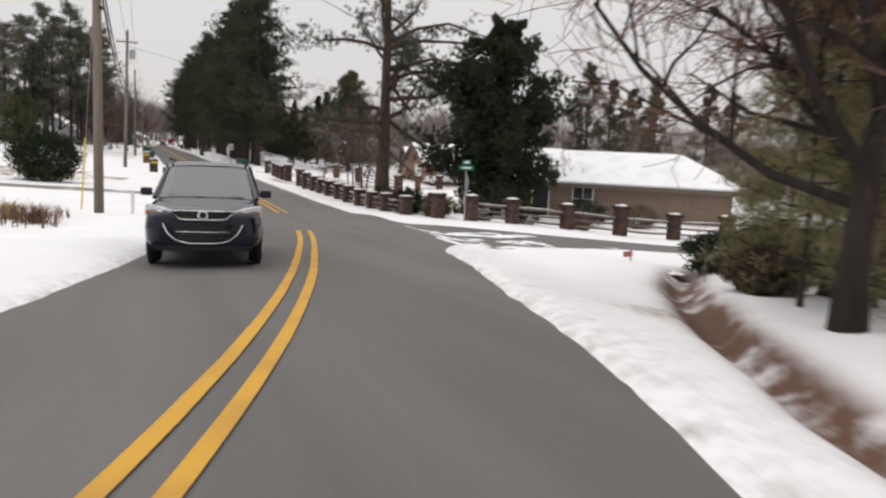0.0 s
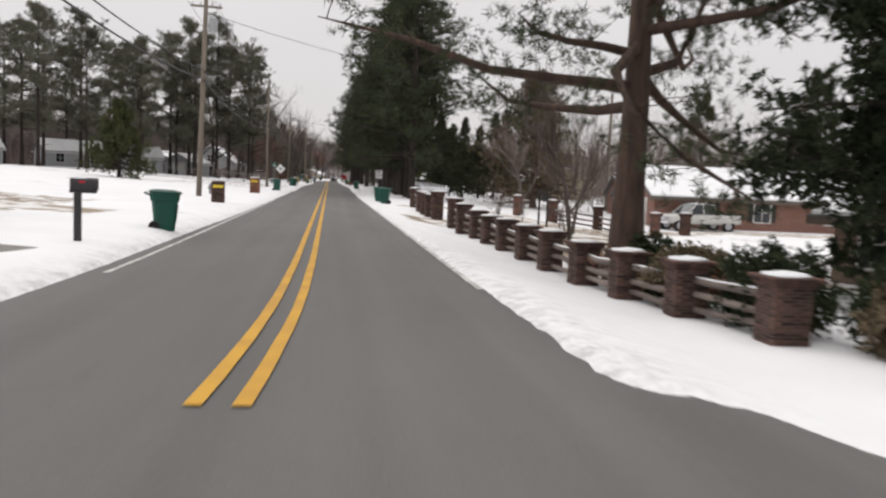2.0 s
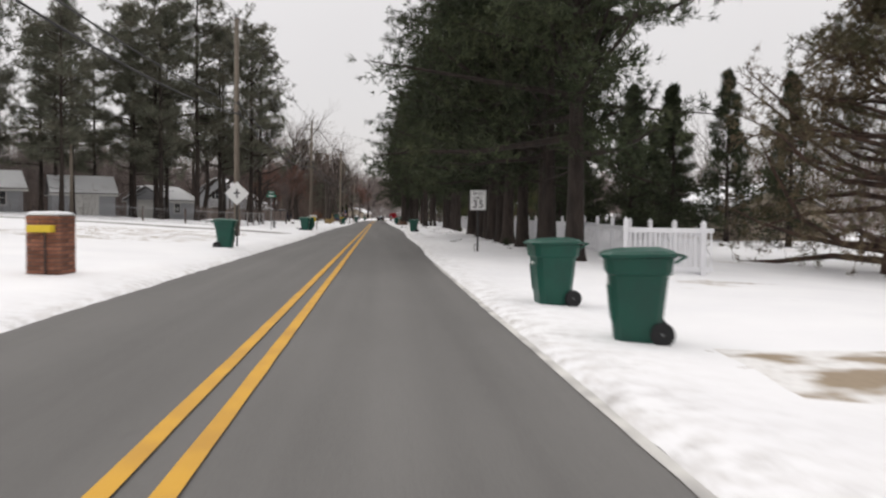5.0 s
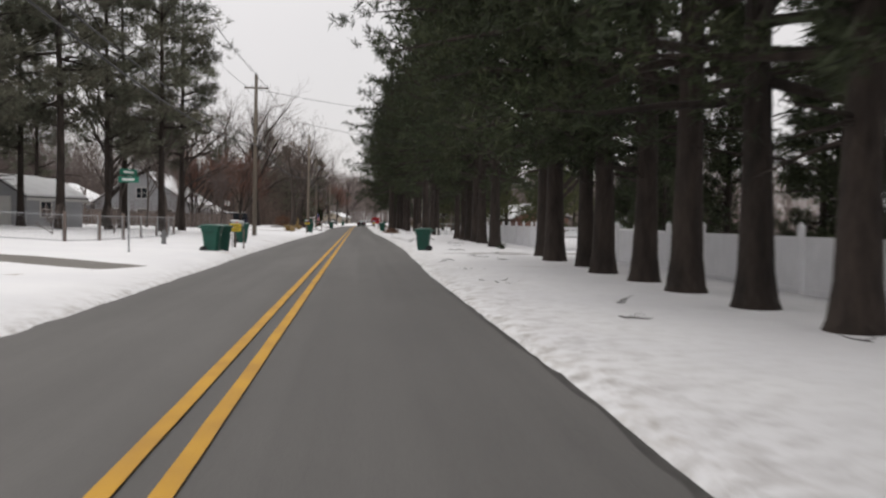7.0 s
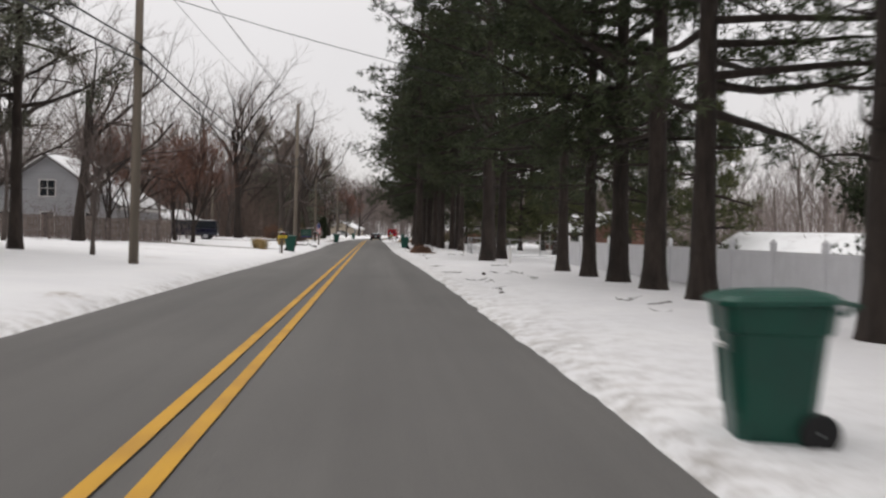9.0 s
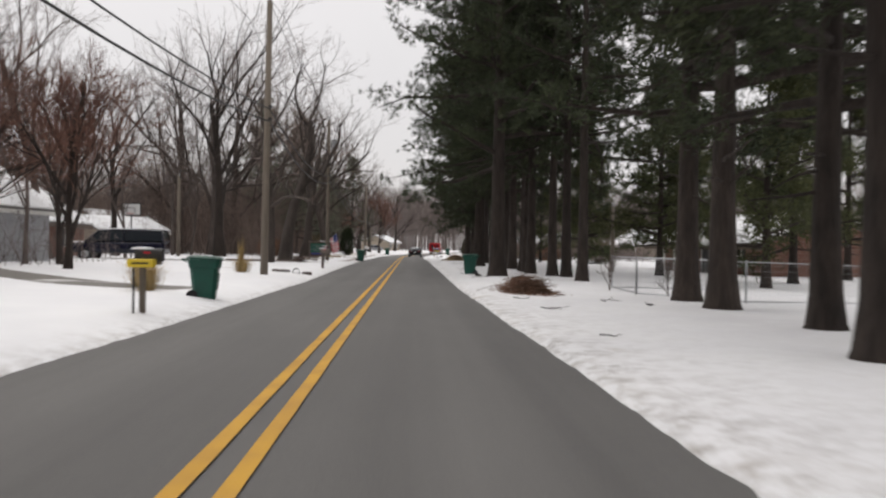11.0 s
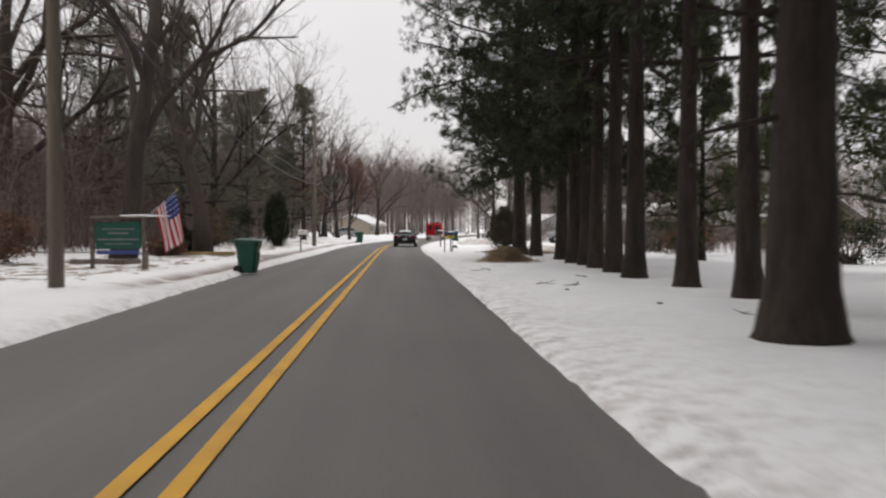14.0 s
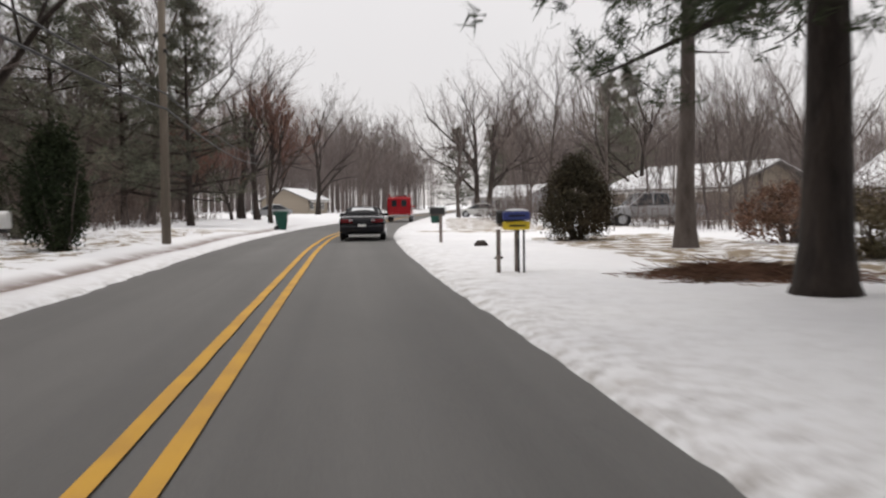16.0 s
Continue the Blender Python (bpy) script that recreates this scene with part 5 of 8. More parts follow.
def brick_layout(width, courses, z0=0.0):
    """(x, y, z, turn, stretch) of each brick of a square pillar, laid pinwheel fashion."""
    out = []
    for c in range(courses):
        z = z0 + 0.036 + 0.072 * c
        run = width - 0.095
        for side in range(4):
            for k in range(2):
                s = run / 2 - 0.01
                along = -width / 2 + s / 2 + 0.005 + k * (run / 2) if c % 2 == 0 else width / 2 - s / 2 - 0.005 - k * (run / 2)
                x, y = along, -width / 2 + 0.0475
                a = side * math.pi / 2
                out.append((x * math.cos(a) - y * math.sin(a), x * math.sin(a) + y * math.cos(a), z, a, s / 0.203))
    return out


def brick_pillar(name, m, label, width, courses, loose, group, cat="pillar", cap=True, seed=1, mesh=None):
    ob = root(name, m, label, cat, group)
    body_h = courses * 0.072
    part("core", bm_box(width - 0.016, width - 0.016, body_h + 0.5, (0, 0, body_h / 2 - 0.25)), M["mortar"], ob)
    lay = brick_layout(width, courses)
    if cap:
        lay += brick_layout(width + 0.06, 1, body_h) + brick_layout(width + 0.13, 1, body_h + 0.072) + brick_layout(width + 0.19, 1, body_h + 0.144)
        part("core", bm_box(width + 0.04, width + 0.04, 0.214, (0, 0, body_h + 0.107)), M["mortar"], ob)
        top = body_h + 0.216
    else:
        top = body_h
    if loose:
        for x, y, z, a, s in lay:
            b = bpy.data.objects.new("brick", mesh or brick_mesh)
            scene.collection.objects.link(b)
            b.parent = ob
            b.matrix_basis = Matrix.Translation((x, y, z)) @ Matrix.Rotation(a, 4, "Z") @ Matrix.Diagonal((s, 1, 1, 1))
    else:
        V, F = [], []
        for x, y, z, a, s in lay:
            base = len(V)
            mm = Matrix.Translation((x, y, z)) @ Matrix.Rotation(a, 4, "Z") @ Matrix.Diagonal((0.203 * s, 0.095, 0.060, 1))
            V += [tuple(mm @ Vector((i, j, k))) for k in (-0.5, 0.5) for j in (-0.5, 0.5) for i in (-0.5, 0.5)]
            F += [tuple(base + q for q in f) for f in ((0, 2, 3, 1), (4, 5, 7, 6), (0, 1, 5, 4), (2, 6, 7, 3), (0, 4, 6, 2), (1, 3, 7, 5))]
        tagged(part("brickwork", (V, F), M["brick"], ob), kind="stuff")
    part("snow_cap", Matrix_shift(lump(width + 0.10, width + 0.10, 0.085, seed) if cap else cap_snow(width - 0.02, 0.07, seed), top), M["snow_cap"], ob, "thin cap of snow", True)
    return ob, top


def Matrix_shift(bm, z):
    bmesh.ops.translate(bm, vec=(0, 0, z), verts=bm.verts)
    return bm


near_pillar, _ = brick_pillar("brick_pillar", spot(5.8, -41.2, 0), "dark red-brown brick fence pillar capped with snow", 0.50, 17, True, "brick fence pillars")
far_pillar, _ = brick_pillar("brick_pillar", spot(15.6, -60.2, 8), "dark red-brown brick fence pillar capped with snow", 0.50, 17, False, "brick fence pillars", seed=2)
ROADSIDE = [(6.4, -55.6), (6.05, -53.4), (5.9, -51.2), (5.82, -48.9), (5.8, -46.3), (5.82, -43.8), (5.8, -41.2), (5.78, -38.8), (5.8, -36.4), (5.62, -34.3), (5.65, -31.75)]
BEYOND = [(5.5, -27.5), (5.4, -25.55), (5.42, -23.3), (5.48, -20.9), (5.68, -15.2)]
def pillar_height(y):
    """The fence's pillars step up along the road."""
    return float(np.interp(y, [-57, -48.9, -41.2, -36.4, -34.3, -31.75, -27.5, -25.55, -23.3, -20.9, -15.2], [0.69, 0.69, 0.71, 0.74, 0.82, 0.89, 0.96, 0.81, 0.80, 0.83, 0.89]))


near_pillar.scale = (1.05, 1.05, pillar_height(-41.2))
for x, y in [p for p in ROADSIDE if p[1] != -41.2] + BEYOND:
    place_copy(near_pillar, x, y, random.uniform(-4, 4), 1.05, 0.02, pillar_height(y) * random.uniform(0.97, 1.03))
SIDEROW = [(7.2, -57.9), (8.4, -59.1), (10.3, -59.4), (13.0, -59.7), (15.6, -60.2), (18.2, -60.8), (20.6, -61.6), (23.2, -62.4)]
for x, y in SIDEROW[:3]:
    place_copy(near_pillar, x, y, 8, 0.95, 0.02, 0.86)
for x, y in SIDEROW[3:4] + SIDEROW[5:]:
    place_copy(far_pillar, x, y, 8, 0.95, 0.02, 0.88)
INNER = [(13.5, -31.5), (15.0, -27.0), (15.2, -22.0), (14.0, -17.0), (17.5, -24.5), (21, -20.5), (12.6, -13.5)]
for x, y in INNER:
    place_copy(far_pillar, x, y, random.uniform(-20, 20), 0.95)


def rail_section(a, b, group="split rail fence"):
    """Three rough rails between two pillars."""
    a, b = Vector((*a, gz(*a))), Vector((*b, gz(*b)))
    ob = root("rail_fence", Matrix.Translation((a + b) / 2), "weathered grey split-rail fence panel between brick pillars", "fence", group)
    r = random.Random(int(abs(a.y) * 100))
    d = (b - a) / 2
    k = pillar_height((a.y + b.y) / 2) if a.y > -57 else 0.88
    for z in (0.30, 0.62, 0.94):
        z = z * min(k, 1)
        V, F = [], []
        e = [d * k + Vector((r.uniform(-0.02, 0.02), r.uniform(-0.02, 0.02), z + r.uniform(-0.03, 0.03))) for k in (-0.86, -0.3, 0.3, 0.86)]
        tube(V, F, e, [0.05, 0.062, 0.058, 0.05], 6)
        part("rail", (V, F), M["rail"], ob, smooth=True)
        V, F = [], []
        tube(V, F, [p + Vector((0, 0, 0.052)) for p in e], [0.02, 0.032, 0.026, 0.018], 5)
        if z > 0.9 * min(k, 1):
            part("snow_strip", (V, F), M["snow_cap"], ob, smooth=True)


for row in (ROADSIDE, BEYOND, SIDEROW[1:], INNER[:4]):
    for p, q in zip(row, row[1:]):
        rail_section(p, q)


def board_fence(x0, y0, x1, y1):
    """A weathered upright-board fence panel between two posts."""
    d = Vector((x1 - x0, y1 - y0, 0))
    ob = root("board_fence", spot(x0, y0, math.degrees(math.atan2(d.y, d.x))), "weathered brown board fence panel along the yard", "fence", "board fence")
    part("post", bm_box(0.10, 0.10, 1.9, (0, 0, 0.75), 0.008), M["rail"], ob)
    for z in (0.4, 1.3):
        part("rail", bm_box(d.length, 0.04, 0.09, (d.length / 2, 0.03, z), 0.004), M["rail"], ob)
    n = int(d.length / 0.16)
    r = random.Random(int(abs(x0 * 10)))
    for i in range(n):
        part("board", bm_box(0.14, 0.02, 1.5 + r.uniform(-0.03, 0.03), (d.length * (i + 0.5) / n, -0.005, 0.82), 0.003), M["rail"], ob)


def strip_post(bm, x, y, h, s=0.09):
    return bm_box(s, s, h + 0.3, (x, y, h / 2 - 0.15), 0.008, bm)


def brick_mailbox(x, y, turn, label, w=0.58, courses=15, mesh=None):
    ob, top = brick_pillar("brick_mailbox", spot(x, y, turn), label, w, courses, True, "brick mailboxes", "mailbox", False, 5, mesh)
    part("box_door", bm_box(0.22, 0.02, 0.22, (0, w / 2 + 0.012, top - 0.22), 0.01), M["dark_metal"], ob, "dark mailbox door")
    bx = part("paper_box", bm_box(0.46, 0.17, 0.13, (0.02, -w / 2 - 0.10, top - 0.24), 0.015), M["sign_yellow"], ob, "yellow newspaper box", )
    part("stake", bm_box(0.03, 0.03, top - 0.1, (0.06, -w / 2 - 0.03, (top - 0.5) / 2), 0.004), M["dark_metal"], ob)
    return ob


brick_mailbox(-4.65, -26.5, 4, "brick mailbox pillar with a yellow newspaper box and snow on top")
brick_mailbox(-4.95, -4.1, -6, "orange-red brick mailbox pillar with a yellow newspaper box", 0.64, 16, orange_mesh)


def arch_box(w, l, h, at):
    """A mailbox shell: flat floor, round top, along x."""
    bm = bmesh.new()
    rings = []
    for x in (-l / 2, l / 2):
        ring = [bm.verts.new((at[0] + x, at[1] - w / 2, at[2])), bm.verts.new((at[0] + x, at[1] + w / 2, at[2]))]
        for k in range(7):
            a = math.pi * k / 6
            ring.append(bm.verts.new((at[0] + x, at[1] + w / 2 * math.cos(a), at[2] + h - w / 2 + w / 2 * math.sin(a))))
        rings.append(ring)
    n = len(rings[0])
    for k in range(n):
        bm.faces.new((rings[0][k], rings[0][(k + 1) % n], rings[1][(k + 1) % n], rings[1][k]))
    bm.faces.new(rings[0][::-1]), bm.faces.new(rings[1])
    return bm


def post_mailbox(x, y, turn, label, box="dark_metal", post="dark_metal", tubes=(), h=1.05, two=False, thick=0.10, side=1):
    ob = root("mailbox", spot(x, y, turn), label, "mailbox", "roadside mailboxes")
    part("post", strip_post(None, 0, 0, h, thick), M[post], ob)
    part("arm", bm_box(0.5, 0.09, 0.06, (0.1, 0, h - 0.02), 0.006), M[post], ob)
    b = part("box", arch_box(0.18, 0.50, 0.24, (0.12, 0, h + 0.01)), M[box], ob)
    part("flag", bm_box(0.12, 0.008, 0.04, (0.1, -0.097, h + 0.17)), M["red_cloth"], b)
    part("snow_strip", Matrix_shift(lump(0.46, 0.13, 0.04, 3), h + 0.235), M["snow_cap"], ob, smooth=True)
    for i, (key, z) in enumerate(tubes):
        t = part("paper_box", bm_box(0.48, 0.20, 0.15, (0.06, -0.26 * side, z), 0.02), M[key], ob, "newspaper box")
        part("mark", bm_box(0.30, 0.004, 0.03, (0.06, -0.363 * side, z)), M["sign_black"], t)
        part("stake", bm_box(0.035, 0.035, z + 0.2, (-0.08 + 0.1 * i, -0.26 * side, (z - 0.2) / 2 - 0.06), 0.004), M["dark_metal"], ob)
    if two:
        part("post", strip_post(None, 0.36, 0.1, h - 0.1, 0.07), M[post], ob)
    return ob


post_mailbox(-4.45, -48.6, 5, "black mailbox on a black wooden post", thick=0.13)
post_mailbox(-4.15, 46.9, 0, "grey mailbox on wooden posts with two yellow newspaper boxes", "steel", "rail", (("sign_yellow", 1.02), ("sign_yellow", 0.84)), 0.98, True)
post_mailbox(-3.75, 89.9, 0, "dark mailbox on a wooden post with a yellow newspaper box", "dark_metal", "wood_pole", (("sign_yellow", 1.0),), 1.02)
post_mailbox(-3.72, 120.5, 0, "brown-grey mailbox on a thick weathered post", "rail", "rail", (), 0.95, False, 0.13)
post_mailbox(-3.85, 166.4, 0, "white mailbox on a thin dark post", "white_sign", "dark_metal", (), 1.0, False, 0.06)
post_mailbox(4.25, 169.4, 180, "mailbox beside yellow and blue newspaper boxes", "dark_metal", "rail", (("sign_yellow", 0.92), ("blue_paint", 1.10)), 0.95, True, 0.07, -1)
post_mailbox(4.3, 182.0, 180, "dark mailbox on a post", "dark_metal", "rail", (), 1.0)
post_mailbox(-5.0, 133.5, 0, "thin dark mailbox post in the snow", "dark_metal", "dark_metal", (), 1.0, False, 0.05)


def hydrant(x, y):
    ob = root("fire_hydrant", spot(x, y, 20), "grey fire hydrant standing in the snow", "fire hydrant", "fire hydrants")
    bm = bm_cyl(0.15, 0.15, 0.05, (0, 0, 0), 14)
    bm_cyl(0.10, 0.095, 0.5, (0, 0, 0.05), 14, bm)
    bm_cyl(0.13, 0.13, 0.04, (0, 0, 0.50), 14, bm)
    part("barrel", bm, M["hydrant"], ob)
    bm = bm_cyl(0.11, 0.05, 0.13, (0, 0, 0.54), 14)
    bm_cyl(0.025, 0.025, 0.06, (0, 0, 0.66), 6, bm)
    part("bonnet", bm, M["hydrant"], ob)
    for a in (0, 90, 180):
        part("outlet", bm_cyl(0.06, 0.06, 0.17, (0, 0, 0.40), 10, rot=pose(0, 0, 0, 0, 90, a)), M["hydrant"], ob)


hydrant(-6.9, -12.8)
hydrant(-7.3, 47.6)


# ---- signs ----
def text_part(body, size, at, parent, material, align="CENTER", rot=(90, 0, 0), depth=0.002, kx=1.0):
    cu = bpy.data.curves.new("lettering", "FONT")
    cu.body, cu.size, cu.align_x, cu.align_y, cu.extrude = body, size, align, "CENTER", depth
    cu.offset, cu.space_character = size * 0.012, 1.08
    tmp = bpy.data.objects.new("lettering", cu)
    scene.collection.objects.link(tmp)
    me = bpy.data.meshes.new_from_object(tmp.evaluated_get(bpy.context.evaluated_depsgraph_get()))
    bpy.data.objects.remove(tmp)
    me.materials.clear()
    me.materials.append(material)
    ob = new("lettering", me)
    ob.parent = parent
    ob.matrix_basis = pose(*at, *rot) @ Matrix.Diagonal((kx, 1, 1, 1))
    return ob


def speed_sign(x, y):
    ob = root("speed_limit_sign", spot(x, y, -3), "white speed limit sign reading 35 on a dark post", "road sign")
    zc = 2.02 - gz(x, y)
    V, F = [], []
    part("post", bm_box(0.075, 0.04, zc + 0.7, (0, 0.03, (zc + 0.32) / 2 - 0.17), 0.006), M["dark_metal"], ob)
    pl = part("plate", bm_box(0.61, 0.006, 0.76, (0, 0, zc), 0.002), M["white_sign"], ob)
    bm = bmesh.new()
    for sx, sz, px, pz in ((0.56, 0.012, 0, 0.345), (0.56, 0.012, 0, -0.345), (0.012, 0.70, 0.274, 0), (0.012, 0.70, -0.274, 0)):
        bm_box(sx, 0.003, sz, (px, -0.0045, zc + pz), bm=bm)
    part("border", bm, M["sign_black"], pl)
    text_part("SPEED", 0.15, (0, -0.004, zc + 0.235), pl, M["sign_black"])
    text_part("LIMIT", 0.15, (0, -0.004, zc + 0.075), pl, M["sign_black"])
    text_part("35", 0.40, (0, -0.004, zc - 0.165), pl, M["sign_black"], kx=1.05)
    part("bolt", bm_cyl(0.012, 0.012, 0.008, (0, -0.003, zc + 0.30), 6, rot=pose(0, 0, 0, 90, 0, 0)), M["steel"], pl)
    # bent stake at its foot
    V, F = [], []
    tube(V, F, [(-0.08, -0.05, -0.1), (-0.14, -0.05, 0.18), (-0.10, -0.03, 0.36)], [0.012, 0.010, 0.008], 5)
    part("stake", (V, F), M["dark_metal"], ob)


speed_sign(5.0, 11.05)


def diamond_sign(x, y):
    ob = root("warning_sign", spot(x, y, 4), "pale diamond-shaped warning sign on a thin post", "road sign")
    zc = 2.15 - gz(x, y)
    part("post", bm_box(0.06, 0.04, zc + 0.5, (0, 0.03, zc / 2), 0.005), M["dark_metal"], ob)
    pl = part("plate", bm_box(0.62, 0.006, 0.62, (0, 0, zc), 0.002, rot=pose(0, 0, 0, 0, 45, 0)), M["white_sign"], ob)
    bm = bmesh.new()
    bm_box(0.05, 0.004, 0.34, (0, -0.005, zc), bm=bm)
    bm_box(0.22, 0.004, 0.05, (0.0, -0.0055, zc + 0.02), bm=bm)
    part("symbol", bm, M["sign_black"], pl)


diamond_sign(-4.0, 10.6)


def street_sign(x, y, h, label, turn):
    """Two crossed green name plates on a post; the names are plain pale bars."""
    ob = root("street_sign", spot(x, y, turn), label, "street sign", "street name signs")
    V, F = [], []
    tube(V, F, [(0, 0, -0.3), (0, 0, h)], [0.03, 0.03], 8)
    part("post", (V, F), M["steel"], ob)
    for z, a, l in ((h + 0.12, -20, 0.66), (h + 0.36, 40, 0.75)):
        pl = part("name_plate", bm_box(l, 0.02, 0.2, (0, 0, z), 0.006, rot=pose(0, 0, 0, 0, 0, a)), M["sign_green"], ob)
        part("name_bar", bm_box(l * 0.6, 0.026, 0.07, (0, 0, z), rot=pose(0, 0, 0, 0, 0, a)), M["white_sign"], pl)
    return ob


s1 = street_sign(7.7, -60.0, 2.3, "green street name sign above the back of a stop sign", 0)
bm = bm_cyl(0.36, 0.36, 0.008, (0, 0, 0), 8, rot=pose(0, 0, 0, 0, 90, -8) @ pose(0, 0, 0, 0, 0, 22.5))
bmesh.ops.transform(bm, matrix=Matrix.Translation((0.04, 0, 1.75)), verts=bm.verts)
part("stop_plate", bm, M["steel"], s1, "bare metal back of an octagonal sign")
street_sign(-6.4, 38.8, 2.35, "green street name sign on a thin post in the snow", 20)


def welcome_sign(x, y):
    ob = root("welcome_sign", spot(x, y, 6, 0.85), "green wooden community sign with a snowy roof board", "sign board")
    for k in (-1.75, 0.0):
        part("post", strip_post(None, k, 0, 1.9, 0.13), M["rail"], ob)
    b = part("board", bm_box(1.55, 0.06, 0.95, (-0.875, 0, 1.22), 0.01), M["board_green"], ob, "dark green painted board")
    part("roof_board", bm_box(2.0, 0.34, 0.06, (-0.875, 0, 1.88), 0.01), M["rail"], ob)
    part("snow_strip", Matrix_shift(lump(1.9, 0.3, 0.07, 8), 1.90), M["snow_cap"], ob, smooth=True)
    for z, w, hgt in ((1.45, 1.1, 0.07), (1.30, 0.7, 0.10), (1.08, 1.4, 0.09), (0.92, 0.9, 0.06)):
        part("bar", bm_box(w, 0.008, hgt * 0.6, (-0.875, -0.034, z), 0.003), M["hydrant"], b)
    part("lower_board", bm_box(1.45, 0.05, 0.14, (-0.875, 0, 0.62), 0.006), M["blue_paint"], ob)
    part("stub_post", strip_post(None, 0.08, -0.12, 0.62, 0.15), M["rail"], ob)


welcome_sign(-6.4, 148.3)


def flag_on_staff(x, y):
    z0 = 1.75
    ob = root("flag", Matrix.Translation((x, y, gz(x, y))), "striped red and white flag with blue corner on slanted staff", "flag")
    V, F = [], []
    tube(V, F, [(0, 0, 1.55), (0.92, 0.1, 2.42)], [0.016, 0.014], 6)
    part("staff", (V, F), M["steel"], ob)
    part("finial", bm_cyl(0.03, 0.01, 0.06, (0.92, 0.1, 2.42), 8), M["sign_yellow"], ob)
    # cloth hangs from the staff's upper part in soft folds
    top, down = Vector((0.30, 0.03, 1.84)), Vector((0.88, 0.1, 2.38))
    n, rows = 13, 16

    def cloth(i, j):
        s = i / n
        p = top.lerp(down, s)
        t = j / rows
        drop = Vector((0.42 * (0.55 + 0.2 * s), 0.0, -1.42)) * t
        fold = 0.07 * math.sin(s * 9 + t * 2.0) * (0.25 + t)
        return p + drop + Vector((fold * 0.5, fold, 0))

    for i in range(n):
        V, F = [], []
        lo = 7 if i >= 6 else 0
        for j in range(lo, rows + 1):
            V += [tuple(cloth(i, j)), tuple(cloth(i + 1, j))]
        F = [(2 * j, 2 * j + 1, 2 * j + 3, 2 * j + 2) for j in range(rows - lo)]
        part("stripe", (V, F), M["red_cloth" if i % 2 == 0 else "white_cloth"], ob, smooth=True)
    V, F = [], []
    for i in range(6, n + 1):
        for j in range(8):
            V.append(tuple(cloth(i, j)))
    F = [(a * 8 + j, a * 8 + j + 1, a * 8 + j + 9, a * 8 + j + 8) for a in range(n - 6) for j in range(7)]
    can = part("canton", (V, F), M["blue_cloth"], ob, smooth=True)
    bm = bmesh.new()
    for a in range(5):
        for j in range(4):
            c = cloth(6.8 + a * 1.35, 0.9 + j * 1.6)
            bm_box(0.035, 0.012, 0.035, c, bm=bm, rot=pose(0, 0, 0, 0, 45, 0))
    part("star_field", bm, M["white_cloth"], can)


flag_on_staff(-6.4, 148.45)


# ---- fences ----
def vinyl_panel(m, length, solid):
    ob = root("vinyl_fence", m, "white vinyl fence panel along the yard" if solid else "white vinyl picket fence panel along the yard", "fence", "white vinyl fence")
    p = part("post", bm_box(0.125, 0.125, 1.75, (0, 0, 0.57), 0.006), M["vinyl"], ob)
    part("cap", bm_cyl(0.10, 0.0, 0.11, (0, 0, 1.445), 4, rot=pose(0, 0, 0, 0, 0, 45)), M["vinyl"], p)
    for z in (0.12, 1.18):
        part("rail", bm_box(0.05, length - 0.13, 0.13, (0, length / 2, z), 0.005), M["vinyl"], ob)
    if solid:
        k = 8
        for i in range(k):
            part("board", bm_box(0.022, (length - 0.13) / k - 0.004, 1.0, (0, 0.065 + (length - 0.13) * (i + 0.5) / k, 0.65), 0.004), M["vinyl"], ob)
    else:
        k = 17
        for i in range(k):
            part("picket", bm_box(0.022, 0.045, 1.0, (0, 0.065 + (length - 0.13) * (i + 0.5) / k, 0.65), 0.004), M["vinyl"], ob)
    return ob


def fence_run(x0, y0, x1, y1, solid, proto=[None, None]):
    d = Vector((x1 - x0, y1 - y0, 0))
    n = max(1, round(d.length / 2.4))
    turn = math.degrees(math.atan2(d.y, d.x)) - 90
    for i in range(n):
        x, y = x0 + d.x * i / n, y0 + d.y * i / n
        m = Matrix.Translation((x, y, gz(x, y) - 0.03)) @ pose(0, 0, 0, 0, 0, turn)
        if proto[solid] is None:
            proto[solid] = vinyl_panel(m, 2.4, solid)
        else:
            copy_thing(proto[solid], m)


fence_run(10.0, 1.5, 10.3, 22, 0)
fence_run(10.3, 22, 10.5, 42.0, 1)
fence_run(10.5, 50.9, 20.0, 52.0, 0)
fence_run(10.5, 50.9, 11.3, 58.0, 0)
fence_run(11.3, 58.0, 11.2, 86, 1)
fence_run(8.0, 2.0, 10.0, 1.5, 0)


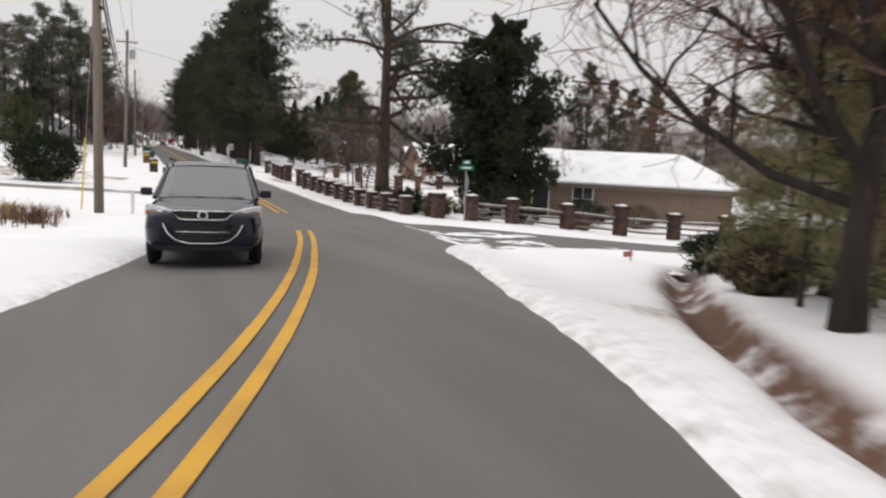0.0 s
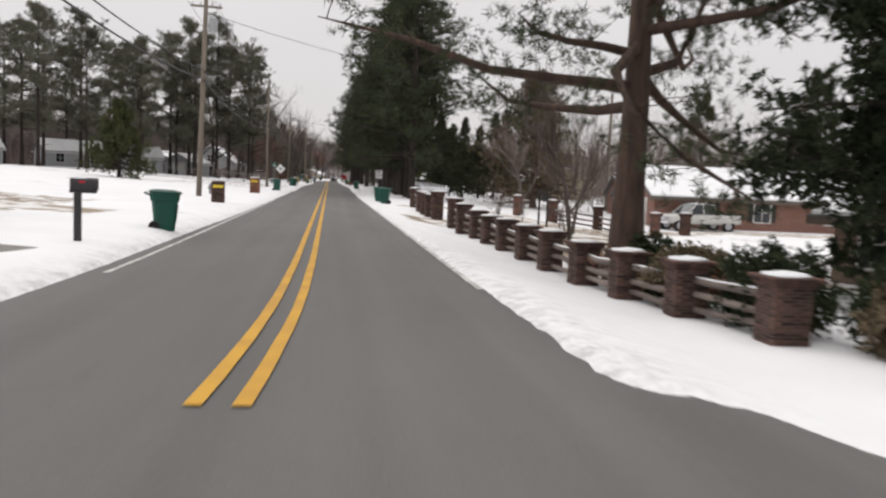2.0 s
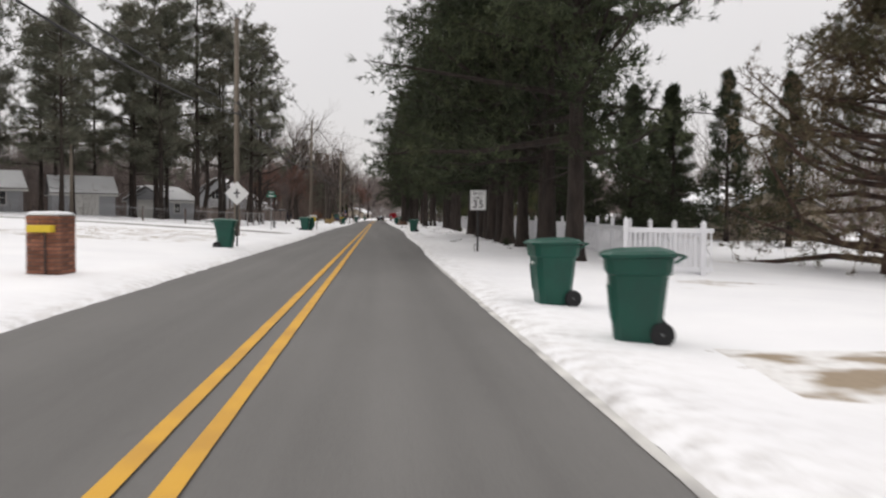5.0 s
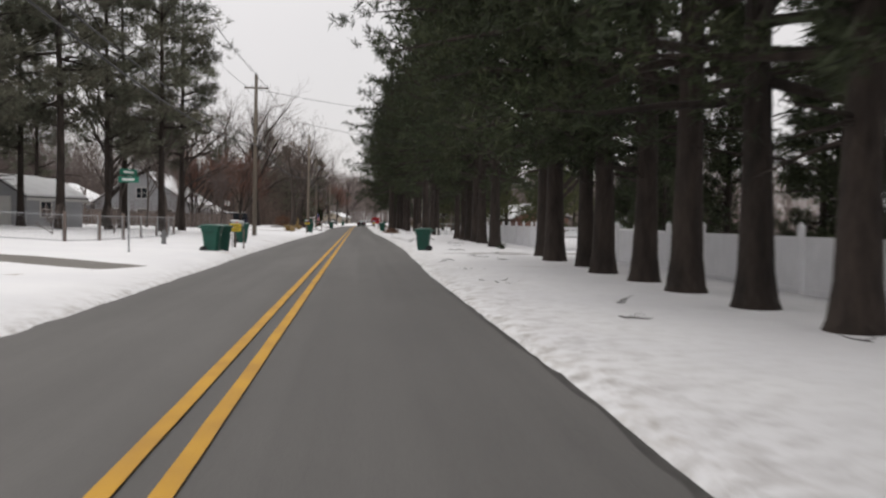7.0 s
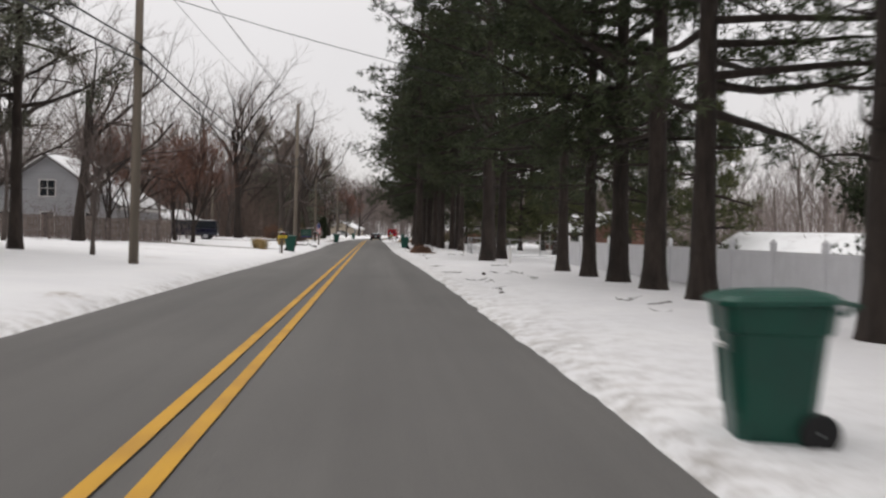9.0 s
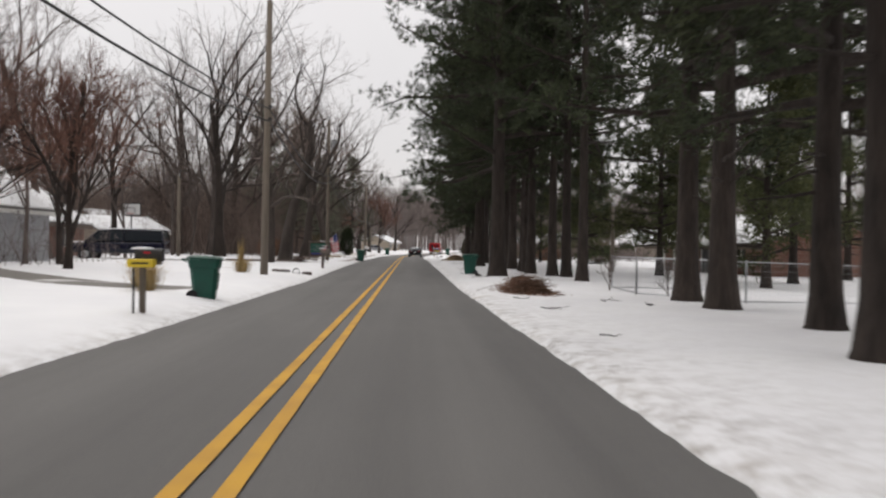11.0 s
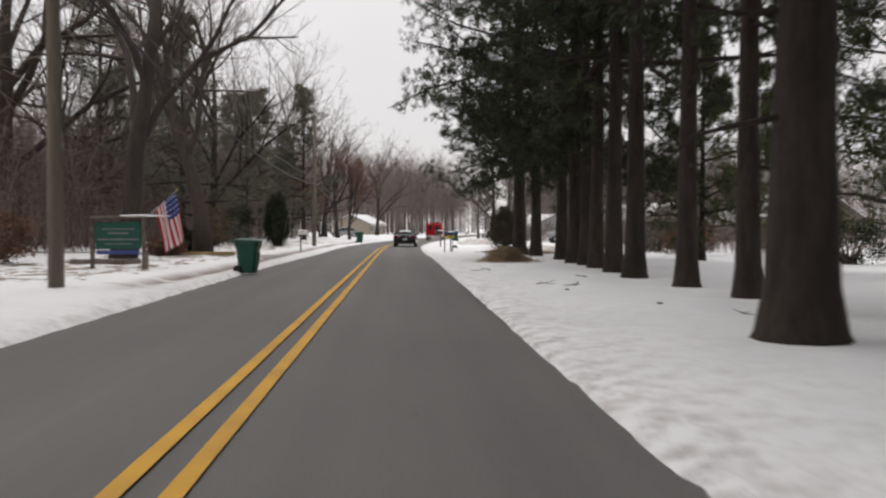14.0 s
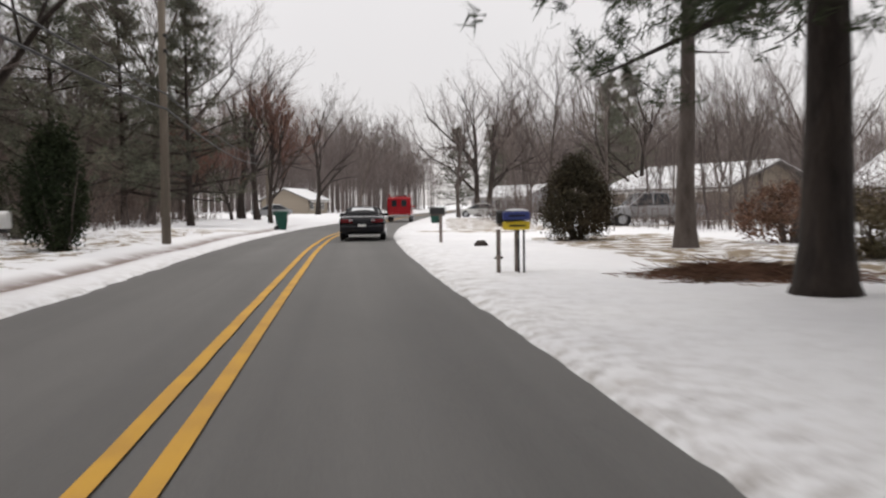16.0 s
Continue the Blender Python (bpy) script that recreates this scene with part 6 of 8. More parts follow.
def wire_fence(pts, h, label, mesh_step=0.16):
    """Steel posts with rails and a woven wire mesh."""
    for (x0, y0), (x1, y1) in zip(pts, pts[1:]):
        a, b = Vector((x0, y0, gz(x0, y0))), Vector((x1, y1, gz(x1, y1)))
        ob = root("wire_fence", Matrix.Translation(a), label, "fence", "wire fences")
        d = b - a
        V, F = [], []
        tube(V, F, [(0, 0, -0.2), (0, 0, h + 0.05)], [0.03, 0.03], 7)
        part("post", (V, F), M["steel"], ob)
        for z in (0.06, h):
            V, F = [], []
            tube(V, F, [Vector((0, 0, z)), d + Vector((0, 0, z))], [0.016, 0.016], 5)
            part("rail", (V, F), M["steel"], ob)
        V, F = [], []
        n = int(d.length / mesh_step)
        for i in range(n + 1):
            p = d * (i / n)
            tube(V, F, [p + Vector((0, 0, 0.06)), p + Vector((0, 0, h))], [0.0025, 0.0025], 3, False)
        for k in range(int(h / mesh_step)):
            z = 0.1 + k * mesh_step
            tube(V, F, [Vector((0, 0, z)), d + Vector((0, 0, z))], [0.0025, 0.0025], 3, False)
        tagged(part("mesh", (V, F), M["steel"], ob), kind="stuff")


wire_fence([(8.2, 99.6), (10.4, 96.6), (12.6, 97.4), (15.5, 98.2), (18.5, 99.0)], 1.15, "grey wire yard fence with steel posts")
wire_fence([(8.2, 99.6), (8.4, 103.5), (12, 104)], 1.15, "grey wire yard fence with steel posts")
LF = [(-10.8, 45.5), (-10.2, 48.0), (-10.0, 51.0), (-9.9, 54.0), (-9.8, 57.0), (-9.9, 60.0), (-10.3, 63.5)]
wire_fence(LF, 1.1, "wire fence on wooden posts around the yard", 0.22)
wire_fence([(-10.8, 45.5), (-14.0, 46.0), (-17.5, 46.6), (-21, 47)], 1.1, "wire fence on wooden posts around the yard", 0.22)
for i, (x, y) in enumerate(LF + [(-14.0, 46.0), (-17.5, 46.6)]):
    bm = bmesh.new()
    strip_post(bm, 0.07, 0.0, 1.25, 0.11)
    f = root("fence_post", spot(x, y, i * 37), "weathered wooden fence post in the snow", "fence post", "wooden fence posts")
    part("post", bm, M["rail"], f)


for i in range(6):
    board_fence(-27.0 + 2.5 * i, 97.0 + 0.3 * i, -24.5 + 2.5 * i, 97.3 + 0.3 * i)


# ---- vehicles ----
def paint(name, c, flake=0.0):
    return mat(name, c, 0.16, vary=0.05, scale=1.5, fine=30, bump=0.0, spec=0.35, coat=0.15, second=tuple(v * 0.9 for v in c))


M["car_navy"] = paint("dark_navy_car_paint", (0.007, 0.008, 0.022))
M["car_black"] = paint("blue_black_car_paint", (0.005, 0.005, 0.009))
M["car_red"] = paint("red_truck_paint", (0.34, 0.012, 0.018))
M["car_white"] = paint("white_truck_paint", (0.62, 0.62, 0.60))
M["car_silver"] = paint("silver_truck_paint", (0.34, 0.34, 0.35))
M["chrome"] = mat("chrome", (0.75, 0.75, 0.77), 0.12, metal=1.0, vary=0.04, bump=0)
M["lamp_clear"] = mat("clear_lamp_lens", (0.55, 0.56, 0.58), 0.12, metal=0.35, vary=0.1, scale=18, fine=60, bump=0.1)
M["lamp_red"] = mat("red_lamp_lens", (0.16, 0.006, 0.010), 0.2, vary=0.1, bump=0.02)
M["lamp_amber"] = mat("amber_lamp_lens", (0.55, 0.16, 0.02), 0.2, vary=0.1, bump=0.02)
M["soft_top"] = mat("black_soft_top", (0.014, 0.014, 0.016), 0.85, vary=0.15, scale=4, fine=80, bump=0.2)
M["alloy"] = mat("alloy_wheel", (0.50, 0.51, 0.53), 0.3, metal=0.85, vary=0.08, bump=0.02)


def loft(sections, closed_ends=True):
    """A skin over cross-sections of equal point counts."""
    bm = bmesh.new()
    rings = [[bm.verts.new(p) for p in s] for s in sections]
    n = len(rings[0])
    for A, B in zip(rings, rings[1:]):
        for k in range(n):
            bm.faces.new((A[k], A[(k + 1) % n], B[(k + 1) % n], B[k]))
    if closed_ends:
        bm.faces.new(rings[0][::-1]), bm.faces.new(rings[-1])
    bmesh.ops.recalc_face_normals(bm, faces=bm.faces)
    return bm


def body_section(y, w, z0, z1):
    h = z1 - z0
    half = [(w * 0.80, z0), (w * 0.95, z0 + 0.05), (w, z0 + 0.25 * h), (w, z0 + 0.62 * h), (w * 0.955, z0 + 0.90 * h), (w * 0.82, z1 - 0.005), (w * 0.4, z1 + 0.012)]
    return [(x, y, z) for x, z in half] + [(-x, y, z) for x, z in half[::-1]]


def cabin_section(y, wb, wr, zb, zr):
    half = [(wb, zb), (wb + (wr - wb) * 0.6, zb + 0.6 * (zr - zb)), (wr, zr - 0.04), (wr * 0.8, zr), (wr * 0.35, zr + 0.012)]
    return [(x, y, z) for x, z in half] + [(-x, y, z) for x, z in half[::-1]]


def car(name, m, label, cat, col, body, cabin, roof, wheels, wr, track, glass="glass", roof_mat=None, rim="alloy"):
    """A vehicle along +y, its origin on the road at its middle. body: (y, half width, z low, z high) from the rear forward;
    cabin: (y, half width at the belt, at the roof, belt z, roof z); roof: the span of cabin stations that the roof panel covers."""
    ob = root(name, m, label, cat)
    b = part("body", loft([body_section(*s) for s in body]), M[col], ob, smooth=False)
    b.data.polygons.foreach_set("use_smooth", [True] * len(b.data.polygons))
    sub = b.modifiers.new("round", "SUBSURF")
    sub.levels = sub.render_levels = 2
    part("glazing", loft([cabin_section(*s) for s in cabin]), M[glass], ob)
    rs = []
    for y, wb, wt, zb, zr in cabin[roof[0]:roof[1]]:
        rs.append([(wt + 0.012, y, zr - 0.06), (wt + 0.008, y, zr - 0.03), (wt * 0.8, y, zr + 0.014), (wt * 0.35, y, zr + 0.03), (-wt * 0.35, y, zr + 0.03), (-wt * 0.8, y, zr + 0.014), (-wt - 0.008, y, zr - 0.03), (-wt - 0.012, y, zr - 0.06)])
    part("roof", loft(rs), M[roof_mat or col], ob)
    for sx in (-1, 1):
        for s, q in ((cabin[0], cabin[roof[0]]), (cabin[-1], cabin[roof[1] - 1]), (cabin[len(cabin) // 2], cabin[len(cabin) // 2])):
            V, F = [], []
            tube(V, F, [(sx * (s[1] + 0.004), s[0], s[3]), (sx * (q[2] + 0.006), q[0], q[4] - 0.04)], [0.045, 0.038], 6)
            part("pillar", (V, F), M[roof_mat or col], ob)
    for y in wheels:
        for sx in (-1, 1):
            t = part("wheel", tyre_bm(wr, 0.22, (sx * track, y, wr), 22), M["black"], ob)
            part("rim", disc_bm(wr * 0.64, 0.17, (sx * (track + 0.012), y, wr), 20), M[rim], t)
            V, F = [], []
            for k in range(5):
                a = 2 * math.pi * k / 5 + 0.3
                x = sx * (track + 0.105)
                tube(V, F, [(x, y, wr), (x, y + math.cos(a) * wr * 0.6, wr + math.sin(a) * wr * 0.6)], [0.035, 0.028], 5)
            part("spider", (V, F), M[rim], t)
            part("arch", tyre_bm(wr * 1.17, 0.10, (sx * (track + 0.045), y, wr), 22), M["black"], ob)
    for sx in (-1, 1):
        c = cabin[-1]
        part("mirror", bm_box(0.20, 0.12, 0.14, (sx * (c[1] + 0.16), c[0] - 0.22, c[3] + 0.10), 0.035, seg=2), M[col], ob)
    return ob


def lamp(ob, name, s, at, key, bevel=0.02, rot=None, label=""):
    return part(name, bm_box(*s, at, bevel, rot=rot, seg=2), M[key], ob, label)


def heading(x, y, turn, lift=0.0):
    return Matrix.Translation((x, y, float(road_z(y)) + lift)) @ pose(0, 0, 0, 0, 0, turn)


# the dark crossover in the oncoming lane
suv_m = Matrix.Translation((-4.52, -77.2, float(road_z(-77.2)) + 0.01)) @ pose(0, 0, 0, 3.2, 0, 173.5)
# Greenish tint, lightened to hold the sky's reflection in the base colour.
M["windscreen"] = glass_mat("greenish_sky_paled_windscreen", (0.10, 0.115, 0.11))
suv = car("crossover_car", suv_m, "dark navy crossover driving in the oncoming lane with chrome grille trim", "car", "car_navy",
          [(-2.50, 0.80, 0.45, 1.05), (-2.42, 0.92, 0.32, 1.14), (-1.9, 0.965, 0.27, 1.18), (-0.9, 0.97, 0.26, 1.16), (0.3, 0.97, 0.26, 1.13), (1.05, 0.965, 0.26, 1.12), (1.7, 0.955, 0.27, 1.07), (2.1, 0.94, 0.28, 1.02), (2.36, 0.91, 0.29, 0.95), (2.48, 0.86, 0.30, 0.90), (2.55, 0.79, 0.31, 0.85), (2.57, 0.74, 0.34, 0.80)],
          [(-2.35, 0.84, 0.64, 1.15, 1.25), (-2.0, 0.88, 0.70, 1.15, 1.62), (-1.0, 0.91, 0.73, 1.14, 1.74), (0.0, 0.91, 0.73, 1.12, 1.74), (0.42, 0.90, 0.71, 1.11, 1.66), (1.3, 0.86, 0.80, 1.09, 1.11)], (1, 5), (-1.42, 1.48), 0.375, 0.84, glass="windscreen")


def tapered_plate(y, z0, w0, z1, w1, depth):
    """An upright plate, half as wide as w0 says at z0 and as w1 says at z1, that bows back towards its ends."""
    cols = []
    for k in (-1.0, -0.6, 0.0, 0.6, 1.0):
        back = 0.09 * abs(k) ** 2.2
        cols.append([(k * w0, y - back, z0), (k * w1, y - back, z1), (k * w1, y - back - depth, z1), (k * w0, y - back - depth, z0)])
    return loft(cols)


def trim_line(pts, r, parent, name="chrome_trim"):
    V, F = [], []
    tube(V, F, pts, [r] * len(pts), 6)
    part(name, (V, F), M["chrome"], parent, smooth=True)


for sx in (-1, 1):
    h = part("headlight", loft([[(sx * 0.50, 2.515, 0.835), (sx * 0.50, 2.50, 0.90), (sx * 0.50, 2.38, 0.93), (sx * 0.50, 2.38, 0.835)],
                                [(sx * 0.74, 2.45, 0.80), (sx * 0.74, 2.40, 0.955), (sx * 0.74, 2.28, 0.98), (sx * 0.74, 2.28, 0.80)],
                                [(sx * 0.925, 2.22, 0.82), (sx * 0.925, 2.14, 0.985), (sx * 0.90, 2.06, 1.0), (sx * 0.90, 2.06, 0.82)]]), M["lamp_clear"], suv, "clear headlight")
    lamp(h, "indicator", (0.06, 0.10, 0.06), (sx * 0.88, 2.24, 0.87), "lamp_amber", 0.015)
    lamp(h, "bulb_housing", (0.10, 0.02, 0.09), (sx * 0.66, 2.475, 0.87), "chrome", 0.015, pose(0, 0, 0, -18, 0, sx * -24))
    lamp(suv, "fog_recess", (0.20, 0.06, 0.09), (sx * 0.74, 2.47, 0.45), "black", 0.02, pose(0, 0, 0, 0, 0, sx * -28))
    V, F = [], []
    tube(V, F, [(sx * 0.68, -1.8, 1.75), (sx * 0.70, -0.9, 1.805), (sx * 0.70, 0.1, 1.795)], [0.02] * 3, 6)
    part("roof_rail", (V, F), M["black"], suv)
grille = part("grille", tapered_plate(2.63, 0.775, 0.36, 0.895, 0.47, 0.05), M["sign_black"], suv)
trim_line([(-0.49, 2.575, 0.905), (-0.25, 2.64, 0.905), (0.25, 2.64, 0.905), (0.49, 2.575, 0.905), (0.36, 2.60, 0.772), (0.2, 2.645, 0.765), (-0.2, 2.645, 0.765), (-0.36, 2.60, 0.772), (-0.49, 2.575, 0.905)], 0.013, grille)
for z in (0.81, 0.86):
    part("grille_bar", tapered_plate(2.638, z, 0.38, z + 0.012, 0.39, 0.02), M["dark_metal"], grille)
part("badge", tyre_bm(0.085, 0.02, (0, 0, 0), 16), M["chrome"], grille).matrix_basis = pose(0, 2.65, 0.84, 0, 0, 90)
intake = part("intake", tapered_plate(2.63, 0.40, 0.38, 0.70, 0.60, 0.06), M["sign_black"], suv)
trim_line([(-0.63, 2.55, 0.71), (-0.54, 2.575, 0.54), (-0.40, 2.60, 0.42), (-0.2, 2.64, 0.385), (0.2, 2.64, 0.385), (0.40, 2.60, 0.42), (0.54, 2.575, 0.54), (0.63, 2.55, 0.71)], 0.013, intake)
trim_line([(-0.42, 2.61, 0.575), (-0.2, 2.65, 0.57), (0.2, 2.65, 0.57), (0.42, 2.61, 0.575)], 0.010, intake)
for z in (0.46, 0.52, 0.63):
    part("grille_bar", tapered_plate(2.638, z, 0.44, z + 0.014, 0.45, 0.02), M["dark_metal"], intake)
part("lower_lip", tapered_plate(2.60, 0.27, 0.74, 0.345, 0.80, 0.10), M["black"], suv)
for x0, x1 in ((-0.62, -0.02), (0.08, 0.66)):
    V, F = [], []
    tube(V, F, [(x0, 1.30, 1.115), ((x0 + x1) / 2, 1.25, 1.135), (x1, 1.24, 1.14)], [0.012] * 3, 5)
    part("wiper", (V, F), M["black"], suv)

# the dark convertible ahead
cv_m = heading(1.85, 188.4, -3, 0.01)
cv = car("convertible_car", cv_m, "dark blue-black convertible with its black soft top up", "car", "car_black",
         [(-2.45, 0.74, 0.34, 0.86), (-2.38, 0.86, 0.26, 0.93), (-1.9, 0.925, 0.22, 0.965), (-1.0, 0.935, 0.19, 0.93), (0.2, 0.93, 0.18, 0.90), (1.0, 0.925, 0.18, 0.86), (1.8, 0.90, 0.19, 0.76), (2.3, 0.82, 0.22, 0.62), (2.45, 0.66, 0.26, 0.52)],
         [(-1.55, 0.72, 0.62, 0.94, 0.98), (-0.95, 0.78, 0.60, 0.93, 1.24), (-0.3, 0.80, 0.61, 0.91, 1.29), (0.15, 0.80, 0.60, 0.90, 1.25), (0.95, 0.76, 0.72, 0.87, 0.90)], (0, 4), (-1.30, 1.28), 0.325, 0.79, roof_mat="soft_top")
part("rear_window", loft([[(0.46, -1.30, 1.075), (-0.46, -1.30, 1.075), (-0.46, -1.31, 1.09), (0.46, -1.31, 1.09)], [(0.40, -1.02, 1.245), (-0.40, -1.02, 1.245), (-0.40, -1.03, 1.26), (0.40, -1.03, 1.26)]]), M["lamp_clear"], cv, "cloudy plastic rear window")
V, F = [], []
tube(V, F, [(-0.84, -2.22, 0.93), (-0.80, -2.30, 1.035), (-0.4, -2.36, 1.06), (0.4, -2.36, 1.06), (0.80, -2.30, 1.035), (0.84, -2.22, 0.93)], [0.03] * 6, 6)
part("spoiler", (V, F), M["car_black"], cv)
for sx in (-1, 1):
    t = lamp(cv, "tail_light", (0.46, 0.06, 0.13), (sx * 0.58, -2.435, 0.76), "lamp_red", 0.03, pose(0, 0, 0, 0, 0, sx * 6), "dark red tail light")
    lamp(t, "reverse_light", (0.15, 0.02, 0.06), (sx * 0.42, -2.475, 0.78), "lamp_clear", 0.01)
lamp(cv, "licence_plate", (0.31, 0.012, 0.16), (0, -2.463, 0.56), "white_sign", 0.004, None, "pale licence plate")
lamp(cv, "bumper", (1.72, 0.14, 0.26), (0, -2.40, 0.46), "car_black", 0.05)
V, F = [], []
tube(V, F, [(-0.5, -2.3, 0.24), (-0.5, -2.47, 0.24)], [0.035, 0.035], 8)
tube(V, F, [(0.5, -2.3, 0.24), (0.5, -2.47, 0.24)], [0.035, 0.035], 8)
part("exhaust", (V, F), M["chrome"], cv)

# the red rescue truck further on
vn_m = heading(5.75, 223.6, -7, 0.01)
vn = car("rescue_truck", vn_m, "red utility truck with rear doors and a roof rack", "truck", "car_red",
         [(-2.6, 0.95, 0.45, 1.15), (-2.55, 1.0, 0.40, 1.18), (-1.0, 1.0, 0.38, 1.2), (0.6, 1.0, 0.38, 1.2), (1.4, 0.98, 0.38, 1.16), (2.3, 0.94, 0.40, 1.05), (2.5, 0.86, 0.45, 0.9)],
         [(-2.52, 0.97, 0.88, 1.17, 1.9), (-2.45, 0.97, 0.90, 1.17, 2.02), (-0.5, 0.97, 0.92, 1.18, 2.05), (0.6, 0.96, 0.90, 1.18, 2.0), (1.5, 0.90, 0.84, 1.14, 1.18)], (0, 4), (-1.6, 1.7), 0.38, 0.86)
for sx in (-1, 1):
    d = part("rear_door", bm_box(0.90, 0.05, 1.42, (sx * 0.455, -2.61, 1.20), 0.02), M["car_red"], vn)
    part("window", bm_box(0.42, 0.02, 0.52, (sx * 0.40, -2.64, 1.52), 0.02), M["glass"], d)
    lamp(vn, "tail_light", (0.12, 0.05, 0.34), (sx * 0.93, -2.60, 1.0), "lamp_red", 0.02)
    part("side_panel", bm_box(0.03, 3.0, 0.86, (sx * 0.965, -1.05, 1.55), 0.02), M["car_red"], vn)
    for y in (-2.2, -0.2):
        part("rack_post", bm_box(0.05, 0.05, 0.22, (sx * 0.8, y, 2.14), 0.005), M["car_red"], vn)
    part("rack_rail", bm_box(0.05, 2.6, 0.06, (sx * 0.8, -1.2, 2.26), 0.01), M["car_red"], vn)
lamp(vn, "rear_bumper", (1.9, 0.22, 0.18), (0, -2.66, 0.50), "chrome", 0.02)
lamp(vn, "light_bar", (1.1, 0.25, 0.13), (0, 0.1, 2.12), "lamp_red", 0.03)


def pickup(x, y, turn, col, label):
    ob = car("pickup_truck", spot(x, y, turn), label, "truck", col,
             [(-2.8, 0.92, 0.55, 1.12), (-2.72, 0.97, 0.48, 1.16), (-0.9, 0.98, 0.45, 1.16), (0.6, 0.98, 0.45, 1.14), (1.2, 0.97, 0.45, 1.13), (2.4, 0.94, 0.48, 1.08), (2.65, 0.88, 0.52, 0.98)],
             [(-0.85, 0.90, 0.76, 1.14, 1.2), (-0.72, 0.90, 0.76, 1.14, 1.76), (0.1, 0.91, 0.78, 1.14, 1.82), (0.6, 0.91, 0.77, 1.13, 1.76), (1.3, 0.88, 0.82, 1.11, 1.14)], (1, 4), (-1.75, 1.75), 0.39, 0.84)
    for sx in (-1, 1):
        lamp(ob, "headlight", (0.30, 0.10, 0.2), (sx * 0.72, 2.62, 0.86), "lamp_clear", 0.02)
        lamp(ob, "tail_light", (0.10, 0.06, 0.36), (sx * 0.90, -2.78, 0.92), "lamp_red", 0.02)
    lamp(ob, "grille", (0.95, 0.08, 0.22), (0, 2.66, 0.84), "chrome", 0.02)
    lamp(ob, "front_bumper", (1.8, 0.16, 0.18), (0, 2.68, 0.58), "chrome", 0.03)
    lamp(ob, "bed_floor", (1.6, 1.8, 0.04), (0, -1.8, 1.175), "black", 0.0)
    return ob


pickup(24.3, -15.0, 97, "car_white", "white pickup truck parked on the gravel drive")
pickup(17.2, 196.5, 88, "car_silver", "silver pickup truck parked before a house")
pk_van = car("passenger_van", spot(-17.0, 126.4, 94), "dark blue full-size van with a snowy hood on a drive", "van", "car_navy",
             [(-2.9, 0.95, 0.45, 1.2), (-2.8, 1.0, 0.42, 1.22), (-0.5, 1.0, 0.40, 1.2), (1.2, 0.99, 0.40, 1.18), (1.9, 0.97, 0.40, 1.12), (2.7, 0.93, 0.44, 1.04), (2.85, 0.86, 0.5, 0.9)],
             [(-2.82, 0.95, 0.84, 1.2, 1.7), (-2.7, 0.95, 0.86, 1.2, 1.88), (-0.5, 0.95, 0.87, 1.2, 1.92), (1.0, 0.94, 0.85, 1.18, 1.86), (1.85, 0.90, 0.86, 1.12, 1.15)], (1, 4), (-1.8, 1.8), 0.38, 0.86)
part("snow_patch", Matrix_shift(lump(1.5, 1.0, 0.06, 4), 0), M["snow_cap"], pk_van, smooth=True).matrix_basis = pose(0, 2.35, 1.08)
part("snow_patch", Matrix_shift(lump(1.5, 3.6, 0.05, 5), 0), M["snow_cap"], pk_van, smooth=True).matrix_basis = pose(0, -0.9, 1.93)
for x, y, turn, col, label in ((-6.5, 240, 95, "car_silver", "snow-dusted car parked by a house"), (14.5, 236, 80, "car_white", "white car parked far down the road")):
    car("parked_car", spot(x, y, turn), label, "car", col,
        [(-2.2, 0.80, 0.35, 0.88), (-1.6, 0.88, 0.28, 0.93), (0.2, 0.89, 0.25, 0.92), (1.2, 0.88, 0.25, 0.86), (2.1, 0.80, 0.3, 0.7)],
        [(-1.7, 0.80, 0.66, 0.92, 0.97), (-0.9, 0.83, 0.64, 0.92, 1.38), (-0.1, 0.83, 0.64, 0.92, 1.42), (0.4, 0.82, 0.62, 0.91, 1.34), (1.2, 0.78, 0.74, 0.88, 0.92)], (1, 4), (-1.3, 1.35), 0.32, 0.76)


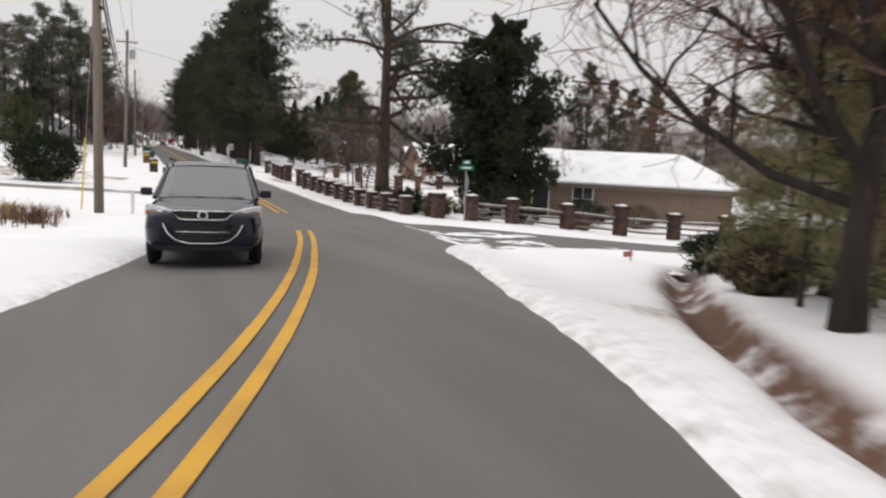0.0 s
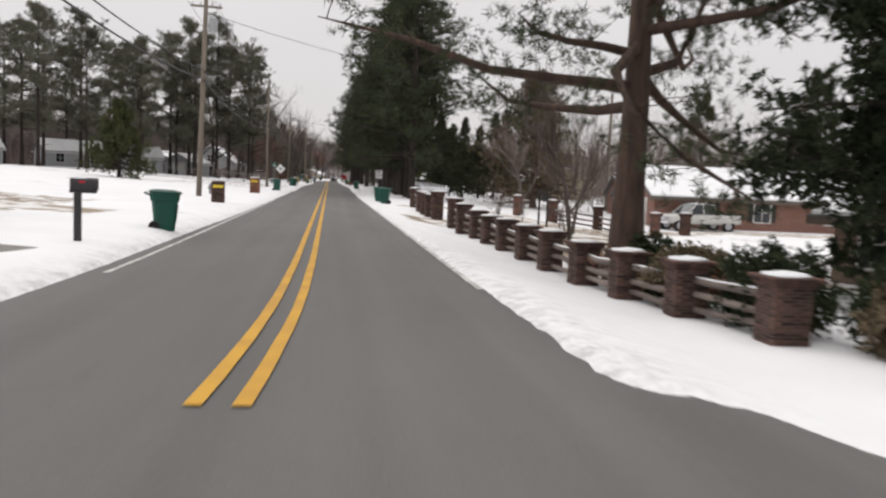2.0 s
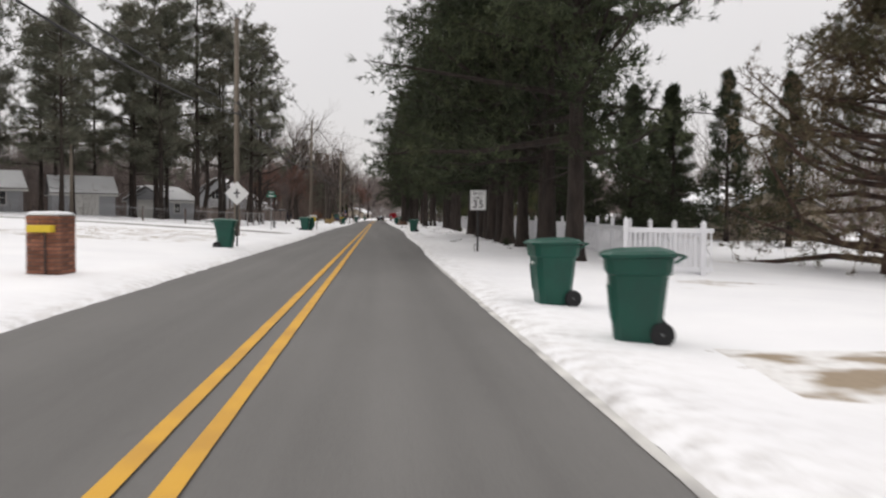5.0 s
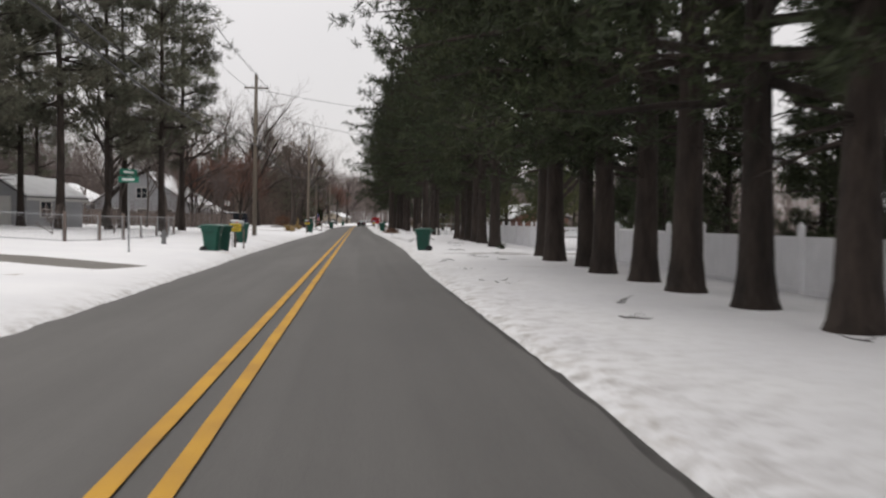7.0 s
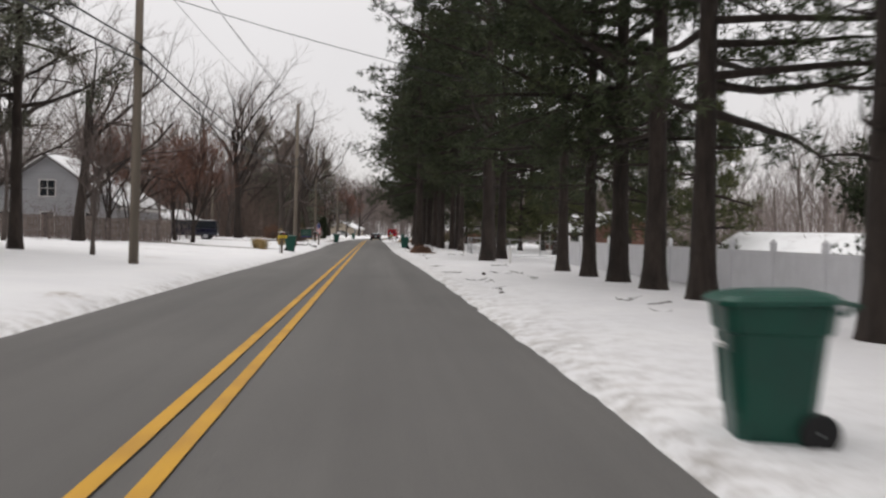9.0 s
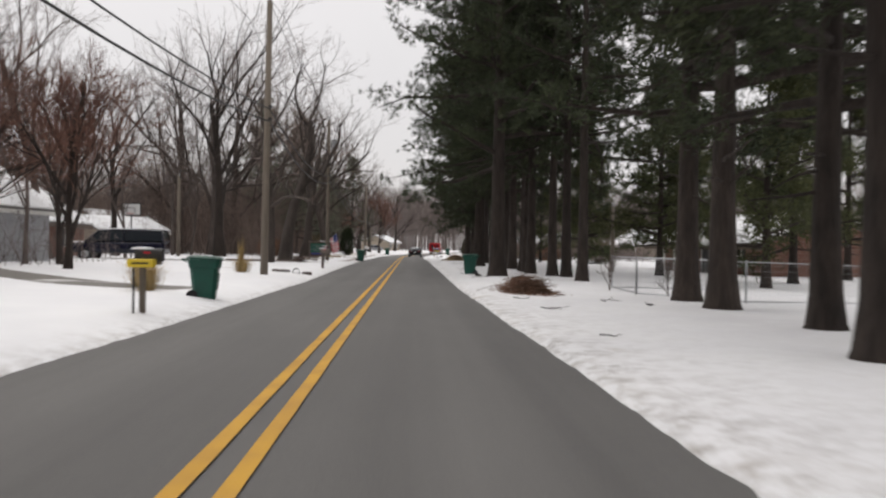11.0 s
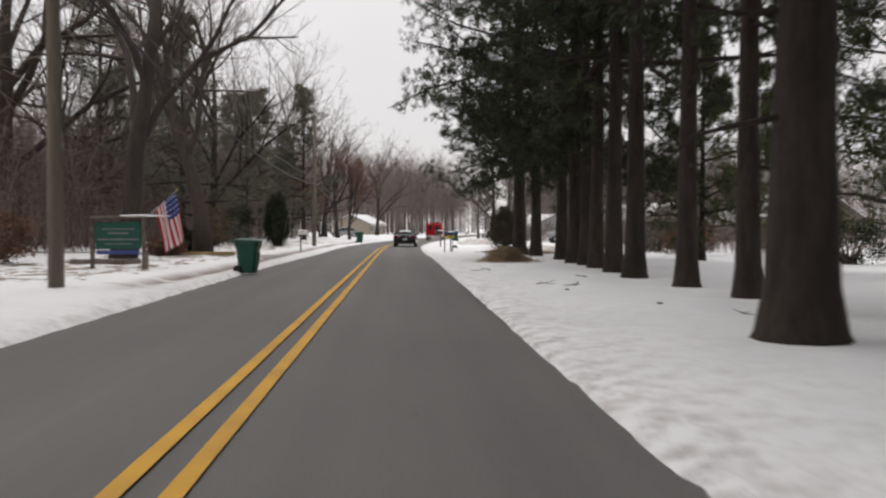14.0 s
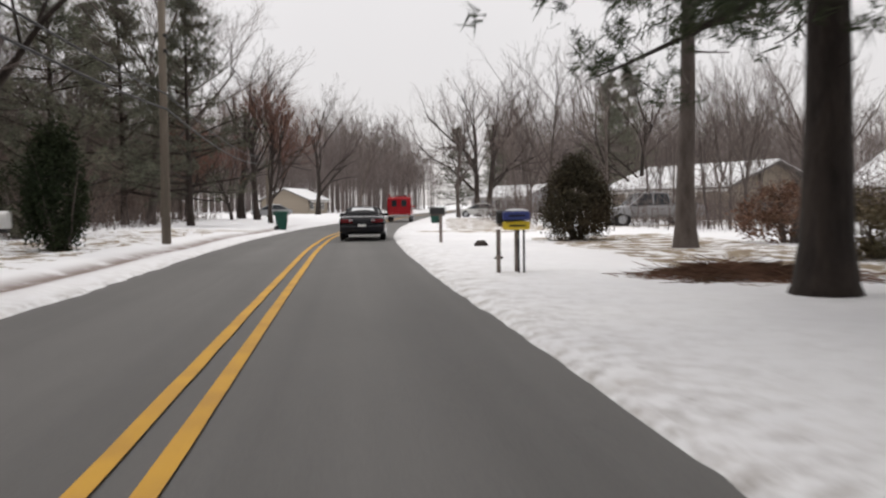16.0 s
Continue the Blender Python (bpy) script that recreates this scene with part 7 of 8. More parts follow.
# ---- houses ----
def brick_wall_mat(name, a, b, mortar):
    m = bpy.data.materials.new(name)
    m.use_nodes = True
    n, l = m.node_tree.nodes, m.node_tree.links
    t = n.new("ShaderNodeTexBrick")
    t.inputs["Color1"].default_value, t.inputs["Color2"].default_value, t.inputs["Mortar"].default_value = (*a, 1), (*b, 1), (*mortar, 1)
    t.inputs["Scale"].default_value = 1.0
    t.inputs["Brick Width"].default_value, t.inputs["Row Height"].default_value, t.inputs["Mortar Size"].default_value = 0.21, 0.075, 0.008
    tc, mp = n.new("ShaderNodeTexCoord"), n.new("ShaderNodeVectorMath")
    sx, cx = n.new("ShaderNodeSeparateXYZ"), n.new("ShaderNodeCombineXYZ")
    ad = n.new("ShaderNodeMath")
    l.new(tc.outputs["Object"], sx.inputs[0])
    l.new(sx.outputs["X"], ad.inputs[0]), l.new(sx.outputs["Y"], ad.inputs[1])
    l.new(ad.outputs[0], cx.inputs["X"]), l.new(sx.outputs["Z"], cx.inputs["Y"])
    l.new(cx.outputs[0], t.inputs["Vector"])
    ns, mx = n.new("ShaderNodeTexNoise"), n.new("ShaderNodeMixRGB")
    ns.inputs["Scale"].default_value = 0.9
    mx.blend_type, mx.inputs[0].default_value = "MULTIPLY", 0.35
    l.new(tc.outputs["Object"], ns.inputs["Vector"])
    l.new(t.outputs[0], mx.inputs[1]), l.new(ns.outputs[0], mx.inputs[2])
    l.new(mx.outputs[0], n["Principled BSDF"].inputs["Base Color"])
    n["Principled BSDF"].inputs["Roughness"].default_value = 0.9
    bp = n.new("ShaderNodeBump")
    bp.inputs["Strength"].default_value = 0.4
    bp.invert = True
    l.new(t.outputs["Fac"], bp.inputs["Height"]), l.new(bp.outputs[0], n["Principled BSDF"].inputs["Normal"])
    return m


M["brick_tan"] = brick_wall_mat("tan_brick_wall", (0.30, 0.205, 0.15), (0.22, 0.15, 0.11), (0.33, 0.28, 0.24))
M["brick_red"] = brick_wall_mat("red_brick_wall", (0.30, 0.125, 0.085), (0.22, 0.09, 0.065), (0.36, 0.30, 0.26))
M["siding"] = mat("pale_lap_siding", (0.40, 0.405, 0.42), 0.7, vary=0.08, scale=1, fine=8, bump=0.25, stretch=(0.1, 0.1, 6))
M["siding_tan"] = mat("tan_lap_siding", (0.34, 0.29, 0.23), 0.7, vary=0.08, scale=1, fine=8, bump=0.25, stretch=(0.1, 0.1, 6))
M["trim_white"] = mat("white_trim_paint", (0.70, 0.69, 0.66), 0.55, vary=0.06, scale=3, fine=30, bump=0.05)
M["trim_brown"] = mat("brown_eave_paint", (0.16, 0.125, 0.10), 0.7, vary=0.12, scale=3, fine=30, bump=0.05)
M["shingle"] = mat("grey_shingles", (0.16, 0.15, 0.145), 0.9, vary=0.25, scale=3, fine=25, bump=0.5)
M["roof_snow"] = mat("snow_on_roof", (0.86, 0.87, 0.885), 0.85, vary=0.05, scale=0.8, fine=10, bump=0.4, second=(0.74, 0.74, 0.755), thr=(0.5, 0.75))


def house(x, y, turn, L, D, hw, hr, wall, label, hip=0.0, openings=(), chimney=None, porch=None, over=0.5, snow=1.0, z=None):
    """A house: length L along its x, depth D along its y, the front at -y. openings: (side, along, low, width, height, kind)."""
    gzz = (gz(x, y) if z is None else z) - 0.15
    ob = root("house", Matrix.Translation((x, y, gzz)) @ pose(0, 0, 0, 0, 0, turn), label, "house", "houses along the road")
    t = 0.22
    for name, sx, sy, at in (("wall", L, t, (0, -D / 2 + t / 2, hw / 2)), ("wall", L, t, (0, D / 2 - t / 2, hw / 2)), ("wall", t, D - 2 * t, (-L / 2 + t / 2, 0, hw / 2)), ("wall", t, D - 2 * t, (L / 2 - t / 2, 0, hw / 2))):
        w = part(name, bm_box(sx, sy, hw + 0.6, (at[0], at[1], at[2] - 0.3)), M[wall], ob)
    if hip < 0.1:
        for sx in (-1, 1):
            V = [(sx * (L / 2 - t), -D / 2 + 0.02, hw), (sx * (L / 2 - t), D / 2 - 0.02, hw), (sx * (L / 2 - t), 0, hr - 0.12), (sx * (L / 2 - 0.002), -D / 2 + 0.02, hw), (sx * (L / 2 - 0.002), D / 2 - 0.02, hw), (sx * (L / 2 - 0.002), 0, hr - 0.12)]
            part("gable", (V, [(0, 1, 2), (3, 5, 4), (0, 3, 4, 1), (1, 4, 5, 2), (2, 5, 3, 0)]), M[wall], ob)
    ex, ey = L / 2 + over, D / 2 + over
    rx = L / 2 + over - hip
    drop = (hr - hw) * over / (D / 2)
    for lay, (dz, mm, nm, k) in enumerate(((0.0, "shingle", "roof", 1.0), (0.13, "roof_snow", "snow_on_roof", 0.985))):
        e0, e1, r = (ex * k, ey * k, rx * k if hip < 0.1 else rx)
        zb = hw - drop + dz
        zt = hr + dz
        th = 0.12
        V = [(-e0, -e1, zb), (e0, -e1, zb), (e0, e1, zb), (-e0, e1, zb), (-r, 0, zt), (r, 0, zt)]
        V += [(p[0], p[1], p[2] - th) for p in V]
        F = [(0, 1, 5, 4), (2, 3, 4, 5), (6, 10, 11, 7), (8, 11, 10, 9), (0, 6, 7, 1), (2, 8, 9, 3)]
        if hip < 0.1:
            F += [(1, 7, 11, 5), (5, 11, 8, 2), (3, 9, 10, 4), (4, 10, 6, 0)]
        else:
            F += [(1, 2, 5), (3, 0, 4), (7, 11, 8), (9, 10, 6), (1, 7, 8, 2), (3, 9, 6, 0)]
        if lay == 0 or snow:
            part(nm, (V, F), M[mm], ob, "thick snow" if lay else "")
    zf = hw - drop - 0.16
    for sx, sy, at in ((2 * ex, 0.03, (0, -ey - 0.015, zf)), (2 * ex, 0.03, (0, ey + 0.015, zf))):
        part("fascia", bm_box(sx, sy, 0.16, at), M["trim_white" if "siding" in wall else "trim_brown"], ob)
    part("soffit", bm_box(2 * ex, over - 0.02, 0.03, (0, -D / 2 - over / 2, zf - 0.09)), M["trim_white" if "siding" in wall else "trim_brown"], ob)
    for side, a, low, w, h, kind in openings:
        ax = {"s": (a, -D / 2, 0), "n": (a, D / 2, 180), "w": (-L / 2, a, -90), "e": (L / 2, a, 90)}[side]
        base = pose(ax[0], ax[1], 0, 0, 0, ax[2])
        name = "door" if kind == "door" else "garage_door" if kind == "garage" else "window"
        ring = [(sx * (w / 2 + o), yy, low + h / 2 + sz * (h / 2 + o)) for yy in (-0.075, 0.015) for o in (0.08, 0.0) for sx, sz in ((-1, -1), (1, -1), (1, 1), (-1, 1))]
        fc = []
        for k in range(4):
            j = (k + 1) % 4
            fc += [(k, j, 4 + j, 4 + k), (8 + k, 12 + k, 12 + j, 8 + j), (k, 8 + k, 8 + j, j), (4 + k, 4 + j, 12 + j, 12 + k)]
        f = part(name, (ring, fc), M["trim_white"], ob)
        f.matrix_basis = base
        if kind == "window":
            part("mullion", bm_box(0.05, 0.05, h, (0, -0.02, low + h / 2)), M["trim_white"], f)
            part("meeting_rail", bm_box(w, 0.05, 0.05, (0, -0.024, low + h / 2)), M["trim_white"], f)
        key = {"window": "glass", "door": "dark_metal", "garage": "trim_white"}[kind]
        part("pane" if kind == "window" else "leaf", bm_box(w, 0.03, h, (0, -0.012, low + h / 2)), M[key], f)
        if kind == "garage":
            for k in range(4):
                part("panel", bm_box(w - 0.1, 0.03, h / 4 - 0.06, (0, -0.03, low + h * (k + 0.5) / 4), 0.01), M["trim_white"], f)
        if kind == "window" and wall not in ("siding", "brick_tan"):
            for sx in (-1, 1):
                part("shutter", bm_box(0.32, 0.04, h, (sx * (w / 2 + 0.26), -0.03, low + h / 2), 0.01), M["dark_metal"], f)
    if chimney is not None:
        c = part("chimney", bm_box(0.9, 0.7, hr + 0.9, (chimney, D * 0.12, (hr + 0.9) / 2)), M[wall], ob)
        part("chimney_cap", bm_box(1.0, 0.8, 0.1, (chimney, D * 0.12, hr + 0.95)), M["mortar"], c)
    if porch:
        a0, a1 = porch
        for k in range(4):
            xx = a0 + (a1 - a0) * k / 3
            part("porch_post", bm_box(0.14, 0.14, hw - 0.2, (xx, -ey + 0.12, (hw - 0.2) / 2), 0.01), M["trim_white"], ob)
    return ob


W_ = "window"
house(24.2, -45.0, -39, 16.0, 9.5, 2.6, 4.3, "brick_tan", "long tan-brick ranch house with a snow-covered hip roof", 4.0,
      [("s", -7.0, 0.9, 0.6, 1.4, W_), ("s", -6.0, 0.9, 0.6, 1.4, W_), ("s", -5.0, 0.9, 0.6, 1.4, W_), ("s", -3.6, 0.15, 1.0, 2.05, "door"), ("s", -0.9, 0.6, 1.2, 1.6, W_), ("e", 0, 0.9, 1.0, 1.2, W_)], None, None, 0.7, z=-1.05)
house(31.0, -9.0, -4, 17, 9.0, 2.6, 4.5, "brick_red", "red-brick house with a snow-covered gable roof and a pale garage door", 0.0,
      [("w", -1.6, 0.1, 2.4, 2.1, "garage"), ("s", -5, 0.9, 1.1, 1.3, W_), ("s", -1, 0.9, 1.1, 1.3, W_), ("s", 4, 0.9, 1.1, 1.3, W_)], None, None, 0.5, z=-1.0)
house(27.4, 0.6, -4, 6, 5, 2.5, 3.9, "brick_red", "small red-brick gable-roofed outbuilding with snow", 0.0, [("w", 0, 0.9, 1.0, 1.1, W_)], None, None, 0.4, z=-0.9)
# across the wide lawns
house(-62, 47, 40, 12, 7, 2.5, 4.0, "siding", "low pale-sided house with a snowy roof under pines", 0.0, [("s", -3, 0.8, 1.2, 1.2, W_), ("s", 1, 0.1, 1.0, 2.0, "door"), ("s", 4, 0.8, 1.2, 1.2, W_)], None, None, 0.5)
house(-47, 52, 35, 6, 6, 2.4, 3.9, "siding", "pale garage with a snowy roof", 0.0, [("s", 0, 0.1, 2.6, 2.0, "garage")], None, None, 0.3)
house(-37, 60, 30, 8, 6.5, 2.5, 4.0, "siding", "pale-sided house with a snowy roof among pines", 0.0, [("s", -2, 0.8, 1.1, 1.2, W_), ("s", 2, 0.8, 1.1, 1.2, W_)], None, None, 0.4)
house(-28, 63, 25, 5.5, 6, 2.4, 3.9, "siding", "white shed-like garage with a snowy gable roof", 0.0, [("s", 0, 0.1, 2.4, 2.0, "garage")], None, None, 0.3)
house(-22.5, 72.0, 70, 5.6, 5.0, 2.3, 3.6, "siding", "white garage with a snowy roof behind a wire fence", 0.0, [("s", -1, 0.8, 1.0, 1.0, W_), ("w", 0, 0.1, 2.4, 2.0, "garage")], None, None, 0.3)
house(-23.6, 114, 84, 9, 11, 3.0, 6.6, "siding", "pale house with a tall snow-covered gable behind a board fence", 0.0,
      [("w", -3, 0.8, 1.1, 1.3, W_), ("w", 0, 0.1, 1.0, 2.0, "door"), ("w", 3, 0.8, 1.6, 1.3, W_), ("w", 0, 3.4, 1.2, 1.2, W_)], None, None, 0.5)
house(-34.5, 112, 80, 8, 9.5, 2.8, 4.9, "siding", "low pale house with a snowy gable roof behind the yard", 0.0,
      [("w", -2, 0.8, 1.1, 1.3, W_), ("w", 2, 0.8, 1.1, 1.3, W_)], None, None, 0.4)
house(-25.5, 127.5, 92, 10, 8, 2.6, 5.4, "brick_red", "brick house with a steep snowy gable roof beside the drive", 0.0, [("w", 0, 0.8, 1.1, 1.3, W_), ("s", -2, 0.8, 1.0, 1.2, W_), ("s", 2, 0.8, 1.0, 1.2, W_)], None, None, 0.45)
house(-24.5, 146, 60, 7, 5, 2.3, 3.3, "siding_tan", "low tan garage with a snowy roof at the wood's edge", 0.0, [("s", 0, 0.1, 2.4, 1.9, "garage")], None, None, 0.4)
house(-29, 160, 75, 11, 7, 2.5, 4.2, "brick_tan", "low brick house half hidden by bare trees", 0.0, [("s", -3, 0.8, 1.0, 1.2, W_), ("s", 2, 0.8, 1.0, 1.2, W_)], None, None, 0.5)
# beyond the row of pines
house(26, 132, -82, 15, 8, 2.5, 4.3, "brick_red", "brick ranch house with a patchy snowy roof", 0.0, [("s", -4, 0.8, 1.0, 1.2, W_), ("s", 0, 0.1, 1.0, 2.0, "door"), ("s", 4, 0.8, 1.4, 1.2, W_), ("w", 0, 0.8, 1.0, 1.1, W_)], None, (-5, 0), 0.9)
house(29.5, 91, -62, 13, 8, 2.5, 4.2, "siding", "pale house with a snowy roof beyond the white fence", 0.0, [("s", -3, 0.8, 1.0, 1.2, W_), ("s", 2, 0.8, 1.0, 1.2, W_)], None, None, 0.5, z=-2.2)
house(30, 44, -85, 12, 8, 2.6, 4.4, "siding_tan", "tan house glimpsed behind the pines", 0.0, [("s", -3, 0.8, 1.0, 1.2, W_), ("s", 2, 0.8, 1.0, 1.2, W_)], None, None, 0.5)
house(27, 211, -70, 12, 8, 2.5, 4.0, "siding_tan", "low tan house with a snowy roof behind a bush", 0.0, [("s", -3, 0.8, 1.0, 1.2, W_), ("s", 2, 0.1, 2.2, 2.0, "garage")], None, (-5, 0), 0.6)
house(38, 199, -75, 10, 7, 2.6, 4.6, "siding_tan", "tan house with white porch posts and a snowy roof", 0.0, [("s", -3, 0.8, 1.0, 1.2, W_), ("s", 1, 0.1, 1.0, 2.0, "door")], None, (-3, 3), 0.9)
house(-6.3, 278, 74, 9, 7, 2.3, 3.8, "siding_tan", "weathered brown-grey house with a snowy roof by the road", 0.0, [("s", -3, 0.8, 1.0, 1.2, W_), ("s", 2, 0.8, 1.0, 1.2, W_)], None, None, 0.5)
house(24, 262, -60, 11, 7, 2.4, 3.8, "siding", "small white house far down the road", 0.0, [("s", 0, 0.8, 1.0, 1.2, W_)], None, None, 0.4)


# ---- brush, grasses and small things ----
def brush_pile(x, y, w, l, h, turn, key, label, seed, n=900, fine=1.0, cross=0.5):
    """A heap of cut brush: thin crossed sticks."""
    r = random.Random(seed)
    ob = root("brush_pile", spot(x, y, turn), label, "brush pile", "brush piles")
    V, F = [], []
    for i in range(n + 40):
        if i >= n:
            V, F = [], []
        a = r.gauss(0, cross)
        cx, cy = r.gauss(0, w * 0.22), r.gauss(0, l * 0.22)
        top = h * max(0.1, 1 - (2 * cx / w) ** 2 - (2 * cy / l) ** 2)
        z = r.uniform(0.02, top)
        ln = r.uniform(0.4, 1.1) * (0.5 + 0.5 * fine)
        d = Vector((math.sin(a), math.cos(a), r.gauss(0, 0.2))) * ln / 2
        c = Vector((cx, cy, z))
        k = fine * (r.uniform(0.004, 0.011) if i < n else r.uniform(0.007, 0.012))
        tube(V, F, [c - d, c + Vector((r.gauss(0, 0.05), r.gauss(0, 0.05), 0.03)), c + d], [k, k, k * 0.5], 3, False)
        if i == n - 1:
            tagged(part("brush", (V, F), M[key], ob), kind="stuff")
        if i >= n:
            part("stick", (V, F), M[key], ob)
    return ob


brush_pile(4.7, 99.4, 1.4, 3.2, 0.55, 12, "brown_leaf", "long heap of reddish-brown cut brush on the snow", 1)
brush_pile(5.6, 155.6, 1.9, 3.4, 0.62, -5, "brush_tan", "low heap of tan and brown cut brush on the snow", 2, 2600, 0.5, 0.9)
brush_pile(7.6, 167.4, 2.2, 3.4, 0.22, 70, "brown_leaf", "heap of brown leaves and twigs under a pine", 4, 900)
brush_pile(-6.6, 131.6, 1.2, 2.0, 0.5, 10, "bark_red", "stack of short logs and sticks in the snow", 5, 260)


def grass_clump(x, y, h, w, key, label, seed, n=420, lean=0.35):
    r = random.Random(seed)
    ob = root("grass_clump", spot(x, y, 0), label, "grass clump", "dry grass clumps")
    V, F = [], []
    for i in range(n):
        a, q = r.uniform(0, 6.283), abs(r.gauss(0, 0.35))
        p = Vector((math.cos(a) * q * w * 0.3, math.sin(a) * q * w * 0.3, -0.03))
        o = Vector((math.cos(a), math.sin(a), 0)) * w * 0.5 * r.uniform(0.2, 1)
        hh = h * r.uniform(0.6, 1.1)
        s = Vector((-math.sin(a), math.cos(a), 0)) * r.uniform(0.004, 0.009)
        b = len(V)
        mid, tip = p + o * lean + Vector((0, 0, hh * 0.65)), p + o + Vector((0, 0, hh * r.uniform(0.55, 1.0)))
        V += [tuple(p - s), tuple(p + s), tuple(mid + s), tuple(mid - s), tuple(tip)]
        F += [(b, b + 1, b + 2, b + 3), (b + 3, b + 2, b + 4)]
    part("tuft", (V, F), M[key], ob)
    return ob


grass_clump(-6.2, 97.6, 0.95, 1.5, "straw", "drooping straw-coloured ornamental grass clump", 1)
grass_clump(-5.6, 95.9, 0.9, 1.3, "straw", "drooping straw-coloured ornamental grass clump", 2)
grass_clump(-5.95, 109.6, 0.85, 1.3, "straw", "drooping straw-coloured ornamental grass clump", 3)
grass_clump(-6.1, 110.0, 1.7, 0.5, "straw", "tall upright tan grass plume", 4, 160)
grass_clump(7.1, 17.2, 0.55, 0.75, "evergreen", "spiky dark yucca in the snow", 5, 90, 0.6)
grass_clump(8.4, 51.8, 0.45, 0.8, "evergreen", "spiky dark yucca in the snow", 6, 90, 0.6)
for i, (x, y) in enumerate(((-9.0, -69), (-10.2, -68.2), (-11.3, -69.5), (-8.2, -70.4), (-12.6, -67.5), (-9.8, -70.8), (-11.8, -71.2))):
    grass_clump(x, y, 0.7, 1.5, "brown_leaf" if i % 2 else "straw", "dry brown weeds in thin snow beside the pole", 20 + i, 260)
for i, (x, y) in enumerate(((7.2, -53.6), (6.9, -51.8), (7.6, -56.2), (6.6, -49.6), (9.3, -58.0), (11.5, -58.3), (14.2, -58.6))):
    plant("shrub", leafy_parts(130 + i, 0.95 + 0.1 * (i % 3), 1.5, 2600, 0.09, 0.024, "evergreen" if i % 3 else "brown_leaf", 8, 0.0, 0.1), spot(x, y), "low dark shrub beside the brick fence", "shrub", "shrubs along the fence", names=("trunk", "crown"))
for i, (x, y, h, w) in enumerate(((-11.5, 149.4, 1.8, 2.6), (-9.2, 163, 1.2, 2.0), (-10.6, 176, 2.6, 2.6), (-8.6, 158.5, 0.9, 1.6), (-11.2, 187, 3.2, 3.0), (12.6, 171, 1.6, 3.0), (14.5, 178, 1.8, 3.4), (17, 172, 2.0, 3.6), (20.5, 180, 2.0, 3.8), (16.5, 165, 1.6, 3.0), (20, 156, 2.0, 4.0), (23, 168, 2.4, 4.4))):
    plant("shrub", leafy_parts(150 + i, h, w, 5000, 0.11, 0.03, ("brown_leaf", "evergreen", "cedar")[i % 3], 9, 0.0, 0.2), spot(x, y), "unkempt brownish shrub at the wood's edge" if i % 3 == 0 else "dark unkempt evergreen shrub", "shrub", "shrubs by the woods", names=("trunk", "crown"))
# bare ornamental shrubs
twiggy = [bare_parts(141 + s, 2.2, 0.035, 9, levels=3, kids=(5, 5), spread=0.45, first=0.02) for s in range(2)]
stand(twiggy, "bare_shrub", [(7.9, 101.8, 0.62), (9.0, 98.9, 0.62), (8.2, -28.6, 0.8), (9.2, -36.2, 0.7), (10.8, -22.5, 0.7), (-13.5, 52, 0.8), (-12.4, 58, 0.8), (-16, 60, 0.9)], "leafless many-stemmed shrub in the snow", "bare shrubs", "shrub")
small_bare = [bare_parts(145, 6.5, 0.10, 10, levels=4, kids=(5, 5, 4), spread=0.5, first=0.28)]
stand(small_bare, "bare_tree", [(9.2, -36.8, 1.0), (11.0, -31.0, 0.8), (14.0, -9.0, 1.1), (20.5, -46.5, 0.7), (-9.5, 76, 0.9)], "small leafless ornamental tree on the lawn", "small bare trees")


def pipe_and_logs(x, y):
    V, F = [], []
    ob = root("drain_pipe", spot(x, y, 8), "short dark drain pipe lying in the snow", "pipe")
    bm = bmesh.new()
    ring = []
    for yy, r in ((-0.45, 0.17), (0.45, 0.17), (0.45, 0.14), (-0.45, 0.14)):
        ring.append([bm.verts.new((r * math.cos(a * math.pi / 8), yy, 0.12 + r * math.sin(a * math.pi / 8))) for a in range(16)])
    for A, B in zip(ring, ring[1:] + ring[:1]):
        for k in range(16):
            bm.faces.new((A[k], A[(k + 1) % 16], B[(k + 1) % 16], B[k]))
    part("pipe", bm, M["black"], ob)
    for dx, dy, ln, t in ((-0.6, 0.1, 0.6, 80), (0.45, 0.3, 0.4, 100), (-1.0, 0.5, 0.4, 30)):
        V, F = [], []
        tube(V, F, [(-ln / 2, 0, 0.09), (0, 0.02, 0.10), (ln / 2, 0, 0.09)], [0.10, 0.105, 0.095], 9)
        lg = root("log", spot(x + dx, y + dy, t - 80), "short grey log lying in the snow", "log", "logs in the snow")
        part("wood", (V, F), M["bark_grey"], lg)


pipe_and_logs(-3.95, 111.6)
for i, (x, y, s) in enumerate(((4.42, 113.3, 0.36), (5.1, 178.5, 0.5), (4.55, 172.8, 0.3), (4.7, 33.5, 0.18), (5.6, 30.6, 0.15), (4.4, 62, 0.2), (-5.4, 47.9, 0.3), (5.2, 71, 0.2), (4.9, 140.2, 0.16), (5.8, 136.8, 0.18), (-9.2, 80.5, 0.45))):
    rk = root("rock", spot(x, y, i * 40), "dark stone showing through the snow", "rock", "stones in the snow")
    part("stone", lump(s, s * 0.8, s * 0.5, 60 + i), M["bark"], rk, smooth=True)


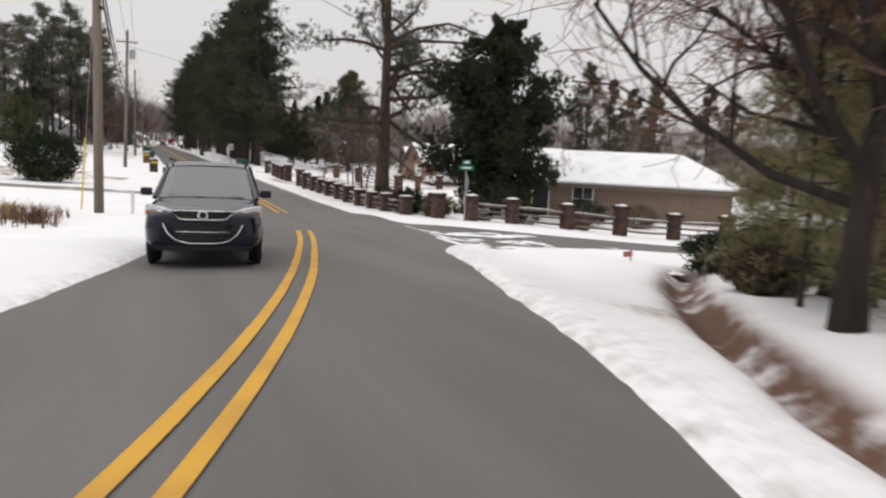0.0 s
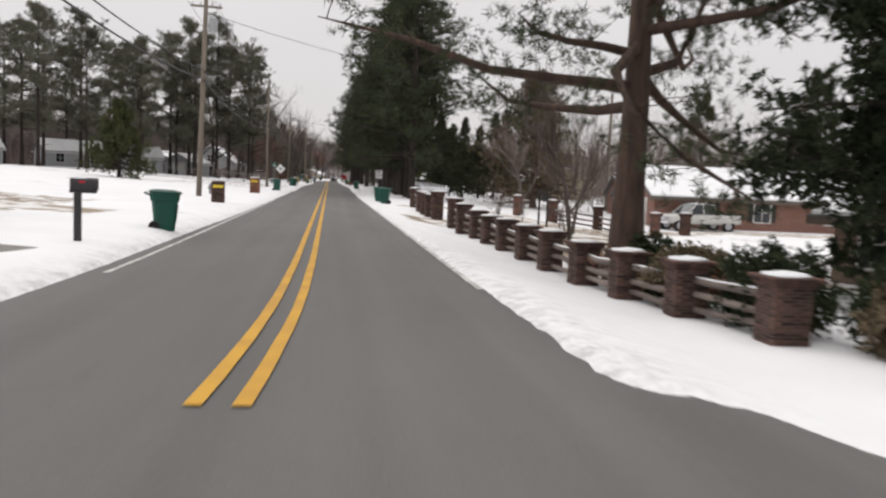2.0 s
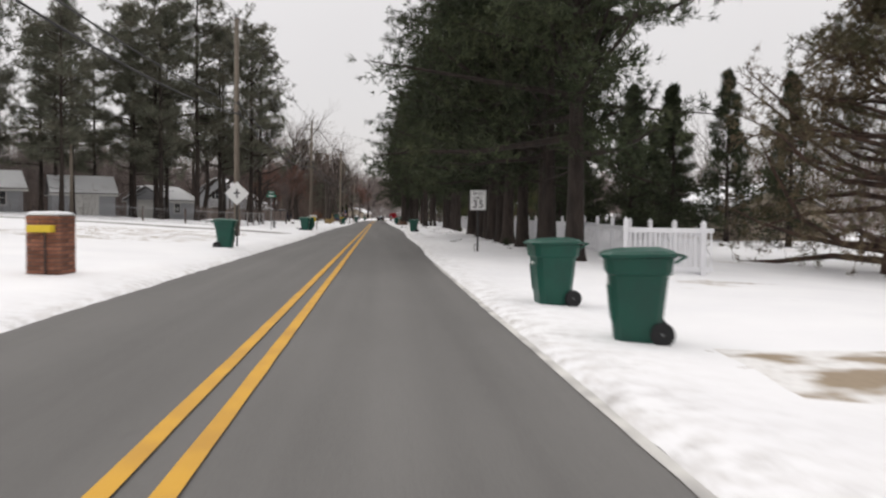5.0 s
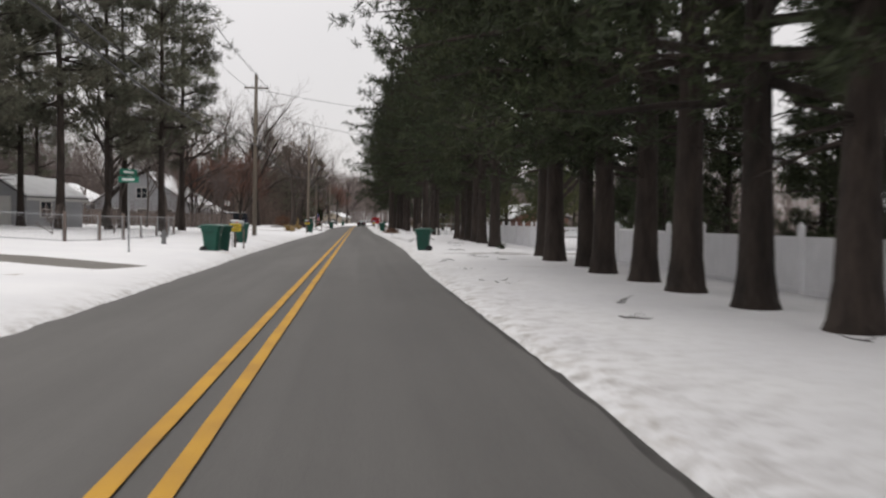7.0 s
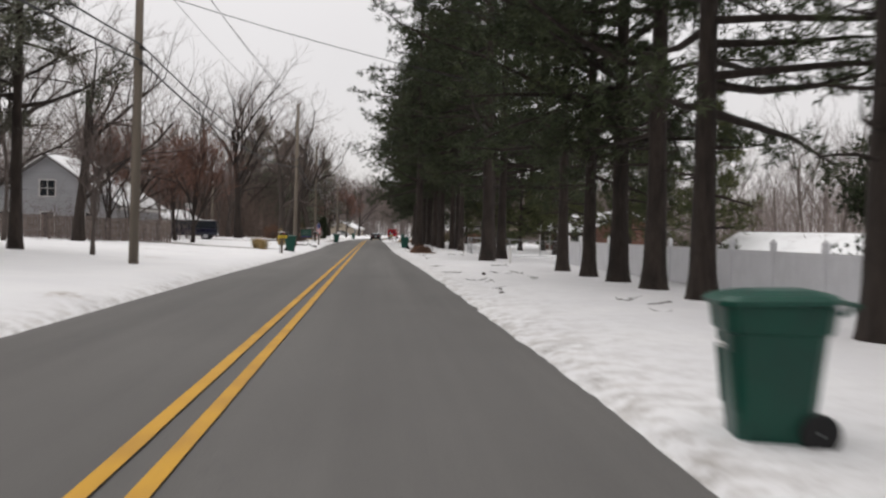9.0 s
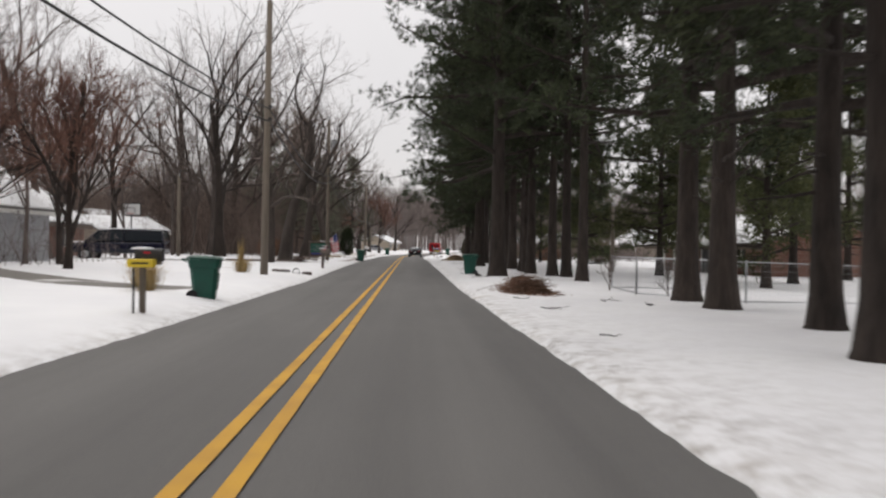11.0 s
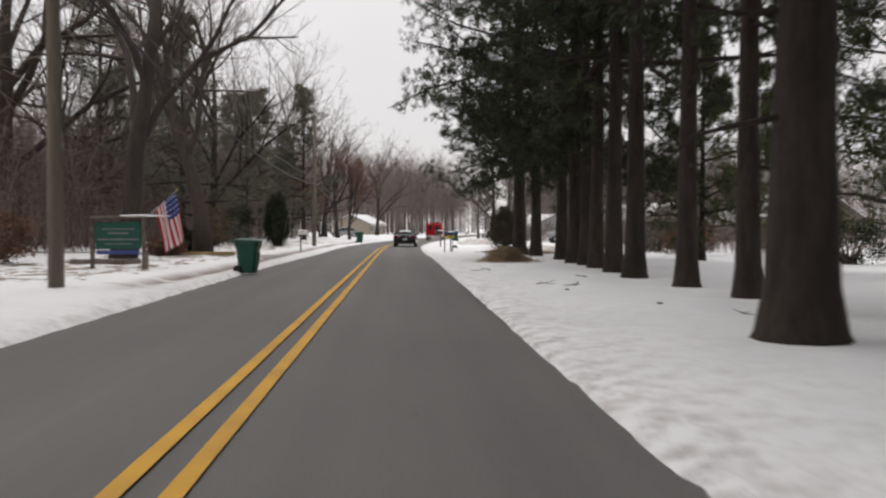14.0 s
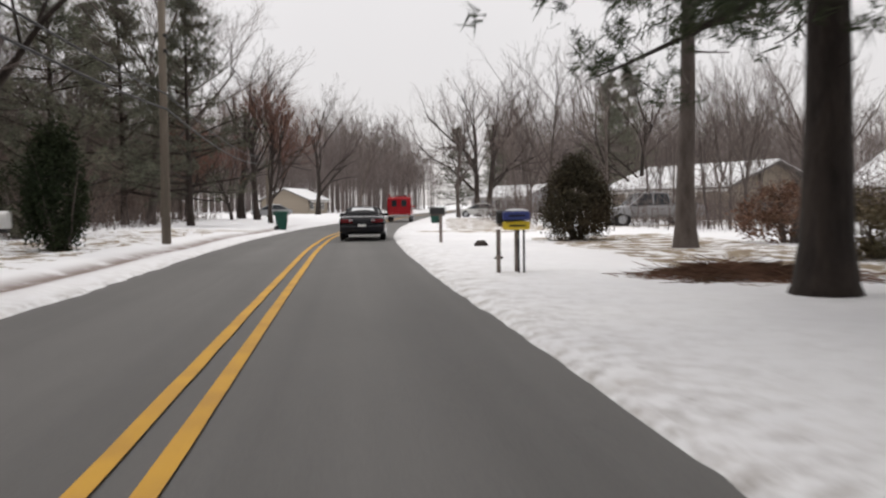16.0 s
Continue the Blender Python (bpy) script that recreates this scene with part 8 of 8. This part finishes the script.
def fallen_twigs():
    """Single twigs scattered on the snow under the pines."""
    r = random.Random(77)
    for i in range(44):
        x, y = r.uniform(3.9, 7.2), r.uniform(8, 160)
        ob = root("fallen_twig", spot(x, y, r.uniform(0, 360)), "dark fallen pine twig lying on the snow", "twig", "fallen twigs")
        V, F = [], []
        ln = r.uniform(0.25, 1.0)
        p = [Vector((ln * (k / 4 - 0.5), r.gauss(0, 0.05), 0.05 + abs(r.gauss(0, 0.03)))) for k in range(5)]
        tube(V, F, p, [0.012, 0.011, 0.010, 0.008, 0.004], 4)
        for k in (1, 2, 3):
            q = p[k] + Vector((r.uniform(0.05, 0.2), r.choice((-1, 1)) * r.uniform(0.08, 0.25), r.uniform(0, 0.08)))
            tube(V, F, [p[k], q], [0.007, 0.003], 3, False)
        part("wood", (V, F), M["bark"], ob)


fallen_twigs()


def basketball_hoop(x, y, turn):
    ob = root("basketball_hoop", spot(x, y, turn), "basketball backboard and hoop on a dark pole", "basketball hoop")
    V, F = [], []
    tube(V, F, [(0, 0.5, -0.2), (0, 0.5, 2.7), (0, 0.2, 3.2)], [0.055, 0.05, 0.045], 8)
    part("pole", (V, F), M["dark_metal"], ob)
    b = part("backboard", bm_box(1.25, 0.04, 0.8, (0, 0.1, 3.35), 0.01), M["white_sign"], ob)
    bm = bmesh.new()
    for sx, sz, px, pz in ((1.25, 0.05, 0, 0.39), (1.25, 0.05, 0, -0.39), (0.05, 0.8, 0.6, 0), (0.05, 0.8, -0.6, 0), (0.5, 0.04, 0, 0.1), (0.04, 0.36, 0.25, -0.08), (0.04, 0.36, -0.25, -0.08)):
        bm_box(sx, 0.012, sz, (px, 0.078, 3.35 + pz), bm=bm)
    part("frame", bm, M["dark_metal"], b)
    V, F = [], []
    tube(V, F, [(0.23 * math.cos(a * math.pi / 8), -0.18 + 0.23 * math.sin(a * math.pi / 8), 3.05) for a in range(17)], [0.012] * 17, 5, False)
    part("rim", (V, F), M["red_cloth"], ob)


basketball_hoop(-17.9, 131.0, 15)


def bell_frame(x, y, turn):
    ob = root("bell_frame", spot(x, y, turn), "dark two-post garden bell frame standing beside the drive", "bell frame")
    for k in (-0.2, 0.2):
        p = part("post", strip_post(None, k, 0, 1.75, 0.09), M["dark_metal"], ob)
        part("post_cap", bm_cyl(0.08, 0.0, 0.12, (k, 0, 1.75), 4, rot=pose(0, 0, 0, 0, 0, 45)), M["dark_metal"], p)
    part("crossbar", bm_box(0.5, 0.07, 0.08, (0, 0, 1.66), 0.01), M["dark_metal"], ob)
    b = part("bell", bm_cyl(0.15, 0.07, 0.26, (0, 0, 1.34), 14), M["dark_metal"], ob)
    part("clapper", bm_cyl(0.025, 0.025, 0.1, (0, 0, 1.27), 8), M["dark_metal"], b)


bell_frame(10.6, -27.5, -25)


def lamp_post(x, y):
    ob = root("yard_post", spot(x, y, 0), "white wooden post standing in the snow", "post", "small yard posts")
    part("post", strip_post(None, 0, 0, 0.75, 0.10), M["trim_white"], ob)
    part("top", bm_cyl(0.08, 0.0, 0.06, (0, 0, 0.75), 4, rot=pose(0, 0, 0, 0, 0, 45)), M["trim_white"], ob)


for x, y in ((-5.95, -65.4), (8.0, 82.2)):
    lamp_post(x, y)
wb = root("utility_box", spot(-9.0, 160.3, 5), "pale wooden kerb beam beside the drive", "beam")
part("beam", bm_box(2.6, 0.2, 0.18, (1.6, 0, 0.08), 0.02), M["straw"], wb)
mk = root("marker_stake", spot(5.7, -76.1, 20), "short faded pink marker stake in the snow", "marker")
part("stake", bm_box(0.03, 0.03, 0.5, (0, 0, 0.13), 0.005), M["pink_tape"], mk)
part("plate", bm_box(0.36, 0.02, 0.14, (-0.17, -0.03, 0.22), 0.006), M["pink_tape"], mk)
for i, (x, y, h, w) in enumerate(((6.9, -54.6, 1.3, 1.7), (6.6, -52.4, 1.1, 1.5), (7.0, -50.2, 1.2, 1.6), (7.6, -56.8, 1.1, 1.5), (6.9, -78.0, 1.0, 1.9), (8.6, -77.4, 1.2, 2.2), (10.6, -77.2, 1.3, 2.4), (4.2, -82.4, 0.8, 1.3), (17.5, -53.5, 1.5, 2.6), (20.5, -54.5, 1.3, 2.2))):
    plant("shrub", leafy_parts(170 + i, h, w, 4200, 0.10, 0.026, ("evergreen", "cedar")[i % 2], 8, 0.0, 0.1), spot(x, y), "dark straggly shrub in the snow", "shrub", "dark straggly shrubs", names=("trunk", "crown"))
for x0, y0, x1, y1 in ((-11.5, 131.2, -9.0, 131.3), (-8.9, 131.3, -6.4, 131.0), (-7.6, 137.2, -6.0, 138.0), (-9.5, 150.5, -7.4, 151.2)):
    tb = root("landscape_timber", spot((x0 + x1) / 2, (y0 + y1) / 2, math.degrees(math.atan2(y1 - y0, x1 - x0))), "weathered brown timber edging half buried in snow", "timber", "timber edging")
    part("beam", bm_box(math.hypot(x1 - x0, y1 - y0), 0.16, 0.26, (0, 0, 0.07), 0.02), M["rail"], tb)
